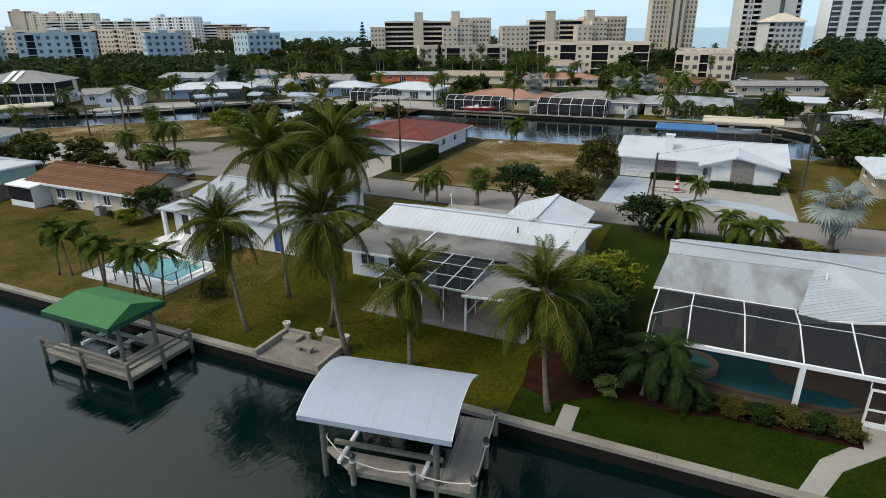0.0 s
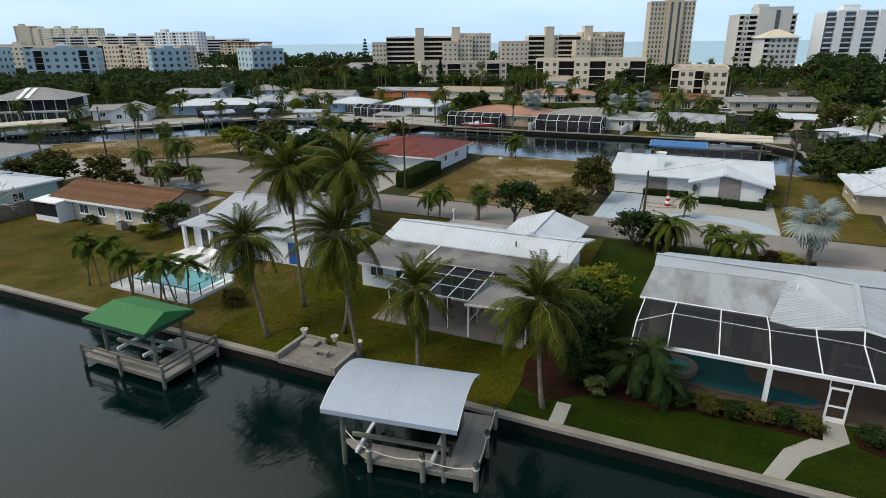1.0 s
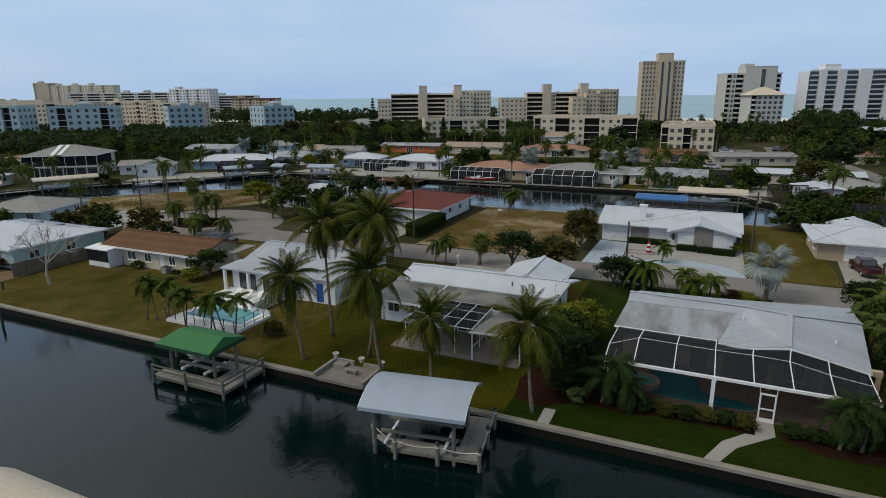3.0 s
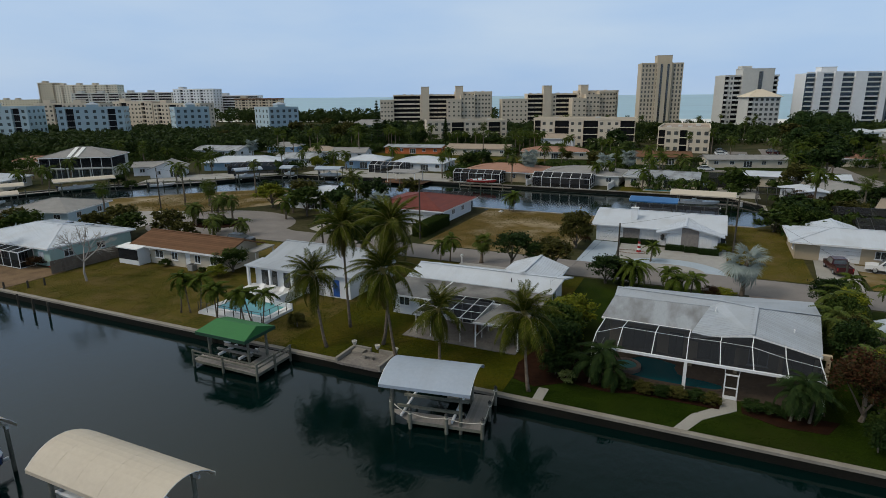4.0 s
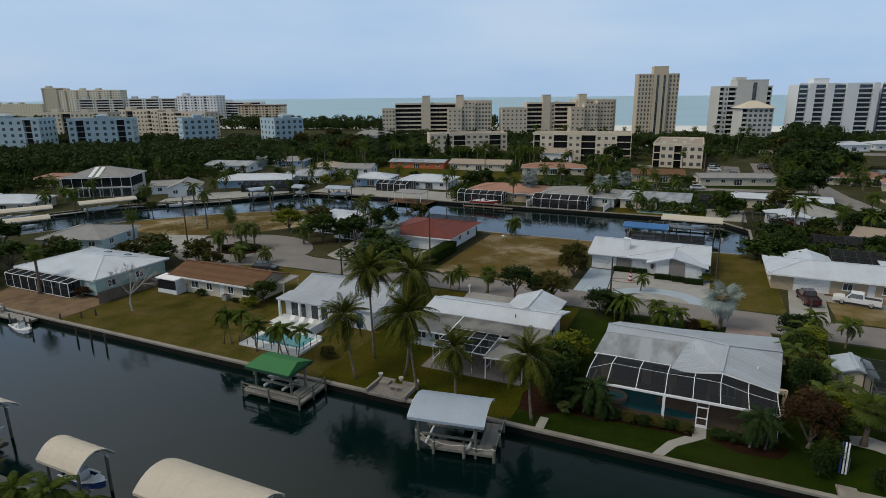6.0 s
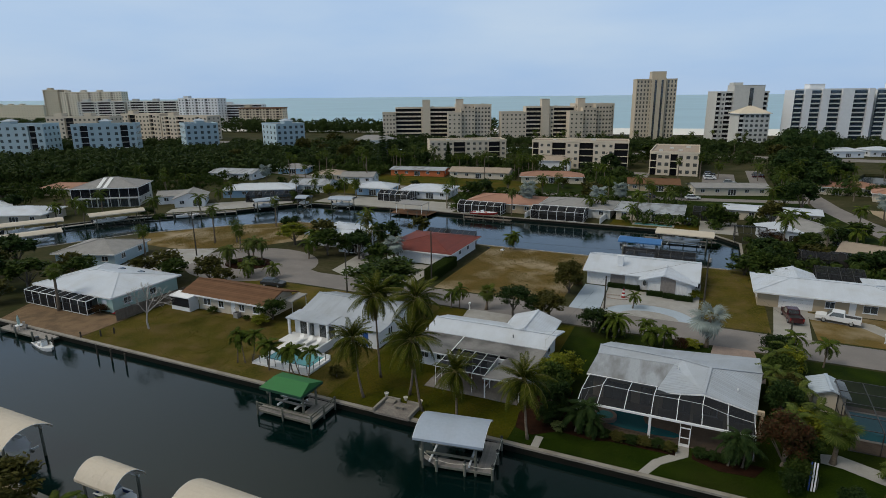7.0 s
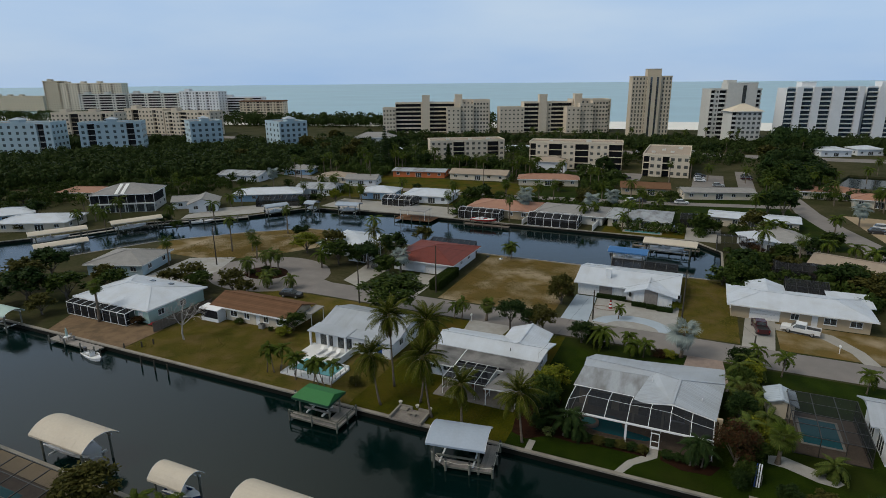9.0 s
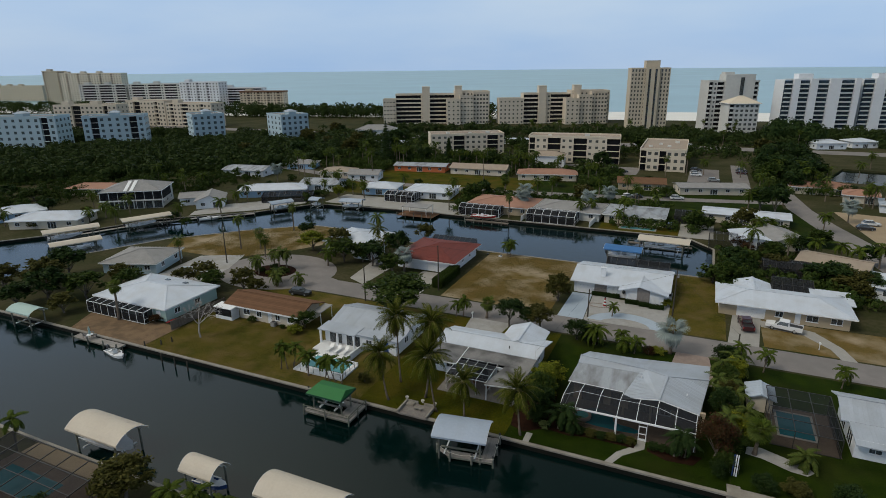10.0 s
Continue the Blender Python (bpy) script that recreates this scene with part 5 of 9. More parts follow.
def pile(root, x, y, top, r=0.14, cap=True):
    ob = part("post", Geo().tube([(x, y, -2.2), (x, y, top * 0.5 - 0.5), (x, y, top)], [r, r * 0.98, r * 0.93], 10), PILE, root)
    if cap:
        part("pile_cap", Geo().lathe([(r * 1.1, 0), (r * 1.05, 0.06), (0.02, 0.2)], 10), BLACK, ob, "black cone cap", m=Matrix.Translation((x, y, top)))
        part("rope_wrap", Geo().lathe([(r * 1.06, 0), (r * 1.15, 0.05), (r * 1.06, 0.1)], 10), ROPE, ob, m=Matrix.Translation((x, y, top - 0.28)))
    return ob


def rope(root, a, b, sag=0.3):
    a, b = Vector(a), Vector(b)
    part("rope", Geo().tube([a.lerp(b, k / 8) - Vector((0, 0, sag * (1 - (k / 4 - 1) ** 2))) for k in range(9)], 0.03, 5), ROPE, root)


def arched_canopy(root, x0, x1, y0, y1, edge, crown, mat, n=10, valance=0.25, seams=5, vmat=None):
    """A canvas roof arched across y on a light frame."""
    prof = []
    for k in range(n + 1):
        s = k / n
        prof.append((y0 + (y1 - y0) * s, edge + (crown - edge) * (1 - abs(2 * s - 1) ** 2.1)))
    g = Geo()
    for x in (x0, x1):
        g.add([(x, y, z) for y, z in prof], [])
    m = n + 1
    faces = [(k, k + m, k + 1 + m, k + 1) for k in range(n)]
    g.f = faces
    low = Geo().add([(x, y, z - 0.05) for x in (x0, x1) for y, z in prof], [(k, k + 1, k + 1 + m, k + m) for k in range(n)])
    g.add(low.v, low.f)
    part("canvas", g, mat, root, smooth=False)
    part("valance", Geo().box(x0, x1, y0 - 0.02, y0 + 0.01, edge - valance, edge), vmat or mat, root)
    part("valance", Geo().box(x0, x1, y1 - 0.01, y1 + 0.02, edge - valance, edge), vmat or mat, root)
    for j in range(seams + 1):
        x = x0 + (x1 - x0) * j / seams
        part("hoop", Geo().tube([(x, y, z + (-0.003 if 0 < j < seams else -0.02)) for y, z in prof], 0.012 if 0 < j < seams else 0.025, 5), mat if 0 < j < seams else ALU, root)


def boat(label, x, y, z, yaw, length, mat=GEL, top=True, motor=True, name="motor_boat"):
    """An open motor boat: lofted hull, deck, console, outboard."""
    root = thing(name, label, "boat", m=pose(x, y, z, 0, 0, yaw))
    w = length * 0.17
    st = []
    for s, hw, keel, sheer in ((0, 0.92, 0.05, 0.75), (0.35, 1.0, 0.0, 0.78), (0.65, 0.92, 0.03, 0.86), (0.85, 0.6, 0.18, 0.98), (1.0, 0.04, 0.6, 1.1)):
        st.append([(length * s, -w * hw, sheer), (length * s, -w * hw * 0.85, keel + 0.28), (length * s, 0, keel), (length * s, w * hw * 0.85, keel + 0.28), (length * s, w * hw, sheer)])
    g = Geo()
    v = [p for r in st for p in r]
    f = [(i * 5 + k, (i + 1) * 5 + k, (i + 1) * 5 + k + 1, i * 5 + k + 1) for i in range(4) for k in range(4)] + [(0, 1, 2, 3, 4)]
    g.add(v, f)
    part("hull", g, mat, root)
    d = Geo().slab([(0.05, -w * 0.8, 0.5), (length * 0.62, -w * 0.8, 0.52), (length * 0.62, w * 0.8, 0.52), (0.05, w * 0.8, 0.5)], 0.05)
    part("cockpit_floor", d, GEL, root)
    part("foredeck", Geo().slab([(length * 0.62, -w * 0.9, 0.84), (length * 0.85, -w * 0.6, 0.97), (length * 0.995, 0, 1.09), (length * 0.85, w * 0.6, 0.97), (length * 0.62, w * 0.9, 0.84)], 0.04), GEL, root)
    part("gunwale", Geo().beam((0, -w * 0.92, 0.77), (length * 0.65, -w * 0.92, 0.88), 0.16, 0.05).beam((0, w * 0.92, 0.77), (length * 0.65, w * 0.92, 0.88), 0.16, 0.05), GEL, root)
    con = part("console", Geo().box(length * 0.38, length * 0.48, -0.4, 0.4, 0.5, 1.3), GEL, root)
    part("windscreen", Geo().add([(length * 0.48, -0.4, 1.3), (length * 0.48, 0.4, 1.3), (length * 0.44, 0.36, 1.65), (length * 0.44, -0.36, 1.65)], [(0, 1, 2, 3)]), GLASS, con)
    part("seat", Geo().box(length * 0.2, length * 0.3, -0.5, 0.5, 0.5, 0.95), GEL, root)
    if motor:
        part("outboard_motor", Geo().box(-0.55, -0.05, -0.2, 0.2, 0.7, 1.35).box(-0.35, -0.15, -0.08, 0.08, -0.1, 0.7), CAR_DARK, root)
    if top:
        t = part("t_top", Geo().box(length * 0.3, length * 0.55, -w * 0.7, w * 0.7, 2.3, 2.36), CANVAS_CREAM, root)
        for sx in (0.32, 0.53):
            for sy in (-0.5, 0.5):
                part("t_top_leg", Geo().tube([(length * sx, w * sy, 0.5), (length * sx, w * sy, 2.3)], 0.03, 5), ALU, t)
    return root


def boat_lift(label, x0, x1, y0, y1, edge, crown, mat, deck=True, yaw=0.0, origin=(0, 0), vmat=None, seams=5, posts=True):
    """A covered boat lift: four piles, two beams, cradle, arched canvas roof."""
    root = thing("boat_lift", label, "boat lift", m=pose(origin[0], origin[1], 0, 0, 0, yaw))
    arched_canopy(root, x0, x1, y0, y1, edge, crown, mat, vmat=vmat, seams=seams)
    ix, iy = (x1 - x0) * 0.12, (y1 - y0) * 0.12
    for x in (x0 + ix, x1 - ix):
        for y in (y0 + iy, y1 - iy):
            pile(root, x, y, edge - 0.12, 0.13, False)
    for y in (y0 + iy, y1 - iy):
        part("lift_beam", Geo().box(x0 + ix * 0.6, x1 - ix * 0.6, y - 0.08, y + 0.08, edge - 0.32, edge - 0.1), ALU, root)
    for x in (x0 + ix * 1.8, x1 - ix * 1.8):
        part("cradle_beam", Geo().box(x - 0.08, x + 0.08, y0 + iy, y1 - iy, 0.0, 0.18), ALU, root)
    for y in ((y0 * 2 + y1) / 3, (y0 + 2 * y1) / 3):
        part("bunk", Geo().box(x0 + ix, x1 - ix, y - 0.09, y + 0.09, 0.2, 0.38), PILE, root)
    return root


# grey arched dock
D = thing("boat_dock", "grey plank dock with capped piles and a white rope rail", "dock", m=pose(-7.1, 19.45, 0, 0, 0, 9))
plank_deck(D, -5.6, -1.5, 0, 1.15, -0.12)
plank_deck(D, -1.48, 0, 0, 5.0, -0.12, "y", 0.148)
plank_deck(D, -3.6, -1.5, 3.9, 5.0, -0.12)
part("end_board", Geo().prism([(-7.3, 1.1), (-5.62, 0.0), (-5.62, 1.15), (-7.2, 1.25)], -0.17, -0.12), DECK, D, "tapered end of the walkway")
tops = [(-7.25, 1.2), (-5.3, -0.1), (-2.55, -0.12), (0.08, -0.1), (0.1, 2.4), (0.1, 4.75)]
for x, y in tops:
    pile(D, x, y, 0.75)
for (ax, ay), (bx, by) in zip(tops, tops[1:]):
    rope(D, (ax, ay, 0.55), (bx, by, 0.55), 0.22)
boat_lift("covered boat lift with a pale grey arched roof", -7.3, -0.5, -0.5, 4.4, 2.75, 3.45, CANVAS_GREY, yaw=9, origin=(-7.35, 19.45), seams=6)

# green canvas dock
D = thing("boat_dock", "weathered plank dock with a low wooden rail beside the seawall", "dock")
plank_deck(D, -35.2, -29.9, 19.8, 20.9, -0.1)
plank_deck(D, -29.88, -27.7, 19.8, 24.2, -0.1, "y")
plank_deck(D, -31.4, -29.9, 22.9, 24.2, -0.1)
for x, y in ((-35.1, 19.75), (-31.6, 19.75), (-27.75, 19.75), (-27.7, 22.0), (-27.7, 24.1)):
    pile(D, x, y, 0.85, 0.12, False)
for a, b in (((-35.1, 19.72), (-27.75, 19.72)), ((-27.68, 19.75), (-27.68, 24.1))):
    for z in (0.42, 0.78):
        part("rail", Geo().beam((*a, z), (*b, z), 0.06, 0.13), PILE, D)
pile(D, -37.4, 24.0, 0.75, 0.13)
L = thing("boat_lift", "covered boat lift with a green canvas hip roof", "boat lift")
for a, b, c, d in (((-34.75, 20.0, 2.6), (-29.05, 20.0, 2.6), (-29.35, 21.9, 3.25), (-34.1, 21.9, 3.25)), ((-29.05, 23.9, 2.6), (-34.75, 23.9, 2.6), (-34.1, 21.9, 3.25), (-29.35, 21.9, 3.25))):
    part("canvas", Geo().slab([a, b, c, d], 0.04), CANVAS_GREEN, L)
for a, b, c in (((-29.05, 20.0, 2.6), (-29.05, 23.9, 2.6), (-29.35, 21.9, 3.25)), ((-34.75, 23.9, 2.6), (-34.75, 20.0, 2.6), (-34.1, 21.9, 3.25))):
    part("canvas", Geo().slab([a, b, c], 0.04), CANVAS_GREEN, L)
part("valance", Geo().box(-34.77, -29.03, 19.97, 20.0, 2.3, 2.6).box(-34.77, -29.03, 23.9, 23.93, 2.3, 2.6).box(-34.78, -34.75, 20, 23.9, 2.3, 2.6).box(-29.05, -29.02, 20, 23.9, 2.3, 2.6), CANVAS_GREEN_DARK, L)
for x in (-34.2, -29.6):
    for y in (20.9, 23.2):
        pile(L, x, y, 2.5, 0.13, False)
for y in (20.9, 23.2):
    part("lift_beam", Geo().box(-34.6, -29.2, y - 0.08, y + 0.08, 2.2, 2.42), ALU, L)
for x in (-33.2, -30.8):
    part("cradle_beam", Geo().box(x - 0.09, x + 0.09, 20.9, 23.2, 0.15, 0.35), ALU, L)
for y in (21.6, 22.5):
    part("bunk", Geo().box(-34.0, -29.9, y - 0.1, y + 0.1, 0.36, 0.55), DECK, L)
part("lift_motor", Geo().box(-32.2, -31.6, 20.7, 21.1, 1.7, 2.2), GEL, L, "white motor housing")

# fishing terrace in the seawall
T = thing("seawall_terrace", "sunken concrete terrace with low walls and white pots", "terrace")
part("floor", Geo().box(-22.6, -18.4, 24.2, 27.1, -0.1, 0.14), PATIO_GREY, T)
part("low_wall", Geo().box(-22.8, -22.55, 24.2, 27.3, 0.0, 0.5), CONCRETE, T)
part("low_wall", Geo().box(-18.45, -18.2, 24.2, 27.3, 0.0, 0.5), CONCRETE, T)
part("low_wall", Geo().box(-22.55, -20.9, 27.08, 27.3, 0.0, 0.5), CONCRETE, T)
part("low_wall", Geo().box(-20.0, -18.45, 27.08, 27.3, 0.0, 0.5), CONCRETE, T)
part("step", Geo().box(-22.4, -21.3, 26.3, 27.05, 0.14, 0.36), CONCRETE, T)
part("bench", Geo().box(-20.9, -19.7, 25.6, 25.95, 0.42, 0.52).box(-20.8, -20.55, 25.62, 25.93, 0.14, 0.42).box(-20.05, -19.8, 25.62, 25.93, 0.14, 0.42), CONCRETE, T, "small concrete bench")
for x, y in ((-22.68, 27.2), (-20.2, 27.2), (-18.32, 27.2)):
    p = thing("plant_pot", "empty white concrete plant pot on a low wall", "plant pot", "pots", m=pose(x, y, 0.5))
    part("pot", Geo().lathe([(0.13, 0), (0.2, 0.22), (0.26, 0.34), (0.26, 0.4), (0.2, 0.4), (0.17, 0.3)], 12), TERRACOTTA, p)

# left bank: jetty, boat, piles, teal lift
D = thing("boat_dock", "wooden jetty along the seawall with a table", "dock")
plank_deck(D, -88.2, -76.4, 22.6, 24.1, -0.05)
for x in (-88.0, -84, -80, -76.6):
    pile(D, x, 22.5, 0.7, 0.13, False)
boat("small white open motor boat at the seawall", -78.6, 22.4, -1.2, -14, 5.4, top=False)
for x, y in ((-66.2, 22.8), (-62.9, 22.5), (-60.0, 22.4), (-74.4, 22.0), (-72.6, 24.9), (-70.5, 26.5), (-69.6, 28.0)):
    p = thing("mooring_post", "dark weathered wooden mooring pile", "mooring post", "mooring posts", m=pose(x, y, 0))
    part("post", Geo().tube([(0, 0, -2.2 if y < 24 else -0.1), (0, 0, 0.95)], [0.13, 0.11], 9), PILE_DARK, p)
boat_lift("covered boat lift with a pale teal arched roof", -105.0, -98.2, 21.6, 25.2, 2.7, 3.4, CANVAS_TEAL)
t = thing("patio_table", "small round table on a jetty with a folded blue umbrella", "table", m=pose(-84.5, 23.4, -0.05))
part("tabletop", Geo().lathe([(0.55, 0.7), (0.55, 0.74)], 16), GEL, t)
part("leg", Geo().tube([(0, 0, 0), (0, 0, 0.7)], 0.05, 8), ALU, t)
part("umbrella", Geo().lathe([(0.05, 0.75), (0.22, 1.0), (0.16, 1.9), (0.02, 2.4)], 10), CANVAS_TEAL, t)
for k in range(4):
    a = k * 1.57 + 0.4
    ch = thing("patio_chair", "pale patio chair round a jetty table", "chair", "jetty chairs", m=pose(-84.5 + 1.0 * math.cos(a), 23.4 + 0.8 * math.sin(a), -0.05, 0, 0, math.degrees(a) + 90))
    part("seat", Geo().box(-0.22, 0.22, -0.22, 0.22, 0.40, 0.45), DECK, ch)
    part("backrest", Geo().box(-0.22, 0.22, -0.25, -0.20, 0.45, 0.9), DECK, ch)
    for sx in (-0.2, 0.2):
        for sy in (-0.2, 0.2):
            part("leg", Geo().box(sx - 0.02, sx + 0.02, sy - 0.02, sy + 0.02, 0, 0.40), DECK, ch)

# near bank below the camera
for x0, x1, y0, y1, lab in ((-57.5, -48.2, 1.0, 5.6, "long cream arched boat canopy at the seawall"), (-38.0, -33.2, 0.9, 4.0, "short cream arched boat canopy at the seawall"),
                            (-27.6, -17.6, 1.2, 5.4, "long cream arched boat canopy near a dark boat")):
    boat_lift(lab, x0, x1, y0, y1, 2.7, 3.7, CANVAS_CREAM)
boat("white motor boat on a lift under a cream canopy", -56.6, 3.2, 0.3, 0, 8.4)
boat("dark blue motor boat on a lift under a canopy", -37.0, 2.4, 0.3, 0, 4.6, GEL_BLUE, False)
boat("white motor boat on a lift under a cream canopy", -26.6, 3.2, 0.3, 0, 8.0, top=False)
cage("dark pool cage on the near bank", -62.5, -45.4, -9.0, -2.2, 2.4, 3.0, 6, 3, 0.08, ALU_DARK, SCREEN_HALF, style="flat")
sheet("pool_deck", rect(-62.5, -45.4, -9.0, -2.2), PATIO, "brown pool deck under a dark cage", "patio", 0.08, 0.1)
p = thing("swimming_pool", "blue pool under a dark cage", "swimming pool")
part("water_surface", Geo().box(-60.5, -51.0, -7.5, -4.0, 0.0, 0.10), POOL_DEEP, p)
sheet("garden_path", rect(-62.0, -44.0, -2.1, 0.0), SAND, "tan paved strip along the seawall", "terrace", 0.05)


# ---------------------------------------------------------------- the far bank
stilt = simple_house("tall white house with a grey hip roof and dark screened storeys", -170, 104, 34, 19, 15, "hip", CONDO_GREY, ROOF_GREY, eave=6.2, rise=2.6,
             openings={"s": [(0.8, 18.2, 3.4, 2.4, "slider")] + [(0.9 + k * 3.1, 2.7, 0.1, 2.5, "dark") for k in range(6)], "e": plain_openings(15), "w": plain_openings(15)})
part("screened_storey", Geo().box(-9.9, 9.9, -7.62, -7.56, 3.2, 5.95), SCREEN_DARK, stilt)
part("screened_storey", Geo().box(10.06, 10.12, -7.4, 3.0, 3.2, 5.95), SCREEN_DARK, stilt)
for k in range(8):
    part("storey_post", Geo().box(-10.0 + k * 2.84, -9.88 + k * 2.84, -7.72, -7.63, 0, 6.0), TRIM, stilt)
for x in (-1.6, 0.3):
    part("roof_stripe", Geo().beam((x, -8.0, 6.36), (x, -0.9, 8.72), 1.1, 0.06), TRIM, stilt, "white roof stripe")
part("floor_band", Geo().box(-10.2, 10.2, -8.4, -7.73, 2.95, 3.18), TRIM, stilt)
simple_house("cream house with a pale metal roof by the canal", -171, 74, 28, 20, 12, "hip", STUCCO_CREAM, ROOF_WHITE, strip=0.7)
simple_house("white house with an arched gable window", -145, 113, 40, 9, 12, "gable_y", STUCCO, ROOF_GREY, rise=1.9)
simple_house("white wing beside an arched gable", -153, 114, 40, 10, 9, "gable_x", STUCCO, ROOF_GREY, rise=1.2)
for ax, ay, bx, by in ((-157, 66, -149, 84), (-148, 86, -138, 98), (-134, 100, -125, 110)):
    d = thing("boat_dock", "grey wooden dock along the far seawall", "dock")
    part("deck", Geo().beam((ax + 3.0, ay - 1.5, -0.06), (bx + 3.0, by - 1.5, -0.06), 1.6, 0.14), DECK, d)
    for k in range(5):
        pile(d, ax + 3.6 + (bx - ax) * k / 4, ay - 2.0 + (by - ay) * k / 4, 1.2, 0.13, False)
boat("white motor boat on an open lift", -153.0, 60.0, 0.2, 64, 8.0, GEL, True)
boat("white motor boat moored at a dock", -133.5, 96.0, -0.8, 50, 6.5, GEL, False)
simple_house("long house with a white metal roof", -136, 136, 30, 24, 11, "hip", STUCCO_SKY, ROOF_WHITE, strip=0.6)
cage("dark screened lanai on a white-roofed house", -9, 9, -11.5, -6.2, 2.4, 3.0, 9, 2, 0.09, ALU_DARK, SCREEN_DARK, m=pose(-128, 136, 0, 0, 0, 30), style="flat")
simple_house("white house with a pale shingle roof", -125, 152, 12, 15, 11, "gable_x", STUCCO, ROOF_STAINED)
simple_house("sky blue house with a white roof", -99, 154, 12, 13, 10, "hip", STUCCO_SKY, ROOF_WHITE, strip=0.6)
simple_house("white house with a bright white hip roof", -79, 156, 8, 17, 13, "hip", STUCCO, ROOF_WHITE, strip=0.6)
cage("pool cage beside a white roof", -91, -80, 141, 148, 2.5, 3.4, 5, 3, 0.09, ALU, SCREEN_DARK)
simple_house("house with a terracotta tile hip roof", -47, 145, 0, 21, 15, "hip", STUCCO_BEIGE, ROOF_TERRA, courses=0.5)
cage("dark pool cage with a white frame on a tile-roofed house", -58.5, -45.0, 132.6, 138.0, 2.5, 3.4, 6, 2, 0.09, ALU, SCREEN_DARK)
simple_house("grey house with a grey hip roof behind a pool cage", -25, 146, 0, 20, 14, "hip", CONDO_GREY, ROOF_GREY)
cage("white framed pool cage facing the canal", -35.8, -21.0, 131.8, 139.0, 2.5, 3.6, 6, 2, 0.10, ALU, SCREEN_DARK)
simple_house("cream house with a flat-pitched pale roof and dark sliders", -5, 146.5, 0, 17, 14, "hip", STUCCO_CREAM, ROOF_STAINED, rise=1.0)
p = thing("swimming_pool", "small turquoise canal-side pool", "swimming pool")
part("water_surface", Geo().box(-8, 1.5, 134.4, 136.8, 0.0, 0.12), POOL_BLUE, p)
part("coping", Geo().box(-8.5, 2, 134.0, 134.4, 0.0, 0.16).box(-8.5, 2, 136.8, 137.2, 0.0, 0.16).box(-8.5, -8, 134.4, 136.8, 0, 0.16).box(1.5, 2, 134.4, 136.8, 0, 0.16), SLAB, p)
cage("dark pool cage on a paved terrace", 6.0, 14.0, 146.0, 153.0, 2.5, 3.4, 4, 2, 0.09, ALU_DARK, SCREEN_DARK)
simple_house("long low house with a bright white flat roof", 25.5, 156, -3, 23, 9, "gable_x", STUCCO_CREAM, ROOF_WHITE, rise=0.7, strip=0.6)
cage("green tinted pool cage among shrubs", 15.8, 22.4, 122.5, 130.0, 2.5, 3.6, 4, 2, 0.09, ALU_DARK, SCREEN)
simple_house("house with a bright white low roof", 25.5, 130, 10, 8, 9, "gable_y", STUCCO, ROOF_WHITE, rise=0.6, strip=0.6)
simple_house("grey roofed house with angular wings", 32.5, 133, 25, 9, 12, "gable_y", STUCCO_CREAM, ROOF_GREY, rise=1.4)
simple_house("tan roofed house among dense shrubs", 42, 113, -20, 13, 10, "gable_x", STUCCO_CREAM, ROOF_TAN, rise=1.2)
cage("dark pool cage among dense shrubs", 27, 37, 104, 110, 2.5, 3.4, 4, 2, 0.09, ALU_DARK, SCREEN_DARK)
simple_house("white roofed house beside the curving street", 53, 101, -20, 12, 10, "gable_x", STUCCO, ROOF_WHITE, strip=0.6)
# second row
simple_house("orange house with a white flat roof", -107, 205, 10, 24, 10, "gable_x", STUCCO_ORANGE, ROOF_STAINED, rise=0.8)
simple_house("long tan roofed house on a lawn", -79, 207, 6, 25, 10, "gable_x", STUCCO_CREAM, ROOF_TAN)
simple_house("long coral tile roofed house", -48, 205, 14, 24, 11, "hip", STUCCO_CREAM, ROOF_TERRA)
simple_house("brown roofed house with arches", -9, 198, 8, 17, 10, "gable_x", STUCCO_BEIGE, ROOF_BROWN)
simple_house("long grey roofed house on a lawn", 15.5, 198, 18, 24, 9, "gable_x", STUCCO_CREAM, ROOF_GREY, rise=1.0)
simple_house("white roofed house behind palms", -176, 167, 10, 20, 11, "gable_x", STUCCO, ROOF_STAINED)
simple_house("grey hip roofed house behind palms", -164, 191, 20, 13, 10, "hip", STUCCO_SKY, ROOF_GREY)
simple_house("house with an orange tile roof", -202, 112, 20, 20, 9, "hip", STUCCO_CREAM, ROOF_TERRA)
simple_house("grey hip roofed house in the trees", -194, 312, 20, 26, 14, "hip", STUCCO, ROOF_GREY, eave=6, rise=3)
simple_house("brown tile roofed house by the curving street", 56, 213, -10, 12, 10, "hip", STUCCO_CREAM, ROOF_TERRA)
simple_house("tan tile roofed house by the curving street", 63, 201, -10, 10, 9, "hip", STUCCO_CREAM, ROOF_TERRA)
simple_house("blue grey roofed house by the curving street", 72, 188, -10, 12, 10, "hip", STUCCO, ROOF_BLUEGREY)
simple_house("terracotta roofed house near the flats", 47, 212, 0, 9, 9, "hip", STUCCO_CREAM, ROOF_TERRA)
simple_house("white pavilion roof near the towers", 74, 352, 20, 16, 12, "hip", STUCCO, ROOF_WHITE, eave=3.5)
simple_house("white pavilion roof near the towers", 92, 364, 20, 14, 12, "hip", STUCCO, ROOF_WHITE, eave=3.5)
simple_house("white flat roofed house at the wood's edge", -190, 75, 60, 14, 10, "hip", STUCCO_SKY, ROOF_WHITE)
simple_house("tan roofed house in the gardens", -135, 178, 15, 14, 10, "hip", STUCCO_CREAM, ROOF_TAN)
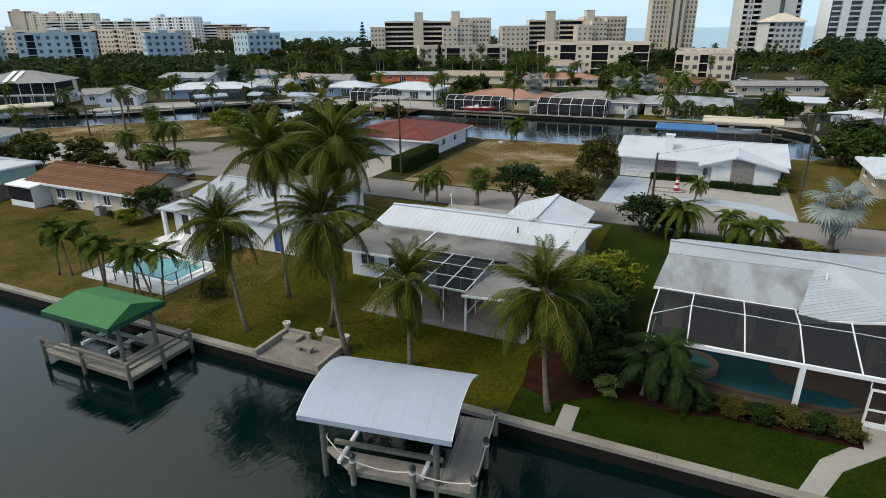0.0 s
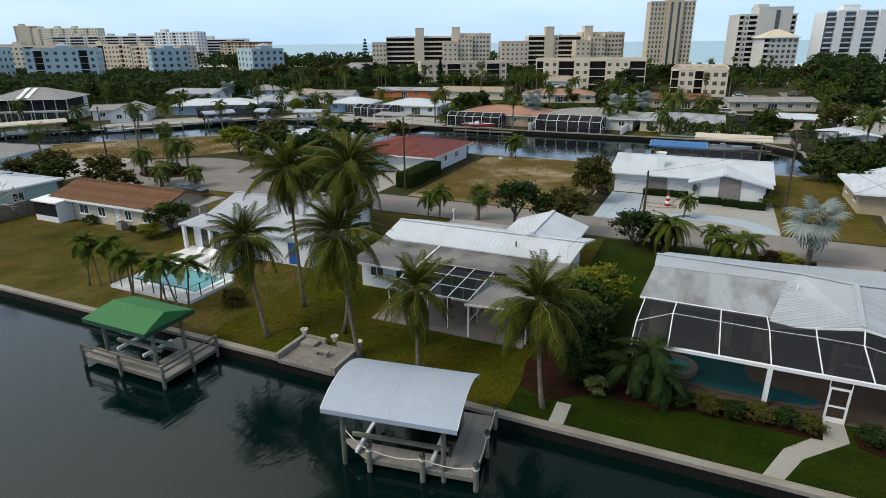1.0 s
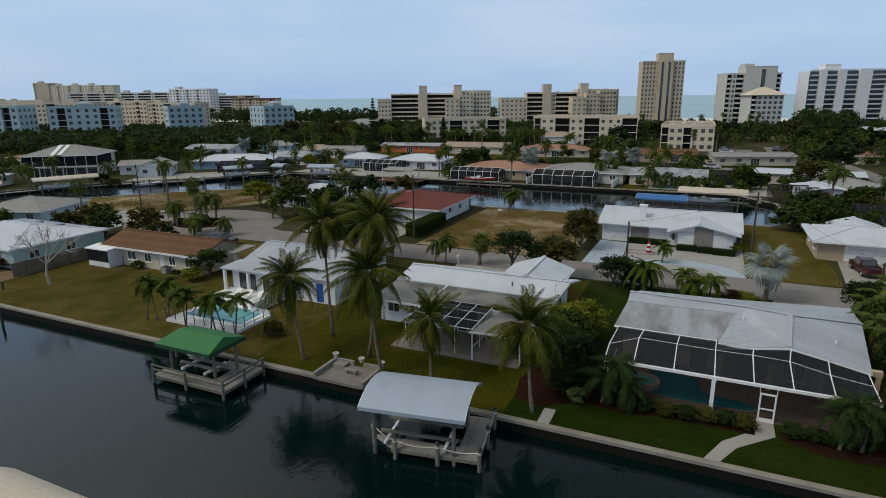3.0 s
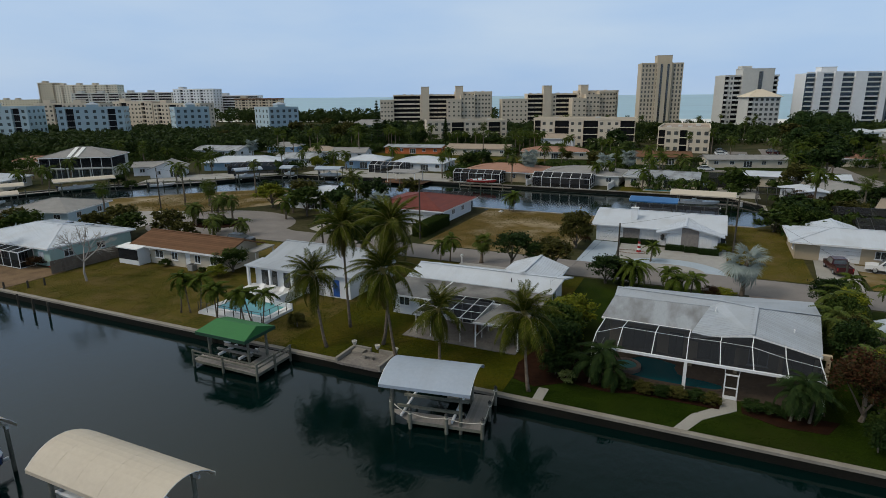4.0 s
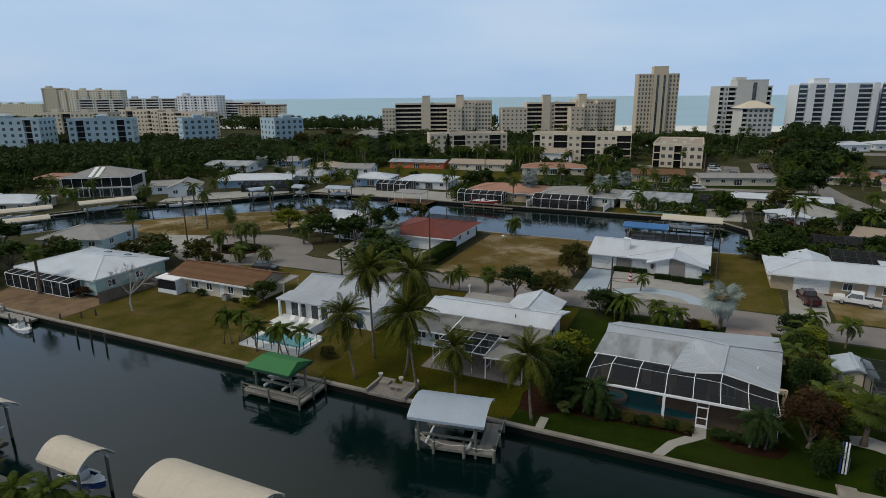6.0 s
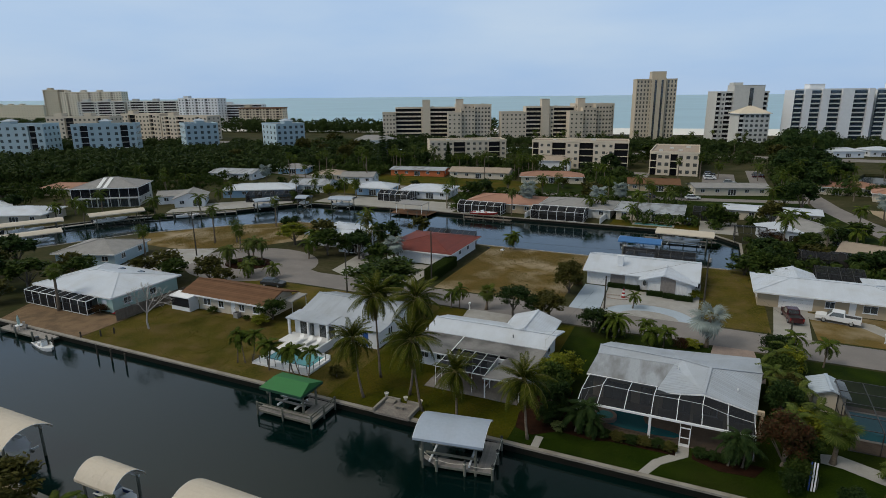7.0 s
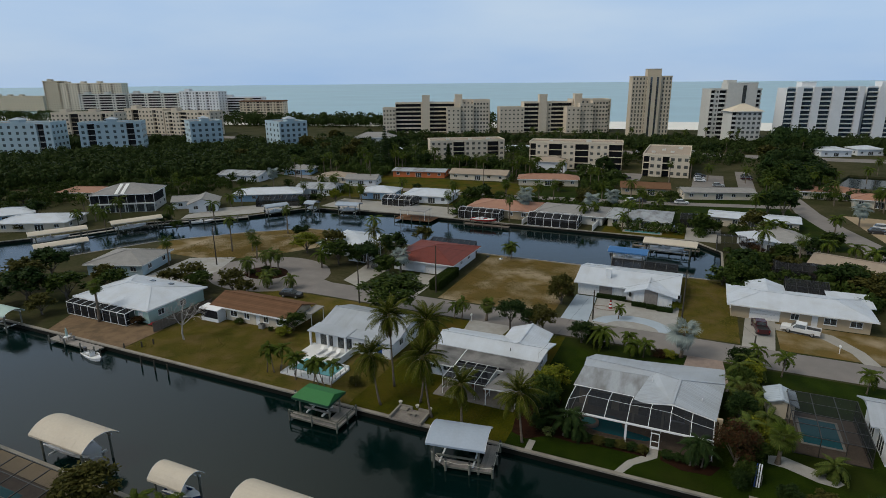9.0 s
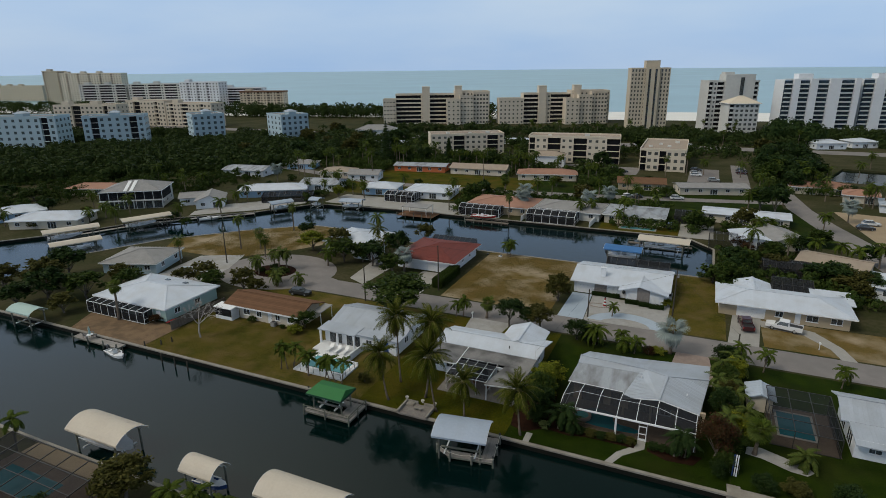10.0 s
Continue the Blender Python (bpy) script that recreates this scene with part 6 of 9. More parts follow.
simple_house("grey roofed house in the gardens", -120, 176, 15, 13, 9, "gable_x", STUCCO, ROOF_GREY)
simple_house("long low white building by the boulevard", -150, 296 - 14, 14, 50, 9, "gable_x", STUCCO, ROOF_WHITE, rise=0.6)
simple_house("long low white building by the boulevard", -85, 318, 14, 46, 10, "gable_x", STUCCO, ROOF_WHITE, rise=0.6)
simple_house("low cream building by the boulevard", -10, 318, 10, 30, 10, "gable_x", STUCCO_CREAM, ROOF_STAINED, rise=0.6)

# covered lifts and boats on the far canal
for cx, cy, yaw, w, d, mat, lab, hull in [
        (-117, 116.0, 60, 8, 4, CANVAS_GREY, "covered boat lift with a white arched roof", GEL), (-108.5, 124.5, 5, 4, 4.5, CANVAS_GREY, "small covered boat lift with a white roof", GEL),
        (-95.5, 127.0, 8, 8, 4.6, CANVAS_GREY, "covered boat lift with a white roof and a white boat", GEL), (-142.0, 83.5, 64, 14, 4.4, CANVAS_CREAM, "long cream covered boat lift", GEL),
        (-150.5, 65.5, 62, 14, 4.6, CANVAS_CREAM, "long tan covered boat lift with white boats", GEL), (-137.0, 57.5, 64, 12, 4.2, CANVAS_CREAM, "cream covered boat lift by the vacant lots", GEL),
        (5.2, 117.0, -3, 12.5, 5.0, CANVAS_CREAM, "long cream covered boat lift on the far canal", GEL), (-3.4, 105.5, -2, 9, 4.2, CANVAS_BLUE, "bright blue covered boat lift", GEL)]:
    boat_lift(lab, -w / 2, w / 2, -d / 2, d / 2, 2.7, 3.3, mat, yaw=yaw, origin=(cx, cy), seams=4)
    b = pose(cx, cy, 0.3, 0, 0, yaw) @ Vector((-w * 0.42, 0, 0))
    boat("white motor boat on a lift under a canvas roof", b.x, b.y, 0.3, yaw, min(w * 0.85, 8.5), hull, False)
boat("red and white sports boat on an open lift", -52.5, 128.6, 0.6, 0, 8.0, GEL_RED, False)
boat("white motor boat moored by a vacant lot", -35.0, 96.0, -1.1, -8, 7.5, GEL, False)
for x0, x1, y0, y1, lab in ((-77, -64.5, 124.5, 131.0, "red-brown wooden dock with a grey roof"), (-54, -40, 126.4, 128.0, "wooden dock beside a boat lift"), (-4, 12, 120.4, 121.8, "wooden dock by a covered lift")):
    d = thing("boat_dock", lab, "dock")
    part("deck", Geo().box(x0, x1, y0, y1, -0.15, 0.0), FENCE_WOOD if x0 != -77 else ROOF_BROWN, d)
    for k in range(int((x1 - x0) / 3) + 1):
        pile(d, x0 + k * 3, y0, 0.9, 0.13, False)
    part("rail", Geo().box(x0, x1, y0, y0 + 0.08, 0.8, 0.9), FENCE_WOOD if x0 != -77 else ROOF_BROWN, d)
P = thing("dock_shelter", "grey flat roofed shelter on a dock", "shelter")
part("roof", Geo().slab([(-75.5, 125.0, 2.8), (-66.5, 125.0, 2.8), (-66.5, 130.2, 3.1), (-75.5, 130.2, 3.1)], 0.15), ROOF_GREY, P)
for x in (-75.2, -66.8):
    for y in (125.2, 130.0):
        part("post", Geo().box(x - 0.07, x + 0.07, y - 0.07, y + 0.07, 0, 2.8), TRIM, P)
cage("dark pool cage behind the white metal roofed house", -5.5, 8.0, 92.2, 97.6, 2.3, 3.9, 6, 2, 0.09, ALU_DARK, SCREEN_DARK)
f = thing("picket_fence", "white fence sloping to the canal", "fence")
for k in range(14):
    part("picket", Geo().box(-16.6 + k * 0.06, -16.4 + k * 0.06, 131.5 + k * 1.2, 132.5 + k * 1.2, 0, 1.7), TRIM, f)
f = thing("picket_fence", "white fence sloping to the canal", "fence")
for k in range(9):
    part("picket", Geo().box(-37.4 + k * 0.05, -37.2 + k * 0.05, 131.5 + k * 1.2, 132.5 + k * 1.2, 0, 1.6), TRIM, f)


# ---------------------------------------------------------------- flats and towers
def flats(name, label, cx, cy, yaw, w, d, floors, wall_mat, bays, h=2.95, balcony=(), base=0.0, glass=GLASS, parapet=0.9, slab_mat=None, win=(1.5, 1.4), side_bays=3, fine=True, west=False):
    """A block of flats: walls, roof, windows set in by floor and bay; the bays named in balcony are open balconies with slabs and rails."""
    root = thing(name, label, "apartment building", m=pose(cx, cy, 0, 0, 0, yaw))
    H = base + floors * h
    x0, x1 = -w / 2, w / 2
    bw = w / bays
    slab_mat = slab_mat or wall_mat
    solid, start = [], 0
    for b in range(bays + 1):
        if b == bays or b in balcony:
            if b > start:
                solid.append((start, b))
            start = b + 1
    for a, b in solid:
        part("wall", Geo().box(x0 + a * bw, x0 + b * bw, 0, d, 0, H), wall_mat, root)
    pane = Geo().box(-win[0] / 2, win[0] / 2, -0.06, 0.03, 0, win[1]).mesh("window", glass)
    rail = Geo().box(-bw / 2 + 0.1, bw / 2 - 0.1, 0.0, 0.08, 0.0, 1.0).mesh("rail", slab_mat)
    slab = Geo().box(-bw / 2, bw / 2, -0.25, 1.9, -0.22, 0.0).mesh("balcony", slab_mat)
    for end, xa in ((0, x0), (bays - 1, x1 - 0.3)):
        if end in balcony:
            part("end_wall", Geo().box(xa - 0.02, xa + 0.32, 1.0, d + 0.02, 0, H), wall_mat, root)
    far_win, far_slab = Geo(), Geo()
    if not fine:
        for b in range(bays):
            xc = x0 + (b + 0.5) * bw
            if b in balcony:
                # bays without glass: recess shade is painted as a near-black back
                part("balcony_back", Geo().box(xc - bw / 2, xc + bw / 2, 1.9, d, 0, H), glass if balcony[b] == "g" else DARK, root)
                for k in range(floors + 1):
                    z = base + k * h
                    if balcony[b] == "g":
                        far_slab.box(xc - bw / 2, xc + bw / 2, 1.2, 1.9, z - 0.1, z + 0.12)
                    else:
                        far_slab.box(xc - bw / 2, xc + bw / 2, -0.25, 1.9, z - 0.22, z)
                    if k < floors and balcony[b] == "r":
                        far_slab.box(xc - bw / 2 + 0.1, xc + bw / 2 - 0.1, 0, 0.08, z, z + 1.0)
            else:
                for k in range(floors):
                    z = base + k * h + 0.95
                    far_win.box(xc - win[0] / 2, xc + win[0] / 2, -0.06, 0.03, z, z + win[1])
        for b in range(side_bays):
            for k in range(floors):
                z = base + k * h + 0.95
                yc = d * (b + 0.5) / side_bays
                far_win.box(x1 - 0.03, x1 + 0.06, yc - win[0] / 2, yc + win[0] / 2, z, z + win[1])
        if far_win.v:
            tagged(part("window_grid", far_win, glass, root), kind="stuff")
        if far_slab.v:
            tagged(part("balcony_grid", far_slab, slab_mat, root), kind="stuff")
    for b in range(bays if fine else 0):
        xc = x0 + (b + 0.5) * bw
        if b in balcony:
            # unglazed backs carry the balcony's shade in their near-black colour
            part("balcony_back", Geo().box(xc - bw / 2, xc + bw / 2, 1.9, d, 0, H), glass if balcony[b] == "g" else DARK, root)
            for k in range(floors + 1):
                ob = part("balcony", slab, slab_mat, root, m=Matrix.Translation((xc, 0, base + k * h)))
                if k < floors and balcony[b] == "r":
                    part("rail", rail, slab_mat, ob)
        else:
            for k in range(floors):
                part("window", pane, glass, root, m=Matrix.Translation((xc, 0, base + k * h + 0.95)))
    for side, xs in ((1, x1), (-1, x0))[:2 if west else 1] if fine else ():
        for b in range(side_bays):
            for k in range(floors):
                m = Matrix.Translation((xs, d * (b + 0.5) / side_bays, base + k * h + 0.95)) @ Matrix.Rotation(side * math.pi / 2, 4, "Z")
                part("window", pane, glass, root, m=m)
    part("roof", Geo().box(x0, x1, 0, d, H, H + 0.25), ROOF_TAN if wall_mat in (CONDO_TAN, CONDO_CREAM) else ROOF_GREY, root)
    g = Geo().box(x0 - 0.1, x1 + 0.1, -0.12, 0.2, H, H + parapet).box(x0 - 0.1, x1 + 0.1, d - 0.2, d + 0.1, H, H + parapet)
    g.box(x0 - 0.1, x0 + 0.2, 0.2, d - 0.2, H, H + parapet).box(x1 - 0.2, x1 + 0.1, 0.2, d - 0.2, H, H + parapet)
    part("parapet", g, wall_mat, root)
    return root


def stair_tower(root, x, y, w, d, z, mat, name="stair_tower"):
    g = Geo().box(x - w / 2, x + w / 2, y, y + d, 0, z).box(x - w / 2 - 0.15, x + w / 2 + 0.15, y - 0.15, y + d + 0.15, z, z + 0.3)
    return part(name, g, mat, root)


def rooftop_units(root, spots, z):
    for x, y, s in spots:
        part("rooftop_unit", Geo().box(x - s, x + s, y - s * 0.7, y + s * 0.7, z, z + s), CONDO_GREY, root)


def spot(p0, yaw, u, off=0.0):
    """A place u metres along a front that starts at p0 and off metres behind it."""
    c, n = math.cos(radians(yaw)), math.sin(radians(yaw))
    return p0[0] + u * c - off * n, p0[1] + u * n + off * c


def block(label, p0, yaw, u0, u1, off, depth, floors, top, mat, bays, balcony=(), name="apartment_block", fine=False, **kw):
    """Flats between two distances along a front line."""
    x, y = spot(p0, yaw, (u0 + u1) / 2, off)
    return flats(name, label, x, y, yaw, u1 - u0, depth, floors, mat, bays, h=top / floors, balcony=balcony, fine=fine, **kw)


# two stepped cream blocks on the beach, with front wings
for p0, s1 in (((-238, 399), 0.0), ((-147, 432), 2.5)):
    Y = 26
    block("low cream end wing of a beach block with small windows", p0, Y, 0, 10.5 + s1 * 4, 0, 16, 6, 19.8, CONDO_CREAM, 4 + int(s1), {}, win=(1.3, 1.2))
    b = block("long cream block of flats with open balconies and a stair tower", p0, Y, 10.5 + s1 * 4, 60, 2, 16, 7, 23.6, CONDO_CREAM, 14, {k: "r" for k in range(0, 14) if k not in (6, 7)})
    w = 49.5 - s1 * 4
    stair_tower(b, (36.0 - (10.5 + s1 * 4)) - w / 2, -1.5, 6.4, 8, 30.2, CONDO_CREAM)
    rooftop_units(b, [(-16, 8, 1.2), (-10, 7, 1.0), (6, 9, 1.3), (12, 8, 1.0)], 23.8)
    b = block("upper cream block behind the front wings", p0, Y, 60, 89.5 + s1, 1, 17, 8, 25.6, CONDO_CREAM, 9, {}, win=(1.4, 1.3), side_bays=4)
    stair_tower(b, -11.5, -2.0, 6.0, 8, 30.6, CONDO_CREAM)
    rooftop_units(b, [(2, 8, 1.0), (8, 9, 1.2)], 25.8)
    block("cream front wing with small square windows", p0, Y, 53, 64, -11, 12, 6, 20.0, CONDO_CREAM, 3, {}, win=(1.3, 1.2))
    block("cream front wing stepping up to the main block", p0, Y, 64, 75, -8.5, 12, 7, 22.6, CONDO_CREAM, 4, {}, win=(1.3, 1.2))
    block("cream front wing with rows of dark windows", p0, Y, 75, 88, -6, 13, 8, 24.8, CONDO_CREAM, 5, {}, win=(1.5, 1.4), side_bays=4)

# tan tower
t = block("tall tan tower with narrow dark window strips", (-43, 423), 16, 0, 27.5, 0, 15, 15, 43.0, CONDO_TAN, 12, {5: "g", 7: "g"}, "apartment_tower", win=(1.0, 1.7), side_bays=4)
part("tower_front", Geo().box(-3.6, 6.0, -1.6, 0, 0, 44.4), CONDO_TAN, t)
part("dark_strip", Geo().box(-1.6, -0.2, -1.72, -1.6, 1, 43).box(2.8, 4.2, -1.72, -1.6, 1, 43), GLASS, t)
stair_tower(t, 1.4, 1.2, 9.8, 9, 48.6, CONDO_TAN, "tower_crown")
rooftop_units(t, [(-11, 6, 0.8), (11, 6, 0.8)], 43.2)
# grey tower with a pavilion front
t = block("grey tower with balconies and a gabled lower front", (10, 425), 20, 0, 34, 0, 18, 11, 34.0, CONDO_GREY, 12, {0: "r", 2: "r", 3: "r", 10: "r", 11: "r"}, "apartment_tower", win=(1.2, 1.5), side_bays=4)
stair_tower(t, 3.4, -1.0, 20, 12, 38.6, CONDO_GREY, "upper_block")
part("lift_house", Geo().box(-6.4, 0.0, 2, 9, 38.9, 40.6), CONDO_GREY, t)
part("arched_window", Geo().box(3.6, 6.0, -1.3, -1.1, 25, 37.0).lathe([(1.2, 0), (1.2, 0.2)], 16), GLASS, t)
t2 = block("grey lower front block with a hipped roof", (21, 397), 20, 3.4, 22.0, 0, 16, 7, 20.6, CONDO_GREY, 6, {0: "r"}, win=(1.7, 1.5), fine=False, side_bays=4)
roof(t2, -10.4, 10.4, -1, 17, 21.0, 4.6, "hip", CONDO_CREAM)
# pair of white towers with dark glass balcony strips
for p0, cols in (((57, 430), ((0, 5), (5.2, 4), (9.4, 6.2), (15.6, 4.6), (20.2, 7.2), (27.4, 7.0), (34.4, 8.4), (42.8, 3.4))), ((104.5, 443), ((0, 6.2), (6.2, 6.4), (12.6, 6.2), (18.8, 6.4), (25.2, 6.2)))):
    w = cols[-1][0] + cols[-1][1]
    x, y = spot(p0, 14, w / 2)
    t = thing("apartment_tower", "white tower with dark glass balcony strips", "apartment building", m=pose(x, y, 0, 0, 0, 14))
    part("core", Geo().box(-w / 2, w / 2, 2.0, 20, 0, 35.2), CONDO_WHITE, t)
    rails = Geo()
    for k, (u, ww) in enumerate(cols):
        a, e = u - w / 2, u + ww - w / 2
        if k % 2 == 0:
            part("glass_strip", Geo().box(a, e, 1.4, 1.99, 0, 34.8), GLASS_BLUE, t)
            for f in range(12):
                rails.box(a, e, 0.1, 1.4, f * 2.92 - 0.12, f * 2.92 + 0.08).box(a + 0.05, e - 0.05, 0.1, 0.16, f * 2.92 + 0.08, f * 2.92 + 0.75)
        else:
            part("white_pier", Geo().box(a, e, -0.6, 2.0, 0, 36.0), CONDO_WHITE, t)
    tagged(part("balcony_grid", rails, CONDO_GREY, t), kind="stuff")
    part("parapet", Geo().box(-w / 2, w / 2, 1.6, 2.0, 35.2, 36.0), CONDO_WHITE, t)
    stair_tower(t, -w / 2 + 14, 5, 9, 9, 38.8, CONDO_WHITE, "lift_house")
# low flats behind the houses
b = block("cream three-storey flats with dark screened balconies", (-122.7, 248), 31, 0, 40, 0, 15, 4, 10.6, CONDO_CREAM, 13, {4: "d", 5: "d", 10: "d", 11: "d"}, "low_flats", True, win=(1.4, 1.2))
rooftop_units(b, [(-10, 6, 0.9), (2, 5, 0.8), (12, 6, 1.0)], 10.8)
b = block("cream four-storey flats with dark screened balconies and a parking floor", (-69, 247), 8, 0.5, 44.5, 0, 14, 4, 12.2, CONDO_CREAM, 14, {0: "d", 3: "d", 4: "d", 7: "d", 8: "d", 12: "d", 13: "d"}, "low_flats", True, win=(1.3, 1.2))
rooftop_units(b, [(6, 6, 1.2), (-12, 5, 0.8)], 12.4)
b = block("cream three-storey flats with dark corner balconies", (-14.5, 240), 1, 0, 19.5, 0, 40, 3, 9.2, CONDO_CREAM, 7, {0: "d", 3: "d"}, "low_flats", True, side_bays=8)
rooftop_units(b, [(-6, 10, 0.8), (-2, 20, 0.8), (2, 12, 0.8), (5, 28, 1.0)], 9.4)
simple_house("cream annex with a tan shingle roof", -57, 240, 8, 17, 9, "hip", STUCCO, ROOF_TAN, eave=5.0, rise=1.8)
# pale blue blocks in the mangroves
for p0, yaw, ww, dd, top in (((-400, 180), 27, 46, 17, 18.4), ((-350, 212), 41, 36, 16, 17.6), ((-296, 250), 56, 20, 22, 17.0), ((-240, 270), 62, 19, 24, 16.6)):
    n = max(5, int(ww / 4.2))
    b = block("pale blue five-storey flats above mangroves", p0, yaw, 0, ww, 0, dd, 5, top, STUCCO_BLUE, n, {1: "d", n - 2: "d"} if ww > 30 else {}, fine=True,
              slab_mat=CONDO_WHITE, win=(1.7, 1.7), side_bays=4, west=ww < 30)
    part("stair_gable", Geo().box(-2.5, 2.5, 3, 10, top, top + 2.4), STUCCO_BLUE, b)
    roof(b, -3.2, 3.2, 2.4, 10.6, top + 2.5, 1.2, "hip", ROOF_BLUEGREY)
    rooftop_units(b, [(-ww / 2 + 4, 6, 0.9), (ww / 2 - 4, 8, 0.9)], top + 0.2)
# farther blocks along the beach
for lab, p0, yaw, u0, u1, fl, top, mt, nb, bal in (
        ("tall cream beach block with balconies", (-836, 531), 20, -5, 86, 14, 42.0, CONDO_CREAM, 22, {k: "r" for k in range(2, 22, 4)}),
        ("tall peach beach block with corner balconies", (-836, 531), 20, -31, -5, 15, 45.4, CONDO_TAN, 7, {0: "r", 6: "r"}),
        ("long grey beach block with rows of balconies", (-674, 445), 25, -6, 49, 10, 29.4, CONDO_GREY, 14, {k: "r" for k in range(1, 14) if k % 5}),
        ("long grey beach block with rows of balconies", (-674, 448), 25, 50, 112, 10, 29.6, CONDO_GREY, 16, {k: "r" for k in range(1, 16) if k % 5}),
        ("white beach block with roof towers", (-508, 466), 10, -28, 22, 11, 32.2, CONDO_WHITE, 12, {2: "r", 5: "r", 8: "r"}),
        ("long white beach block with continuous balconies", (-485, 493), 20, -40, 31, 9, 25.2, CONDO_WHITE, 18, {k: "r" for k in range(0, 18)}),
        ("tan block with a dark mansard roof", (-463, 480), 20, -3, 46, 8, 21.6, CONDO_TAN, 13, {2: "r", 5: "r", 8: "r", 11: "r"}),
        ("pinkish block far along the beach", (-1082, 571), 10, -72, 104, 8, 23.0, CONDO_TAN, 30, {}),
        ("cream mid-rise flats behind mangroves", (-461, 267), 20, 0, 52, 6, 19.6, CONDO_CREAM, 14, {4: "d", 5: "d", 11: "d"}),
        ("cream mid-rise flats with a stair tower", (-450, 325), 5, -2, 40, 6, 20.2, CONDO_CREAM, 11, {2: "d", 3: "d", 8: "r"}),
        ("cream mid-rise flats with white piers", (-450, 325), 5, 41, 88, 6, 18.6, CONDO_CREAM, 12, {1: "r", 4: "r", 5: "r", 9: "r"})):
    b = block(lab, p0, yaw, u0, u1, 0, 16, fl, top, mt, nb, bal, win=(1.6, 1.4), side_bays=3)
    ww = u1 - u0
    for k in range(max(1, int(ww / 26))):
        stair_tower(b, -ww / 2 + min(9, ww / 2) + k * 24, 2, 6, 6, top + 3.0, mt)
    if "mansard" in lab:
        part("mansard_roof", Geo().box(-ww / 2 - 0.4, ww / 2 + 0.4, -0.5, 16.4, top - 0.4, top + 1.1), ROOF_BROWN, b)


# ---------------------------------------------------------------- plants
RNG = np.random.default_rng(7)


def frond_mesh(name, length, droop, width, n, mat, leaf=0.05, lift=0.5, fold=0.5, seed=1, rib=None):
    """A feather frond along +x: a tapering rib and two rows of hanging leaflets."""
    rng = np.random.default_rng(seed)
    g = Geo()
    pts = []
    for k in range(11):
        s = k / 10
        pts.append(Vector((length * s * (1 - 0.12 * s * droop), 0.08 * length * math.sin(s * 2) * rng.uniform(-0.3, 0.3), length * (lift * s - (lift + droop * 0.62) * s * s))))
    g.tube(pts, [0.035 * (1.05 - k / 10.5) for k in range(11)], 4, False)
    ribs = len(g.f)

    def at(s):
        q = s * 10
        i = min(9, int(q))
        return pts[i].lerp(pts[i + 1], q - i)
    for side in (-1, 1):
        for k in range(n):
            s = 0.14 + 0.86 * (k + rng.uniform(0, 0.5)) / n
            if s > 1:
                continue
            p, d = at(s), (at(min(1, s + 0.05)) - at(s - 0.05)).normalized()
            ll = width * (0.35 + 0.9 * math.sin(math.pi * min(1, s * 0.86 + 0.12))) * rng.uniform(0.8, 1.1)
            out = Vector((0, side, 0))
            tip = p + d * ll * 0.55 + out * ll * 0.72 + Vector((0, 0, -ll * (fold + rng.uniform(-0.2, 0.25))))
            mid = p + d * ll * 0.30 + out * ll * 0.45 + Vector((0, 0, -ll * fold * 0.22))
            w = d * leaf
            g.add([p - w * 0.5, p + w * 0.5, mid + w * 0.9, tip, mid - w * 0.9], [(0, 1, 2, 4), (4, 2, 3)])
    me = g.mesh(name, mat)
    if rib:
        me.materials.append(rib)
        for k in range(ribs):
            me.polygons[k].material_index = 1
    return me


def fan_mesh(name, r, mat, n=22, seed=2):
    """A fan leaf on its stalk along +x."""
    rng = np.random.default_rng(seed)
    g = Geo()
    stalk = r * 0.85
    g.tube([(0, 0, 0), (stalk * 0.5, 0, 0.10 * r), (stalk, 0, 0.08 * r)], [0.03, 0.025, 0.02], 4, False)
    c = Vector((stalk, 0, 0.08 * r))
    for k in range(n):
        a = radians(-125 + 250 * k / (n - 1))
        d = Vector((math.cos(a), math.sin(a), -0.10 + rng.uniform(-0.1, 0.06)))
        s = Vector((-math.sin(a), math.cos(a), 0)) * 0.055 * r
        ll = r * rng.uniform(0.85, 1.05)
        mid, tip = c + d * ll * 0.6, c + d * ll + Vector((0, 0, -0.18 * r))
        g.add([c, mid - s, tip, mid + s], [(0, 1, 2, 3)])
    return g.mesh(name, mat)


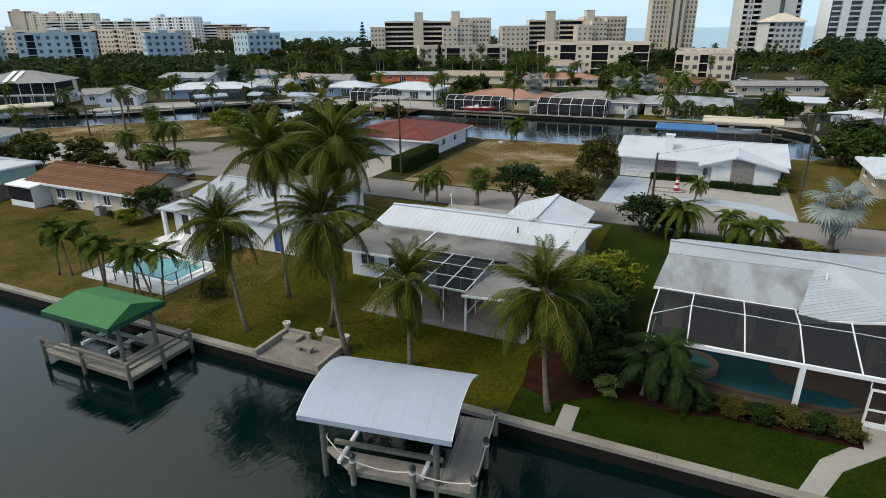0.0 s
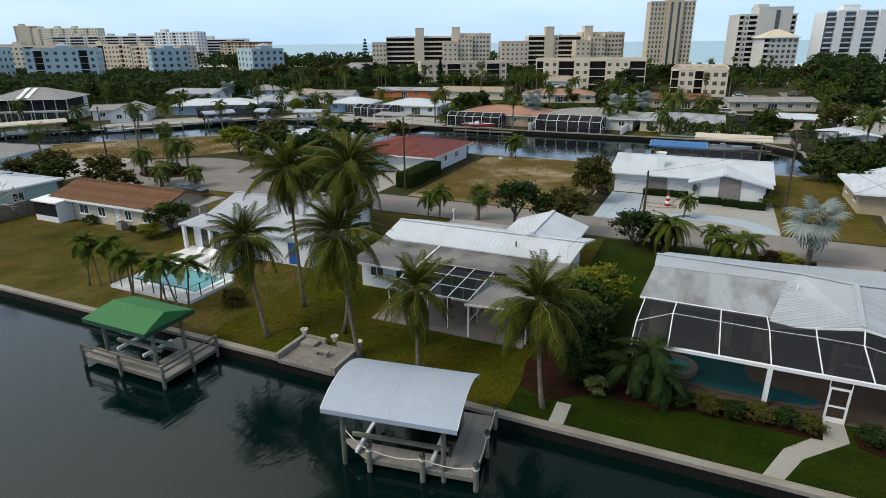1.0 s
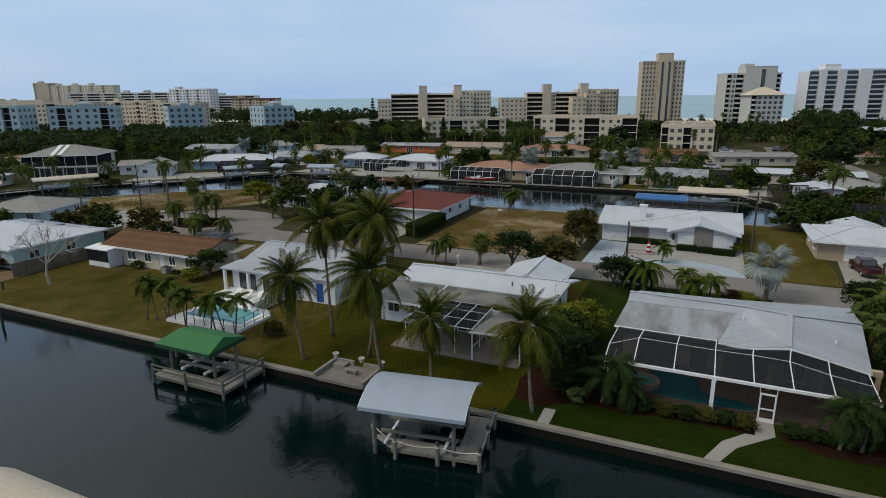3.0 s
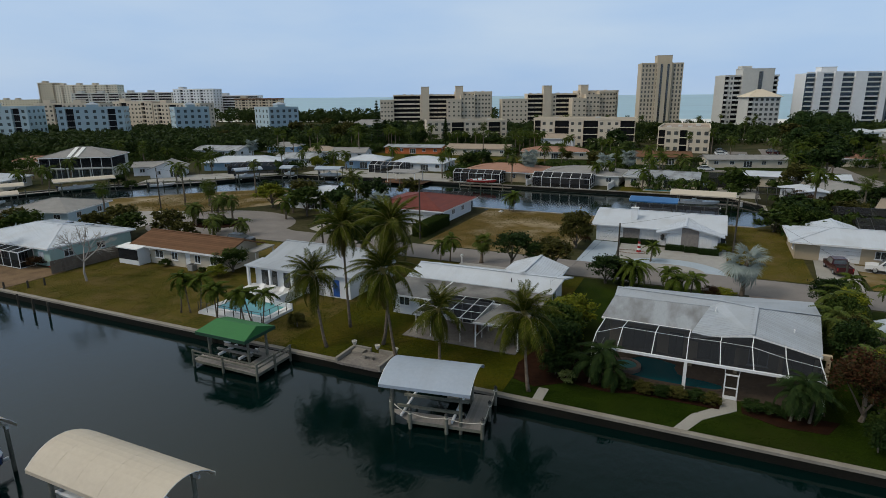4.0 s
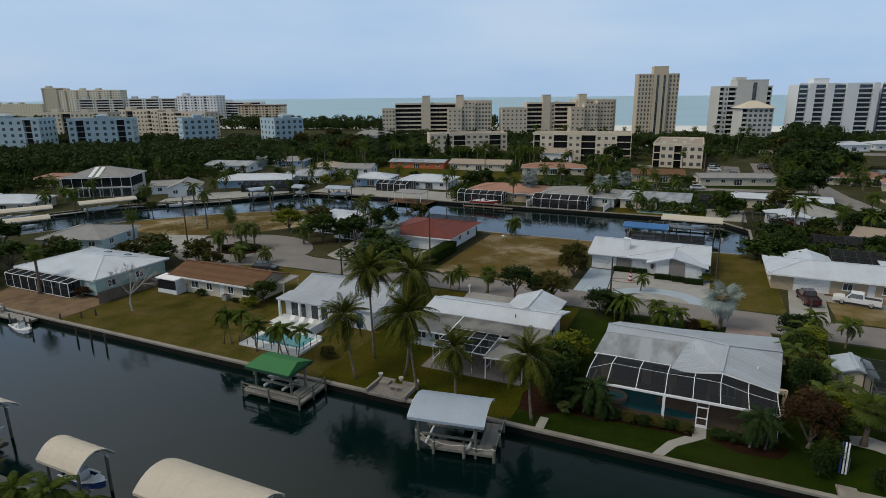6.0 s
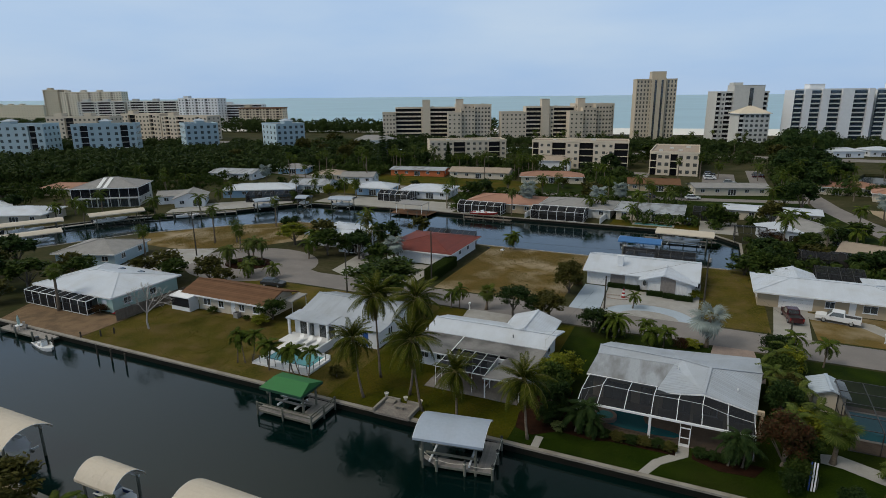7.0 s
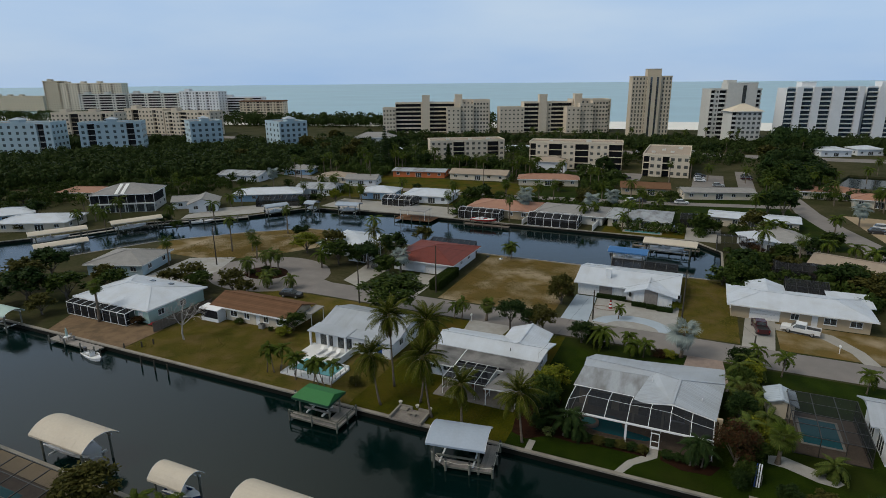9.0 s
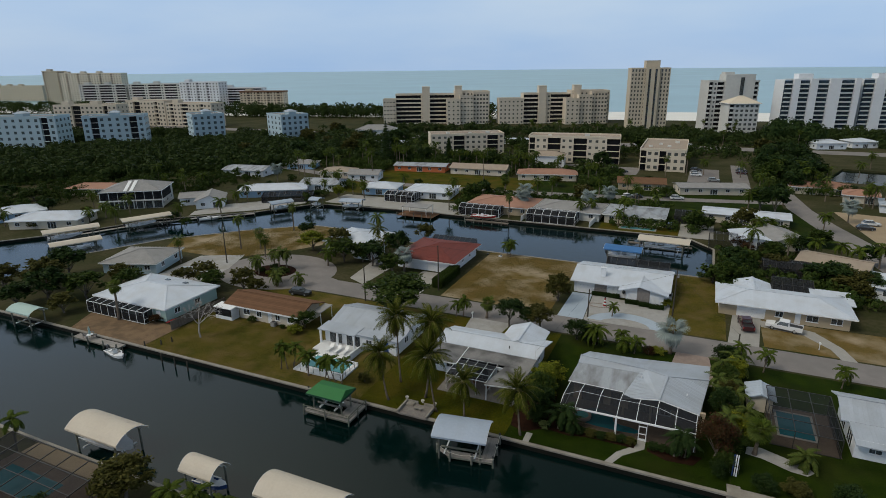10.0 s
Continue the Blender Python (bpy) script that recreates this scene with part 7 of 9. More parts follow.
FROND = {
    "coco": [frond_mesh("frond", 3.5, d, 0.66, 62, LEAF_COCO, 0.026, 0.40, f, s, FROND_RIB) for s, d, f in ((1, 0.28, 0.45), (2, 0.55, 0.65), (3, 0.85, 0.9))],
    "coco_old": [frond_mesh("frond", 2.9, 1.1, 0.6, 46, LEAF_COCO_OLD, 0.05, 0.2, 0.95, 4)],
    "xmas": [frond_mesh("frond", 1.75, 0.6, 0.50, 32, LEAF_PALM, 0.042, 0.7, 0.4, s) for s in (5, 6)],
    "date": [frond_mesh("frond", 2.9, 0.75, 0.42, 64, LEAF_PALM, 0.035, 0.75, 0.25, s) for s in (7, 8)],
    "ragged": [frond_mesh("frond", 1.9, 0.7, 0.5, 24, LEAF_DARK, 0.05, 0.8, 0.6, s) for s in (14, 15)],
    "light": [frond_mesh("frond", 2.3, 0.8, 0.55, 36, LEAF_PALM_LIGHT, 0.05, 0.8, 0.5, s) for s in (9, 10)],
    "fan": [fan_mesh("fan_leaf", 0.95, LEAF_PALM, 22, 1), fan_mesh("fan_leaf", 0.85, LEAF_PALM_LIGHT, 20, 2)],
    "silver": [fan_mesh("fan_leaf", 1.35, LEAF_SILVER, 26, 3), fan_mesh("fan_leaf", 1.2, LEAF_SILVER, 24, 4)],
}
PALM_LABEL = {
    "coco": "tall coconut palm with drooping green and yellowing fronds", "xmas": "slender feather palm with arching green fronds",
    "date": "stout date palm with a dense round crown", "ragged": "low ragged dark green feather palm in a mulch bed", "light": "bright green arching feather palm",
    "fan": "cabbage palm with a round crown of fan leaves", "silver": "silver-grey fan palm with stiff round leaves"}


def palm(kind, x, y, h, lx=0.0, ly=0.0, n=20, size=1.0, r=0.17, name="palm_tree", old=0, seed=0, low=-35, shaft=False, sag=25):
    """A palm: leaning ringed trunk, crown of separate fronds from upright to hanging."""
    rng = np.random.default_rng(1000 + seed + int(abs(x) * 10 + abs(y) * 7))
    root = thing(name, PALM_LABEL[kind], "palm tree", "palms", m=pose(x, y, 0))
    path = [(lx * s ** 0.65, ly * s ** 0.65, h * s - 0.05) for s in [k / 9 for k in range(10)]]
    part("trunk", Geo().tube(path, [r * 0.85 * (1.5 - 1.2 * min(1, s * 3) ** 0.5 * 0.42 - 0.25 * s) for s in [k / 9 for k in range(10)]], 9), PALM_TRUNK, root, smooth=True)
    top = Vector((lx, ly, h - 0.05))
    if shaft:
        part("crown_shaft", Geo().tube([(lx, ly, h - 0.9), (lx, ly, h - 0.3), (lx, ly, h)], [r * 0.75, r * 0.85, r * 0.4], 8), CROWN_SHAFT, root, smooth=True)
    for k in range(n):
        u = (k + 0.5) / n
        el = 86 - (86 - low) * u ** 0.95 + rng.uniform(-14, 14)
        az = k * 137.5 + rng.uniform(-26, 26)
        me = FROND[kind][min(2, int(3 * u + rng.uniform(-0.3, 0.3))) if kind == "coco" else int(rng.integers(len(FROND[kind])))]
        s = size * rng.uniform(0.85, 1.08) * (0.75 + 0.25 * min(1, u * 4))
        part(me.name.split(".")[0], me, None, root, m=Matrix.Translation(top) @ Matrix.Rotation(radians(az), 4, "Z") @ Matrix.Rotation(radians(-el + sag), 4, "Y")
             @ Matrix.Rotation(rng.uniform(-0.3, 0.3), 4, "X") @ Matrix.Scale(s, 4))
    for k in range(old):
        az = k * 97 + rng.uniform(0, 60)
        part("dead_frond", FROND["coco_old"][0], None, root, m=Matrix.Translation(top - Vector((0, 0, 0.2))) @ Matrix.Rotation(radians(az), 4, "Z")
             @ Matrix.Rotation(radians(35 + rng.uniform(0, 25)), 4, "Y") @ Matrix.Scale(size * rng.uniform(0.8, 1), 4))
    return root


def joined_crown(kind, n, size, low, seed):
    """A whole palm crown as one mesh, for palms far off."""
    rng = np.random.default_rng(seed)
    vs, fs = [], []
    for k in range(n):
        u = (k + 0.5) / n
        me = FROND[kind][k % len(FROND[kind])]
        m = (Matrix.Rotation(radians(k * 137.5 + rng.uniform(-14, 14)), 4, "Z") @ Matrix.Rotation(radians(-(78 - (78 - low) * u) + 25 + rng.uniform(-8, 8)), 4, "Y")
             @ Matrix.Scale(size * rng.uniform(0.85, 1.08), 4))
        k0 = len(vs)
        vs.extend(tuple(m @ v.co) for v in me.vertices)
        fs.extend(tuple(k0 + i for i in p.vertices) for p in me.polygons)
    me = bpy.data.meshes.new("crown")
    me.from_pydata(vs, [], fs)
    me.materials.append(FROND[kind][0].materials[0])
    return me


def clump_crown(name, seed, mat, clumps=46, leaves=70, leaf=0.11, squash=0.8, hollow=0.45, spread=0.2):
    """A crown about 1 m in radius of many small leaves in uneven clumps."""
    rng = np.random.default_rng(seed)
    d = rng.normal(size=(clumps, 3))
    d /= np.linalg.norm(d, axis=1)[:, None]
    d[:, 2] = np.where(d[:, 2] < -0.5, -d[:, 2], d[:, 2])
    rad = (hollow + (1 - hollow) * rng.random(clumps) ** 0.6) * rng.uniform(0.78, 1.08, clumps)
    c = d * rad[:, None] * np.array([1, 1, squash])
    n = clumps * leaves
    pts = np.repeat(c, leaves, axis=0) + rng.normal(size=(n, 3)) * spread * np.array([1, 1, 0.7]) * 0.6
    a = rng.normal(size=(n, 3)) * np.array([1, 1, 0.5])
    a /= np.linalg.norm(a, axis=1)[:, None]
    b = np.cross(a, rng.normal(size=(n, 3)) * np.array([0.5, 0.5, 1]) + np.array([0, 0, 0.6]))
    b /= np.linalg.norm(b, axis=1)[:, None]
    s = leaf * rng.uniform(0.6, 1.2, n)[:, None]
    return quads_mesh(name, pts, a * s, b * s * 0.55, mat)


CROWN = {k: [clump_crown("crown", 10 * j + i, mat, *args) for i in range(2)] for j, (k, mat, args) in enumerate([
    ("tree", LEAF_TREE, (64, 56, 0.085)), ("dark", LEAF_DARK, (64, 56, 0.085)), ("olive", LEAF_OLIVE, (50, 70, 0.10)), ("yellow", LEAF_YELLOW, (50, 70, 0.10)),
    ("red", LEAF_RED, (60, 90, 0.055)), ("pale", LEAF_PALE, (36, 50, 0.13)), ("far", LEAF_TREE, (40, 36, 0.14)), ("fardark", LEAF_DARK, (40, 36, 0.14)), ("farolive", LEAF_OLIVE, (36, 34, 0.15))])}
TREE_LABEL = {"tree": "rounded green broadleaf garden tree", "dark": "dense dark green garden tree", "olive": "bushy olive green garden tree", "yellow": "leafy yellow-green garden tree",
              "red": "tree with reddish flowering foliage", "pale": "round bush with variegated pale leaves", "far": "green tree among the houses", "fardark": "dark green tree among the houses",
              "farolive": "olive green tree among the houses"}


def tree(kind, x, y, h, r, name="tree", category="tree", trunk=0.35, label="", squash=1.0, z=0.0):
    """A trunk with limbs, and a crown of leaf clumps."""
    rng = np.random.default_rng(int(abs(x * 31 + y * 17)) + 5)
    root = thing(name, label or TREE_LABEL[kind], category, "garden trees", m=pose(x, y, z, 0, 0, rng.uniform(0, 360)))
    base = h * trunk
    g = Geo().tube([(0, 0, -0.05), (0.05 * r, 0.03 * r, base * 0.6), (0.02, -0.02, base + (h - base) * 0.45)], [0.07 * r + 0.04, 0.055 * r + 0.03, 0.03 * r], 7)
    for k in range(5):
        a = k * 1.26 + rng.uniform(-0.3, 0.3)
        e = Vector((math.cos(a) * r * 0.6, math.sin(a) * r * 0.6, base + (h - base) * rng.uniform(0.35, 0.65)))
        g.tube([(0, 0, base * 0.8), e * 0.5 + Vector((0, 0, base * 0.45)), e], [0.03 * r + 0.02, 0.02 * r + 0.015, 0.012], 5)
    part("trunk", g, TREE_BARK, root)
    zc = (base + h) / 2
    me = CROWN[kind][int(rng.integers(2))]
    part("crown", me, None, root, m=Matrix.Translation((0, 0, zc)) @ Matrix.Diagonal((r, r, (h - base) / 2 / 0.82 * squash, 1)))
    return root


def bush(kind, x, y, r, h, label="", name="shrub"):
    root = thing(name, label or TREE_LABEL[kind].replace("tree", "shrub"), "shrub", "shrubs", m=pose(x, y, 0, 0, 0, (x * 57 + y * 31) % 360))
    part("stem", Geo().tube([(0, 0, -0.03), (0.05, 0, h * 0.4)], [0.06, 0.02], 5).tube([(0, 0, 0), (-0.1 * r, 0.2 * r, h * 0.5)], [0.04, 0.015], 5), TREE_BARK, root)
    part("foliage", CROWN[kind][int(abs(x * 13)) % 2], None, root, m=Matrix.Translation((0, 0, h * 0.48)) @ Matrix.Diagonal((r, r, h * 0.6, 1)))
    return root


# palms farther off, one crown mesh each
NEAR_FROND = dict(FROND)
FROND.update({"xmas": [frond_mesh("frond", 1.75, 0.6, 0.50, 13, LEAF_PALM, 0.09, 0.7, 0.4, s) for s in (5, 6)],
              "light": [frond_mesh("frond", 2.3, 0.8, 0.55, 15, LEAF_PALM_LIGHT, 0.10, 0.8, 0.5, s) for s in (9, 10)],
              "coco": [frond_mesh("frond", 3.6, 0.8, 0.62, 18, LEAF_PALM, 0.10, 0.35, 0.7, s) for s in (1, 2, 3)],
              "fan": [fan_mesh("fan_leaf", 0.95, LEAF_PALM, 11, 1), fan_mesh("fan_leaf", 0.85, LEAF_PALM, 11, 2)]})
FAR_CROWN = {"fan": joined_crown("fan", 26, 1.3, -60, 3), "xmas": joined_crown("xmas", 13, 1.35, -25, 4), "light": joined_crown("light", 14, 1.0, -35, 5),
             "coco": joined_crown("coco", 16, 0.85, -40, 6), "silver": joined_crown("silver", 24, 1.3, -50, 7)}
FROND.update(NEAR_FROND)


def far_palm(kind, x, y, h):
    root = thing("palm_tree", PALM_LABEL[kind], "palm tree", "palms", m=pose(x, y, 0, 0, 0, (x * 77 + y * 13) % 360))
    part("trunk", Geo().tube([(0, 0, -0.05), (0.1, 0.05, h * 0.5), (0.05, 0, h)], [0.22, 0.16, 0.13], 7), PALM_TRUNK, root)
    part("crown", FAR_CROWN[kind], None, root, m=Matrix.Translation((0.05, 0, h - 0.1)))


# coconut palms on the canal-side lawns
for k, (x, y, h, lx, ly, n, s) in enumerate([(-25.4, 26.6, 6.9, -1.4, 0.4, 34, 0.94), (-26.1, 31.7, 10.6, -0.6, 0.3, 36, 0.98), (-17.8, 26.6, 8.2, -1.3, 0.2, 38, 1.02),
                                             (-20.8, 29.2, 11.8, 1.0, 0.4, 36, 1.0), (-13.8, 26.9, 5.2, -0.2, 0.3, 34, 0.84), (-5.6, 26.0, 6.2, -0.7, 0.5, 36, 0.95)]):
    palm("coco", x, y, h, lx, ly, n, s, 0.155, "coconut_palm", old=4, seed=k, low=-42, sag=4)
# slender palms round the pool and on the empty lawn
for k, (x, y, h, lx) in enumerate([(-45.6, 27.8, 4.0, 0.3), (-43.9, 28.8, 3.8, 0.6), (-44.6, 28.2, 3.0, -0.5), (-40.2, 27.7, 3.4, -0.2), (-40.6, 28.0, 2.9, 0.4), (-35.3, 27.9, 3.1, -1.2),
                                   (-37.2, 27.8, 3.2, 0.4), (-34.2, 27.7, 3.6, 0.6), (-36.2, 27.7, 3.2, -0.8)]):
    palm("xmas", x, y, h, lx, 0.1, 13, 1.0, 0.09, "feather_palm", seed=k, low=0, shaft=True)
for x, y, h, kind, n, s in [(-0.7, 29.7, 2.6, "ragged", 18, 1.1), (-1.5, 29.3, 1.8, "ragged", 16, 1.0), (0.1, 29.2, 1.5, "ragged", 14, 0.95), (13.4, 29.6, 2.8, "ragged", 16, 1.1), (12.8, 29.2, 2.2, "ragged", 14, 1.0), (14.0, 29.4, 2.0, "ragged", 12, 1.0),
                            (-1.5, 55.8, 2.6, "date", 40, 1.0), (10.6, 57.2, 4.6, "silver", 15, 1.35), (-22.2, 59.0, 3.2, "fan", 28, 1.1), (-27.8, 57.4, 2.6, "xmas", 12, 1.1),
                            (-26.5, 57.8, 3.3, "xmas", 12, 1.1), (3.4, 54.6, 2.0, "xmas", 16, 1.1), (5.2, 54.9, 2.2, "xmas", 14, 1.1), (-0.5, 68.8, 2.2, "xmas", 12, 0.9), (2.4, 57.0, 2.2, "xmas", 14, 1.0),
                            (20.7, 56.6, 3.5, "xmas", 12, 1.1), (24.2, 56.2, 3.0, "xmas", 12, 1.1), (34.3, 55.3, 2.8, "xmas", 12, 1.1), (21.8, 33.5, 3.6, "fan", 30, 1.25),
                            (26.8, 32.8, 1.4, "light", 16, 1.0), (-86.9, 31.0, 7.0, "fan", 22, 1.1), (-49.2, 76.6, 4.6, "silver", 28, 1.2), (-61.3, 85.6, 7.0, "coco", 20, 0.85),
                            (-57.5, 81.5, 5.2, "coco", 18, 0.8), (-30.6, 97.0, 2.8, "xmas", 14, 1.2), (-29.5, 96.5, 3.4, "xmas", 14, 1.2), (-70.7, 156.8, 6.0, "date", 36, 1.0)]:
    palm(kind, x, y, h, 0.15, 0.1, n, s, 0.28 if kind in ("date", "silver", "fan") else 0.11, seed=int(x + 50), low=-60 if kind in ("silver", "fan") else -25)

for x, y, h, kind, n, s in [(-37.0, -1.6, 2.0, "xmas", 14, 1.2), (-33.4, -1.4, 2.6, "xmas", 14, 1.2), (-29.4, -1.2, 2.4, "xmas", 14, 1.2), (-64.5, -1.2, 3.4, "xmas", 14, 1.2)]:
    palm(kind, x, y, h, 0.15, 0.1, n, s, 0.11, seed=int(x + 90), low=-25)
for kind, spots in {
    "fan": [(-103.3, 60.9, 6.0), (-86.8, 72.6, 5.0), (-93, 78, 4.6), (-118, 133, 7), (-56, 205, 9), (-64, 206, 8), (-83, 212, 9), (-92, 214, 8), (-2, 226, 8), (6, 233, 9), (-120, 236, 9),
            (-135, 160, 8), (-147, 186, 9), (-144, 187, 10), (-175, 120, 7), (62, 190, 6), (52, 196, 5)],
    "light": [(-97.8, 75.9, 8.4), (-96.1, 96.0, 7.4), (-79.3, 61.5, 3.6), (-81, 62.5, 3.2), (-77.0, 66.0, 4.8), (-75.2, 66.5, 4.4), (-79, 67, 3.8), (-72, 59.5, 2.6), (-66, 59.0, 2.2), (-70.5, 57.0, 2.5)],
    "coco": [(-74, 107, 4), (-160, 92, 6), (-136, 121, 6), (-131, 103, 5), (-8, 150, 5), (-2, 172, 5), (-118, 152, 7), (27, 172, 6), (40, 228, 9), (48, 232, 8), (-110, 226, 10)],
    "xmas": [(-102, 145, 5), (-21, 141, 5), (-18, 143, 5), (28, 138, 5), (31, 140, 4.5), (45, 150, 5), (39, 121, 5), (44, 119, 5), (47, 117, 4.5), (52, 120, 5), (-68, 73, 3.5), (-71, 79, 4)],
    "silver": [(-42, 152, 6), (-15, 158, 6), (68, 180, 6), (-152, 157, 6)],
}.items():
    for x, y, h in spots:
        far_palm(kind, x, y, h)
for k in range(22):
    x = RNG.uniform(-140, 130)
    y = RNG.uniform(345, 395)
    far_palm(("fan", "coco", "light")[k % 3], x, y, RNG.uniform(6, 11))

# garden trees near the camera's lots
tree("tree", -37.6, 53.0, 8.4, 6.0, label="broad rounded green shade tree behind the white house", squash=0.9)
tree("dark", -16.9, 62.2 - 5.5, 5.4, 2.6)
tree("olive", -11.5, 57.2, 5.0, 2.4)
tree("dark", -13.6, 57.0, 4.4, 1.8)
tree("olive", -11.8, 72.5, 6.0, 2.5, trunk=0.1)
tree("dark", -4.6, 56.5, 3.6, 2.2, trunk=0.1)
tree("tree", -51.6, 41.8, 3.4, 2.2, trunk=0.15)
tree("red", 17.4, 31.2, 5.2, 2.5, trunk=0.15)
tree("yellow", -5.4, 37.2, 4.2, 2.1, trunk=0.12)
tree("tree", -5.2, 34.4, 4.6, 2.0, trunk=0.1)
tree("dark", -4.6, 31.8, 4.2, 1.9, trunk=0.1)
tree("yellow", -4.9, 39.8, 3.6, 1.9, trunk=0.12)
for k, (x, y, r, h, kind) in enumerate([(-5.6, 43.0, 1.3, 1.5, "tree"), (-3.2, 28.8, 0.75, 1.1, "pale"), (1.4, 29.4, 0.8, 0.9, "dark"), (2.8, 29.5, 0.8, 0.9, "olive"), (4.0, 29.5, 0.8, 0.9, "dark"), (5.3, 29.6, 0.8, 0.9, "olive"),
                                        (6.5, 29.6, 0.8, 0.95, "dark"), (7.6, 29.6, 0.7, 0.9, "olive"), (10.4, 29.7, 0.8, 0.9, "dark"), (11.6, 29.6, 0.8, 0.9, "dark"), (0.2, 29.3, 0.7, 0.8, "olive"),
                                        (-31.2, 29.6, 0.9, 1.6, "olive"), (-31.8, 29.9, 0.6, 1.3, "olive"), (-51.8, 39.4, 1.3, 1.6, "yellow"), (-62.5, 40.2, 0.8, 1.1, "tree"), (-55.2, 40.0, 0.6, 0.8, "tree"),
                                        (8.6, 78.0, 1.3, 1.4, "yellow"), (-11.2, 77.2, 1.0, 1.0, "red"), (-79.2, 32.8, 1.3, 1.6, "red"), (7.4, 55.6, 1.1, 1.5, "red"), (8.6, 56.6, 1.3, 1.0, "yellow"), (-2.8, 56.6, 1.6, 1.8, "dark"),
                                        (-80.5, 63.4, 1.1, 1.0, "tree"), (-78.8, 66.6, 1.2, 1.2, "dark"), (-76.4, 64.2, 1.5, 1.5, "dark"), (-74.4, 64.8, 1.2, 1.2, "tree"), (-77.2, 62.8, 1.0, 0.9, "yellow")]):
    bush(kind, x, y, r, h)
# dense border between the pool house and its neighbour
for k in range(20):
    x, y = 19.2 + RNG.uniform(-1.6, 1.8), 33.0 + k * 1.25
    if k % 3 == 0:
        tree(("tree", "yellow", "dark", "olive")[k // 3 % 4], x, y, RNG.uniform(3.0, 4.6), RNG.uniform(1.5, 2.0), trunk=0.12)
    else:
        far_palm("light", x, y, RNG.uniform(1.6, 3.2))
tree("olive", -42.6, -2.6, 5.0, 3.0, trunk=0.12)
tree("dark", -47.5, -10.5, 4.0, 2.6, trunk=0.12)
# trees at the street's left end and along the left bank
for x, y, h, r, k in [(-103, 36, 6, 3.6, "far"), (-109, 32, 7, 4, "fardark"), (-116, 36, 7, 4, "farolive"), (-112, 27.5, 5, 3, "fardark"), (-99, 43, 5, 3, "far"), (-120, 44, 7, 4, "fardark"), (-100, 29, 4, 2.4, "farolive"),
                      (-124, 32, 6, 4, "farolive"), (-104, 45, 4.5, 2.4, "farolive"), (-86, 52, 5, 3, "farolive"), (-82, 50, 4.5, 2.6, "far"), (-75, 52, 5, 2.8, "farolive"), (-90, 49.5, 4, 2.4, "farolive"), (-71, 51.5, 3.6, 2, "farolive"),
                      (-66, 77, 6, 3, "far"), (-62, 79, 5, 2.6, "far"), (-72, 84, 6, 3.2, "farolive"), (-55, 84, 7, 3.4, "fardark"), (-51, 74, 5, 3, "far"), (-58, 77, 6, 3, "fardark"), (-79, 82, 5, 3.2, "yellow"), (-88, 92, 4, 2.6, "fardark"),
                      (-55, 100, 5, 2.6, "farolive")]:
    tree(k, x, y, h, r, trunk=0.2)


def scatter(n, x0, x1, y0, y1, kinds, hmin, hmax, keep, seed):
    rng = np.random.default_rng(seed)
    made = 0
    while made < n:
        x, y = rng.uniform(x0, x1), rng.uniform(y0, y1)
        if keep(x, y):
            h = rng.uniform(hmin, hmax)
            tree(kinds[made % len(kinds)], x, y, h, h * rng.uniform(0.42, 0.6), trunk=0.2)
        made += 1


HOUSES = [(-184, -160, 92, 112), (-188, -164, 62, 84), (26, 38, 103, 111), (35, 49, 107, 119), (47, 60, 95, 108), (-58, -36, 136, 154), (-37, -14, 130, 152), (-15, 5, 138, 154), (5, 38, 144, 162), (15, 38, 120, 140),
          (-92, -64, 130, 168), (-115, -92, 128, 162), (-162, -118, 100, 160), (-121, -93, 192, 212), (-93, -65, 176, 214), (-62, -34, 176, 212), (-19, 1, 178, 205), (2, 30, 178, 206), (-192, -140, 60, 120), (-126, -84, 240, 288),
          (-72, -20, 228, 264), (-18, 32, 206, 284), (38, 62, 105, 205), (57, 76, 140, 176), (-175, 42, 164, 192), (-420, 200, 314, 342), (-210, -178, 302, 322), (-245, -150, 385, 450), (-152, -55, 415, 490), (-50, -10, 455, 490),
          (5, 50, 390, 450), (55, 140, 425, 480), (66, 100, 344, 372), (58, 130, 212, 312)]


def free(x, y):
    return not any(a - 1 < x < b + 1 and c - 1 < y < d + 1 for a, b, c, d in HOUSES)


scatter(80, -150, 60, 140, 240, ["far", "fardark", "farolive", "far"], 3.5, 7, free, 21)
scatter(70, 18, 80, 90, 142, ["far", "fardark", "farolive"], 3.0, 5.5, free, 22)
scatter(70, -230, 110, 205, 312, ["far", "fardark", "farolive", "fardark"], 6, 11, free, 23)


made = 0
while made < 70:
    x, y = RNG.uniform(-155, 75), RNG.uniform(112, 245)
    if x < 18 and y < 134:
        continue
    if free(x, y):
        far_palm(("fan", "coco", "light", "xmas")[made % 4], x, y, RNG.uniform(4, 9))
        made += 1
for x, y, r, h, kind in [(-4.4, 29.8, 1.3, 2.0, "dark"), (-5.0, 36.0, 1.5, 3.0, "yellow"), (-4.2, 33.2, 1.4, 2.6, "dark"), (-3.9, 31.0, 1.2, 2.2, "tree"), (-5.4, 41.2, 1.2, 2.0, "yellow"), (22.5, 27.0, 1.4, 1.8, "dark"),
                         (25.5, 27.2, 1.5, 1.8, "olive"), (30.5, 28.0, 1.8, 2.2, "dark"), (17.6, 27.2, 1.0, 2.4, "dark"), (18.4, 29.0, 1.3, 2.8, "tree")]:
    bush(kind, x, y, r, h)


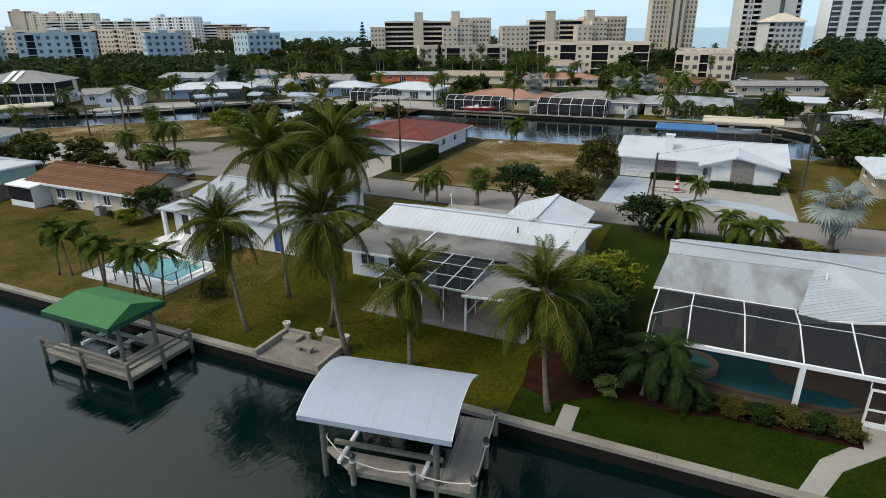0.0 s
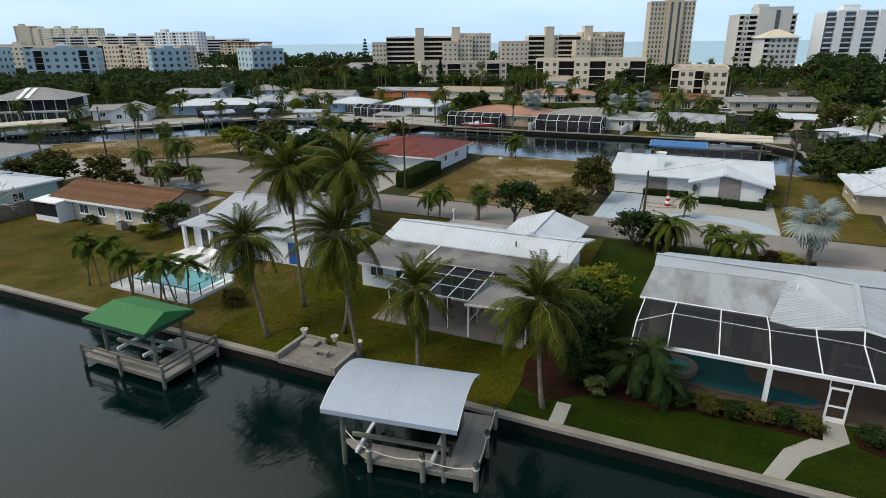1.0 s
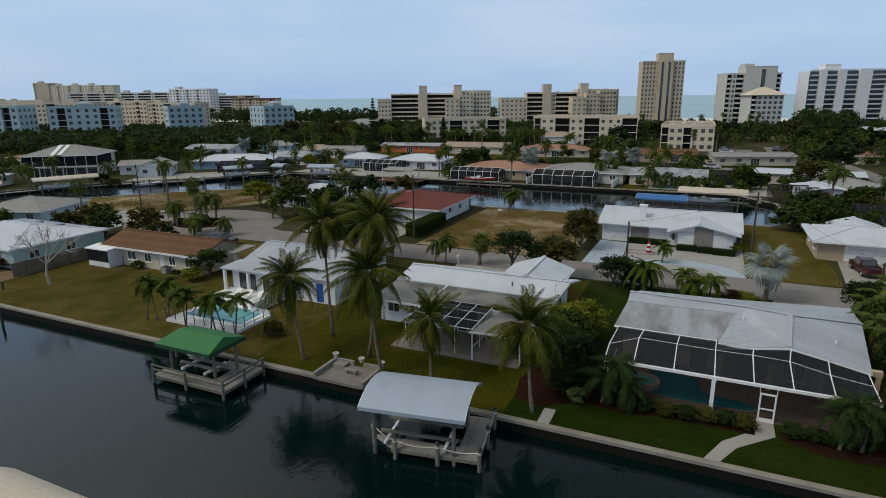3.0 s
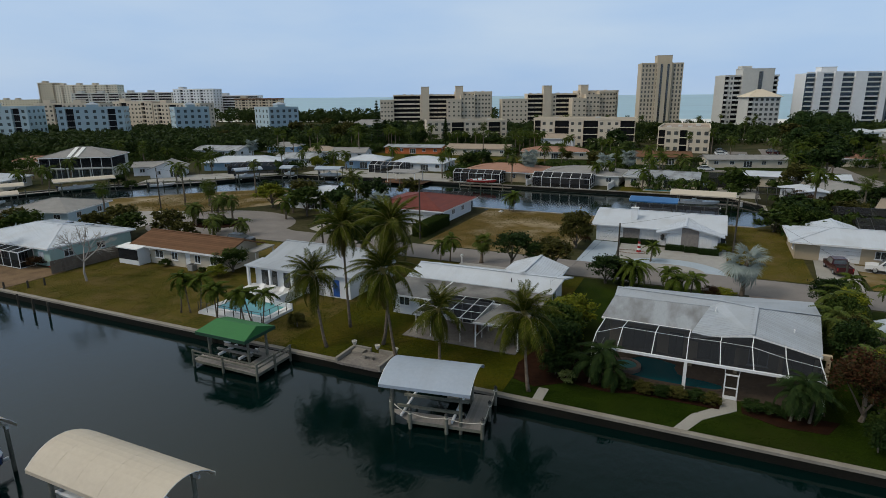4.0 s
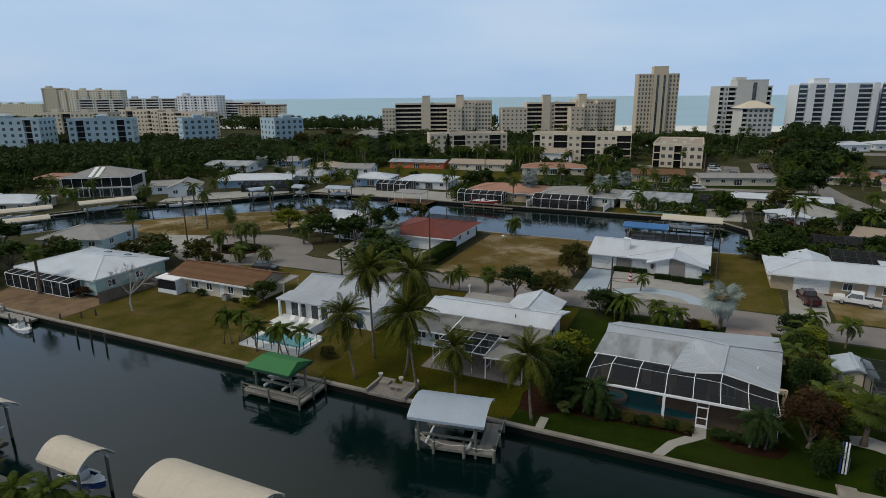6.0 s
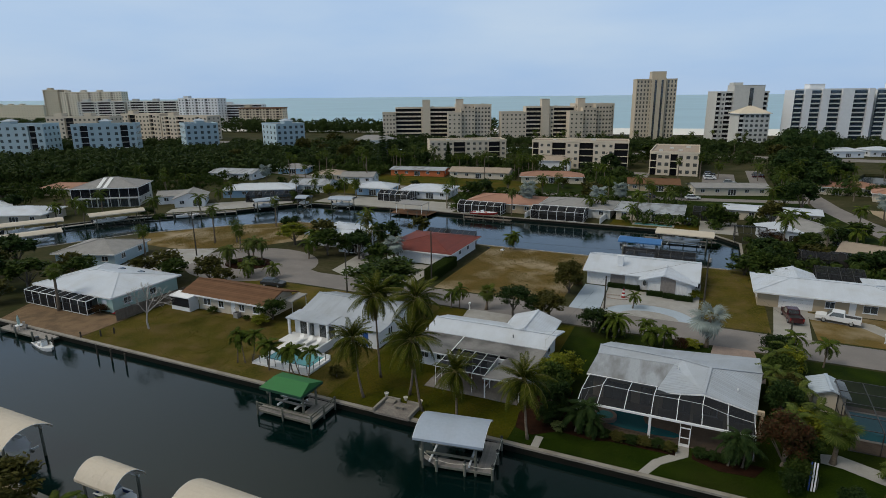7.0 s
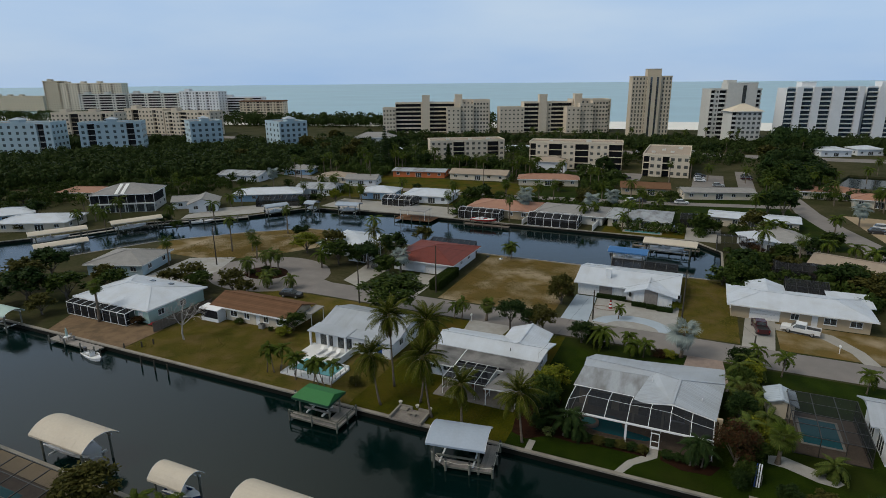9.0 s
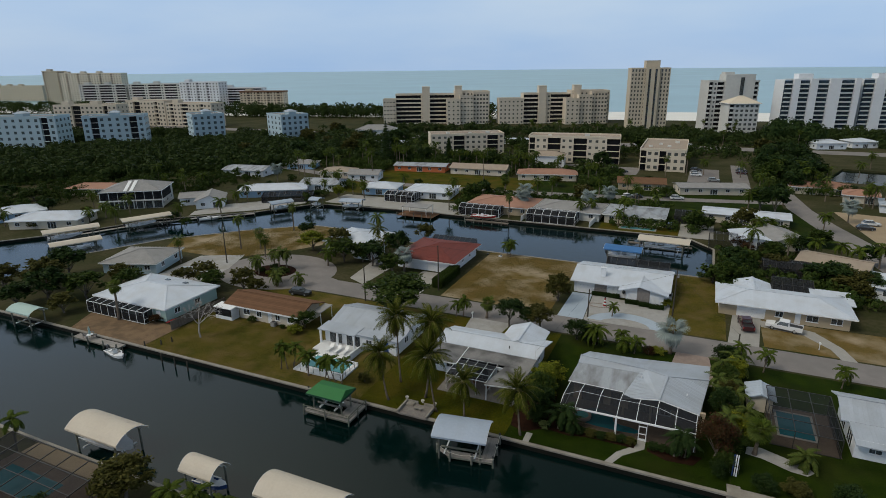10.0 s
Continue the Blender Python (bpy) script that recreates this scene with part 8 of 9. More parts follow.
# palms and trees of the far bank and the back gardens
for x, y, h, kind in [(-153.4, 81.5, 5.0, "coco"), (-176.9, 91.6, 6.0, "coco"), (-161.0, 78.5, 4.0, "xmas"), (-199.8, 138.0, 7.0, "coco"), (-174.3, 127.5, 7.5, "fan"), (-167.2, 122.2, 6.5, "fan"), (-174.0, 137.4, 5.0, "coco"), (-136.5, 91.3, 5.5, "coco"), (-162.9, 85.4, 4.2, "xmas"), (-181.9, 65.7, 5.0, "coco"), (-138.2, 118.1, 4.0, "coco"), (-107.2, 145.7, 5.0, "coco"), (-100.6, 143.0, 4.5, "fan"), (-117.3, 141.8, 5.0, "light"), (-94.2, 162.2, 5.5, "coco"), (-41.0, 145.7, 5.0, "silver"), (-20.6, 151.2, 5.5, "silver"), (-63.7, 136.6, 6.5, "fan"), (-21.8, 179.2, 6.0, "coco"), (-12.2, 183.0, 6.5, "coco"), (-6.8, 170.0, 5.0, "xmas"), (-0.3, 159.3, 5.0, "light"), (-67.2, 178.8, 13.0, "fan"), (-116.0, 203.6, 9.0, "fan"), (-116.3, 175.7, 12.0, "fan"), (-153.2, 173.3, 10.0, "fan"), (-149.0, 171.9, 9.0, "fan"), (5.5, 249.4, 6.0, "fan"), (12.8, 236.6, 6.0, "coco"), (27.0, 234.8, 6.0, "coco"), (38.1, 183.2, 6.0, "coco"), (53.5, 165.4, 5.5, "silver"), (80.8, 277.8, 7.0, "coco"), (71.9, 252.0, 6.0, "coco"), (53.8, 208.8, 6.0, "light")]:
    far_palm(kind, x, y, h)
for x, y, h, r, kind in [(-186.8, 82.4, 5.0, 3.0, "fardark"), (-190.7, 124.7, 5.5, 3.0, "far"), (-138.5, 90.5, 3.2, 2.2, "fardark"), (-191.6, 83.1, 3.5, 2.4, "far"), (-226.4, 93.5, 5.0, 3.4, "fardark"), (-213.0, 93.6, 4.5, 3.0, "far"), (-130.4, 87.9, 2.6, 1.8, "far"), (-173.1, 86.2, 2.8, 2.0, "farolive"), (-171.5, 67.7, 2.4, 1.8, "farolive"), (-109.4, 139.5, 4.5, 2.2, "yellow"), (-117.3, 136.4, 3.0, 2.0, "far"), (-150.5, 134.4, 3.0, 2.0, "fardark"), (-143.8, 143.0, 3.4, 2.2, "fardark"), (34.6, 170.8, 9.0, 4.2, "fardark"), (30.8, 174.2, 7.5, 3.6, "fardark"), (43.2, 210.0, 8.0, 4.2, "fardark"), (23.4, 125.6, 3.2, 2.6, "red"), (24.4, 119.9, 3.0, 2.2, "red"), (21.6, 110.3, 4.5, 3.2, "fardark"), (29.8, 109.3, 4.0, 3.0, "farolive"), (37.0, 104.3, 4.5, 3.4, "fardark"), (41.5, 106.2, 4.5, 3.2, "far"), (49.6, 121.8, 5.0, 2.6, "fardark"), (37.4, 126.2, 4.5, 3.0, "fardark"), (42.3, 136.0, 4.5, 3.0, "far"), (41.4, 99.0, 4.0, 3.0, "farolive"), (47.2, 101.4, 4.5, 3.4, "fardark"), (16.8, 95.9, 4.0, 3.0, "far"), (1.5, 183.1, 4.0, 2.8, "far"), (-6.1, 202.5, 4.0, 2.8, "fardark"), (-36.4, 153.7, 3.2, 2.0, "far"), (-55.7, 165.9, 3.0, 2.0, "far"), (-40.1, 189.3, 4.0, 2.8, "farolive"), (-29.6, 187.3, 3.6, 2.4, "far"), (-91.6, 169.3, 3.0, 2.0, "fardark"), (-96.2, 228.8, 7.0, 4.0, "fardark"), (-83.1, 233.7, 6.0, 3.6, "fardark"), (-62.9, 223.6, 6.0, 3.2, "fardark")]:
    tree(kind, x, y, h, r, trunk=0.15)


def conifer(x, y, h, r):
    """A tall narrow pine with drooping tiers."""
    rng = np.random.default_rng(12)
    root = thing("pine_tree", "tall dark narrow pine with drooping tiers", "tree", m=pose(x, y, 0))
    part("trunk", Geo().tube([(0, 0, -0.1), (0, 0, h)], [0.35, 0.05], 7), TREE_BARK, root)
    n = 5200
    s = rng.random(n) ** 0.8
    tier = np.round(s * 16) / 16
    rr = r * (1 - tier) ** 0.8 * np.sqrt(rng.random(n)) + 0.15
    a = rng.random(n) * 6.283
    p = np.stack([rr * np.cos(a), rr * np.sin(a), h * (0.12 + 0.88 * tier) - 0.25 * rr + rng.normal(size=n) * 0.15], 1)
    u = np.stack([np.cos(a), np.sin(a), np.full(n, -0.3)], 1) * 0.45
    w = np.stack([-np.sin(a), np.cos(a), np.zeros(n)], 1) * 0.16
    part("crown", quads_mesh("crown", p, u, w, LEAF_DARK), None, root)


conifer(-131, 214, 21, 3.6)
conifer(-101, 222, 13, 2.6)


def tufts(label, n, x0, x1, y0, y1, keep, mat, seed, size=0.11):
    """Blades standing up from a lawn."""
    rng = np.random.default_rng(seed)
    x, y = rng.uniform(x0, x1, n), rng.uniform(y0, y1, n)
    ok = np.array([keep(a, b) for a, b in zip(x, y)])
    x, y = x[ok], y[ok]
    n = len(x)
    patch = 0.5 + 0.5 * np.sin(0.9 * x + 1.7 * np.sin(0.6 * y)) * np.sin(1.1 * y + np.sin(0.7 * x))
    h = size * (0.7 + 0.6 * patch) * rng.uniform(0.6, 1.3, n)
    a = rng.random(n) * 6.283
    side = np.stack([np.cos(a), np.sin(a), np.zeros(n)], 1) * 0.038
    up = np.stack([rng.normal(size=n) * 0.03, rng.normal(size=n) * 0.03, h * 0.5], 1)
    c = np.stack([x, y, 0.015 + h * 0.5], 1)
    tagged(new("grass_tufts", quads_mesh("grass_tufts", c, up, side, mat)), label, "grass", kind="stuff")


def clear_lawn(x, y):
    return not ((-7.4 < x < -3.0 and 27 < y < 38) or (-2 < x < 16 and y > 28.6) or (abs(x - 5.65 - max(0.0, y - 25.5) * 0.83) < 0.75 and y < 30.3) or (-23 < x < -18 and y < 27.5) or (-20.6 < x < -10.8 and y > 31.9)
                or (-24.4 < x < -8 and y > 36.6) or (-5.1 < x < -4.1 and y < 27))


LOT_BLADE = leaf_material("dry_lot_blade", (0.095, 0.100, 0.014), (0.165, 0.130, 0.030))
tufts("short green grass blades on the mown lawn", 40000, -7.4, 18.9, 25.0, 37.0, clear_lawn, leaf_material("lawn_blade", (0.014, 0.030, 0.002), (0.028, 0.050, 0.004)), 51, 0.045)
tufts("mixed green and straw grass blades under the palms", 42000, -34, -7.5, 25.0, 42.0, clear_lawn, leaf_material("dry_blade", (0.026, 0.042, 0.002), (0.062, 0.064, 0.005)), 52, 0.045)
tufts("mixed green and straw grass blades on an empty lot", 36000, -72.8, -46.5, 25.0, 39.5, lambda x, y: True, LOT_BLADE, 53, 0.05)

DRY_BLADE = leaf_material("straw_blade", (0.085, 0.080, 0.020), (0.175, 0.125, 0.042))
tufts("straw coloured grass on a vacant lot", 30000, -34.8, -12.2, 66.4, 97.6, lambda x, y: math.hypot((x + 22) / 7, (y - 84) / 5) > 0.6 + 0.5 * math.sin(x * 1.3) * math.sin(y * 1.7), DRY_BLADE, 54, 0.09)
tufts("straw and green grass strip between houses", 12000, 9.5, 19.0, 66.4, 97.6, lambda x, y: True, LOT_BLADE, 55, 0.08)
tufts("straw coloured grass on a canal-side lot", 14000, -112, -84, 70, 100, lambda x, y: -112 < x < -84 and y < 150 + 0.55 * x + 0 and y > 66 + 0.4 * max(0, x + 96), DRY_BLADE, 56, 0.2)


def leaf_mass(name, label, category, n, x0, x1, y0, y1, keep, r0, r1, h0, h1, mat, seed, leaves=110, size=(0.4, 0.85)):
    """A thick growth of low crowns, one mass of leaves."""
    rng = np.random.default_rng(seed)
    cs, aa, bb = [], [], []
    tries = 0
    while len(cs) < n and tries < 60 * n:
        tries += 1
        x, y = rng.uniform(x0, x1), rng.uniform(y0, y1)
        if not keep(x, y):
            continue
        r, h = rng.uniform(r0, r1), rng.uniform(h0, h1)
        d = rng.normal(size=(leaves, 3))
        d /= np.linalg.norm(d, axis=1)[:, None]
        d[:, 2] = np.abs(d[:, 2]) * 0.9 - 0.15
        lump = 1 + 0.25 * np.sin(5 * d[:, 0] + x) * np.sin(5 * d[:, 1] + y)
        p = d * (r * lump * rng.uniform(0.7, 1.05, leaves))[:, None] * np.array([1, 1, min(1.0, h / r * 0.6)]) + np.array([x, y, h - min(r, h * 0.6) * 0.8])
        low = rng.random(leaves) < 0.25
        p[low, 2] = rng.uniform(0.1, h * 0.7, low.sum())
        a = rng.normal(size=(leaves, 3))
        a /= np.linalg.norm(a, axis=1)[:, None]
        a = np.cross(a, d + 0.22 * rng.normal(size=(leaves, 3)))
        a /= np.linalg.norm(a, axis=1)[:, None]
        b = np.cross(a, d + 0.22 * rng.normal(size=(leaves, 3)))
        b /= np.linalg.norm(b, axis=1)[:, None]
        s = rng.uniform(*size, leaves)[:, None]
        cs.append(p)
        aa.append(a * s)
        bb.append(b * s * 0.7)
    me = quads_mesh(name, np.concatenate(cs), np.concatenate(aa), np.concatenate(bb), mat)
    return tagged(new(name, me), label, category, kind="stuff")


def in_mangrove(x, y):
    return y > 108 + 0.84 * max(0, x + 252) and y < 285 + 0.25 * (x + 300) and not (x > -165) and not any(a < x < b and c < y < d for a, b, c, d in BLUE)


BLUE = [(-400, -336, 168, 222), (-362, -304, 208, 262), (-316, -280, 246, 284), (-258, -222, 262, 300)]
leaf_mass("mangrove_wood", "dense dark green mangrove wood in front of the pale blue flats", "woodland", 1900, -430, -165, 106, 330, in_mangrove, 2.4, 4.6, 4.5, 7.5, LEAF_MANGROVE, 33, 85, (0.45, 0.9))
leaf_mass("garden_growth", "thick mixed shrubs and trees between the houses", "shrubbery", 900, -150, 62, 136, 240, free, 1.0, 2.4, 1.4, 4.2, LEAF_TREE, 34, 90, (0.2, 0.45))


def left_bank(x, y):
    return free(x, y) and y > 60 + 0.9 * max(0, x + 175) + 6 and not in_mangrove(x, y) and (x < -160 or y > 108)


leaf_mass("garden_growth", "shrubs and small trees round the left bank houses", "shrubbery", 330, -235, -112, 50, 200, left_bank, 1.0, 2.4, 1.6, 4.6, LEAF_TREE, 41, 90, (0.22, 0.5))
leaf_mass("garden_growth", "dense shrubs and palms behind the canal houses", "shrubbery", 420, 18, 84, 88, 143, free, 1.0, 2.2, 1.4, 3.6, LEAF_TREE, 35, 90, (0.22, 0.5))
leaf_mass("belt_of_trees", "dark belt of trees round the low flats", "woodland", 520, -220, 120, 208, 314, free, 1.8, 4.0, 2.6, 7.0, LEAF_MANGROVE, 36, 90, (0.35, 0.8))
leaf_mass("belt_of_trees", "dark belt of trees below the beach towers", "woodland", 760, -420, 160, 344, 500, lambda x, y: y < 404 + 0.22 * x and free(x, y), 2.2, 4.6, 3.0, 7.5, LEAF_MANGROVE, 37, 80, (0.4, 0.9))
leaf_mass("belt_of_trees", "broad dark banyan crowns in front of the white towers", "woodland", 16, 48, 72, 352, 400, lambda x, y: True, 5, 8, 10.0, 14.0, LEAF_DARK, 38, 300, (0.5, 1.0))
leaf_mass("belt_of_trees", "dark garden trees beside the lagoon", "woodland", 22, 40, 58, 236, 300, lambda x, y: True, 3, 5, 6.0, 10.0, LEAF_DARK, 42, 220, (0.4, 0.8))
leaf_mass("belt_of_trees", "wooded point behind the houses", "woodland", 300, -420, -215, 395, 560, lambda x, y: abs(y - (520 + 0.35 * (x + 215))) < 34, 3, 6, 5, 9, LEAF_MANGROVE, 43, 70, (0.6, 1.1))
leaf_mass("belt_of_trees", "far line of trees along the shore", "woodland", 700, -1000, -150, 320, 560, lambda x, y: shore(x) - 120 < y < shore(x) - 62, 3, 6, 7, 14, LEAF_MANGROVE, 39, 60, (0.6, 1.2))


# ---------------------------------------------------------------- vehicles
def wheel(parent, x, y, r=0.38):
    ob = part("wheel", Geo().lathe([(r, -0.12), (r, 0.12)], 14), BLACK, parent, m=pose(x, y, r, 90, 0, 0))
    part("rim", Geo().lathe([(r * 0.55, -0.125), (r * 0.55, 0.125)], 10), CAR_SILVER, ob)


def pickup(label, x, y, yaw, paint):
    root = thing("pickup_truck", label, "pickup truck", m=pose(x, y, 0.05, 0, 0, yaw))
    L, w = 5.8, 0.98
    part("body", Geo().slab([(-2.9, -w, 1.0), (2.2, -w, 1.05), (2.9, -w * 0.85, 0.95), (2.9, w * 0.85, 0.95), (2.2, w, 1.05), (-2.9, w, 1.0)], 0.55), paint, root)
    cab = Geo().add([(-0.9, -w, 1.0), (1.5, -w, 1.05), (0.75, -w * 0.8, 1.85), (-0.75, -w * 0.8, 1.85), (-0.9, w, 1.0), (1.5, w, 1.05), (0.75, w * 0.8, 1.85), (-0.75, w * 0.8, 1.85)],
                    [(0, 1, 2, 3), (7, 6, 5, 4), (3, 2, 6, 7), (1, 5, 6, 2), (0, 3, 7, 4)])
    part("cab", cab, paint, root)
    part("windscreen", Geo().add([(1.46, -w * 0.9, 1.12), (1.46, w * 0.9, 1.12), (0.83, w * 0.76, 1.79), (0.83, -w * 0.76, 1.79)], [(0, 1, 2, 3)]), GLASS, root)
    for s in (-1, 1):
        part("side_window", Geo().add([(-0.7, s * (w - 0.01), 1.15), (1.15, s * (w - 0.01), 1.18), (0.68, s * w * 0.83, 1.75), (-0.65, s * w * 0.83, 1.75)], [(0, 1, 2, 3)]), GLASS, root)
        part("bed_side", Geo().box(-2.9, -0.9, s * w - 0.06 * s - 0.05, s * w - 0.06 * s + 0.05, 0.98, 1.25), paint, root)
        part("headlight", Geo().box(2.84, 2.92, s * 0.62 - 0.16, s * 0.62 + 0.16, 0.72, 0.9), GLASS, root)
        part("mirror", Geo().box(0.9, 1.05, s * (w + 0.14) - 0.1, s * (w + 0.14) + 0.1, 1.15, 1.35), BLACK, root)
    part("tailgate", Geo().box(-2.92, -2.84, -w, w, 0.5, 1.25), paint, root)
    part("bed_floor", Geo().box(-2.84, -0.9, -w + 0.1, w - 0.1, 0.95, 1.075), BLACK, root)
    part("rear_window", Geo().add([(-0.90, -w * 0.75, 1.2), (-0.90, w * 0.75, 1.2), (-0.80, w * 0.68, 1.75), (-0.80, -w * 0.68, 1.75)], [(0, 1, 2, 3)]), GLASS, root)
    for s in (-1, 1):
        part("tail_light", Geo().box(-2.95, -2.90, s * 0.88 - 0.07, s * 0.88 + 0.07, 0.8, 1.15), GEL_RED, root)
    for sx in (-1.75, 1.75):
        for s in (-1, 1):
            wheel(root, sx, s * (w - 0.12))


def car(label, x, y, yaw, paint, L=4.6, hgt=1.6):
    root = thing("parked_car", label, "car", m=pose(x, y, 0.05, 0, 0, yaw))
    w, h = 0.9, L / 2
    part("body", Geo().slab([(-h, -w * 0.9, 0.95), (-h * 0.9, -w, 0.98), (h * 0.75, -w, 0.92), (h, -w * 0.8, 0.8), (h, w * 0.8, 0.8), (h * 0.75, w, 0.92), (-h * 0.9, w, 0.98), (-h, w * 0.9, 0.95)], 0.55), paint, root)
    part("cabin", Geo().add([(-h * 0.9, -w * 0.95, 0.96), (h * 0.45, -w * 0.95, 0.95), (h * 0.12, -w * 0.75, hgt), (-h * 0.72, -w * 0.75, hgt), (-h * 0.9, w * 0.95, 0.96), (h * 0.45, w * 0.95, 0.95), (h * 0.12, w * 0.75, hgt),
                             (-h * 0.72, w * 0.75, hgt)], [(0, 1, 2, 3), (7, 6, 5, 4), (1, 5, 6, 2), (0, 3, 7, 4)]), GLASS, root)
    part("roof", Geo().box(-h * 0.74, h * 0.14, -w * 0.77, w * 0.77, hgt - 0.02, hgt + 0.04), paint, root)
    for sx in (-h * 0.62, h * 0.62):
        for s in (-1, 1):
            wheel(root, sx, s * (w - 0.1), 0.34)


pickup("white crew cab pickup on a curved drive", 28.6, 74.6, 168, CAR_WHITE)
pickup("dark red pickup parked on a concrete drive", 22.4, 73.4, 98, CAR_RED)
car("silver sport utility car on a sandy drive", -95.0, 55.5, 20, CAR_SILVER)
car("dark car parked on the street", -62.5, 55.0, 8, CAR_DARK, 4.6, 1.45)
car("dark car in front of a red roofed house", -55.5, 78.5, 80, CAR_DARK)
car("white car parked by the flats", 9.8, 232.5, 10, CAR_WHITE)
car("white car on a drive", -11.5, 178, 60, CAR_WHITE)
car("dark car on a drive", -8.0, 178.5, 60, CAR_DARK)
car("white car on a drive by the long grey roof", 5.0, 181, 20, CAR_WHITE)
car("black car parked by the curving street", 56.5, 158, 5, CAR_DARK)
car("white car parked by the curving street", 59, 164, 5, CAR_WHITE)
for k, (x, y) in enumerate(((9.5, 246), (9.5, 238), (16.8, 222), (28.0, 250), (27.8, 244), (-20, 230), (-26, 229.5))):
    car("parked car on the asphalt by the flats", x, y, 8, (CAR_DARK, CAR_WHITE, CAR_SILVER, CAR_DARK, CAR_RED)[k % 5])
car("blue car on a terrace", 5.5, 140, 80, CAR_DARK)


# ---------------------------------------------------------------- poles, fences, small things
def pole(x, y, h, label="grey wooden utility pole", lamp=False):
    root = thing("utility_pole", label, "utility pole", "utility poles", m=pose(x, y, 0))
    part("post", Geo().tube([(0, 0, -0.1), (0, 0, h)], [0.15, 0.10], 9), PILE_DARK, root)
    part("transformer", Geo().lathe([(0.16, h - 1.4), (0.18, h - 1.3), (0.18, h - 0.8), (0.1, h - 0.7)], 10), ALU_GREY, root, m=Matrix.Translation((0.26, 0, 0))) if lamp else None


def wire(a, b, sag=0.6):
    a, b = Vector(a), Vector(b)
    w = thing("overhead_wire", "thin dark overhead wire between poles", "cable", "wires")
    part("cable", Geo().tube([a.lerp(b, k / 10) - Vector((0, 0, sag * (1 - (k / 5 - 1) ** 2))) for k in range(11)], 0.014, 4), BLACK, w)


POLES = [(-92.6, 65.3, 9.8), (-48.0, 57.4, 7.8), (-36.6, 68.5, 10.0), (-4.7, 66.9, 5.6), (10.0, 73.5, 9.2), (20.4, 62.0 - 4.2, 5.2)]
for k, (x, y, h) in enumerate(POLES):
    pole(x, y, h, lamp=k in (0, 4))
wire((-36.6, 68.5, 9.8), (10.0, 73.5, 9.0))
wire((-36.6, 68.5, 9.8), (-92.6, 65.3, 9.6), 1.0)
wire((10.0, 73.5, 9.0), (20.4, 57.8, 5.0), 0.3)
wire((-4.7, 66.9, 5.5), (10.0, 73.5, 8.6), 0.4)
wire((-4.7, 66.9, 5.5), (-7.9, 41.2, 4.3), 0.3)

f = thing("wood_fence", "weathered grey board fence beside an empty lot", "fence")
bd = Geo().box(0, 0.02, 0, 0.29, 0, 1.8).mesh("board", FENCE_WOOD)
for k in range(44):
    part("board", bd, FENCE_WOOD, f, m=Matrix.Translation((-73.6 + 0.012 * k, 31.4 + k * 0.30, 0.0)))
part("rail", Geo().beam((-73.55, 31.4, 0.5), (-73.0, 44.6, 0.5), 0.05, 0.09), FENCE_WOOD, f)
part("rail", Geo().beam((-73.55, 31.4, 1.4), (-73.0, 44.6, 1.4), 0.05, 0.09), FENCE_WOOD, f)


def hedge(label, x0, x1, y0, y1, h, mat, seed):
    rng = np.random.default_rng(seed)
    n = int(260 * ((x1 - x0) * (y1 - y0) + h * 2 * (x1 - x0 + y1 - y0)))
    p = rng.uniform((x0, y0, 0.05), (x1, y1, h), (n, 3))
    face = rng.integers(0, 5, n)
    p[face == 0, 0], p[face == 1, 0], p[face == 2, 1], p[face == 3, 1], p[face == 4, 2] = x0, x1, y0, y1, h
    p += rng.normal(size=(n, 3)) * 0.05
    a = rng.normal(size=(n, 3))
    a /= np.linalg.norm(a, axis=1)[:, None]
    b = np.cross(a, rng.normal(size=(n, 3)))
    b /= np.linalg.norm(b, axis=1)[:, None]
    root = thing("hedge", label, "hedge")
    part("foliage", quads_mesh("foliage", p, a * 0.09, b * 0.06, mat), None, root)
    part("core", Geo().box(x0 + 0.08, x1 - 0.08, y0 + 0.08, y1 - 0.08, 0, h - 0.08), LEAF_DARK, root)


hedge("tall clipped green hedge beside a drive", -38.6, -36.4, 69.6, 80.0, 2.0, LEAF_TREE, 1)
hedge("clipped dark hedge under a window", -5.9, -0.6, 78.2, 78.9, 0.8, LEAF_DARK, 2)
hedge("clipped dark hedge under a window", 1.0, 3.4, 76.2, 76.9, 0.8, LEAF_DARK, 3)
hedge("clipped dark hedge by a stone panel", 3.7, 5.4, 75.8, 76.5, 0.8, LEAF_DARK, 4)
hedge("clipped dark hedge under a window", 5.6, 8.2, 75.4, 76.1, 0.85, LEAF_DARK, 5)

# bare tree on the empty lot
t = thing("bare_tree", "leafless pale grey tree with a wide fan of twigs", "tree", m=pose(-66.3, 31.3, 0))
rng = np.random.default_rng(5)


def branch(g, p, d, length, r, level):
    e = p + d * length
    g.tube([p, p.lerp(e, 0.5) + Vector(rng.normal(size=3) * length * 0.04), e], [r, r * 0.85, r * 0.6], 5 if level < 2 else 3, False)
    if level < 4:
        for k in range(4 if level < 3 else 3):
            nd = (d + Vector(rng.normal(size=3) * 0.55) + Vector((0, 0, 0.12))).normalized()
            branch(g, e, nd, length * rng.uniform(0.55, 0.8), r * 0.6, level + 1)


g = Geo()
branch(g, Vector((0, 0, -0.05)), Vector((0.02, 0, 1)), 2.7, 0.17, 0)
part("trunk", g, material("pale_bark", (0.42, 0.38, 0.34), (0.32, 0.29, 0.26), 1.5, 0.9), t)

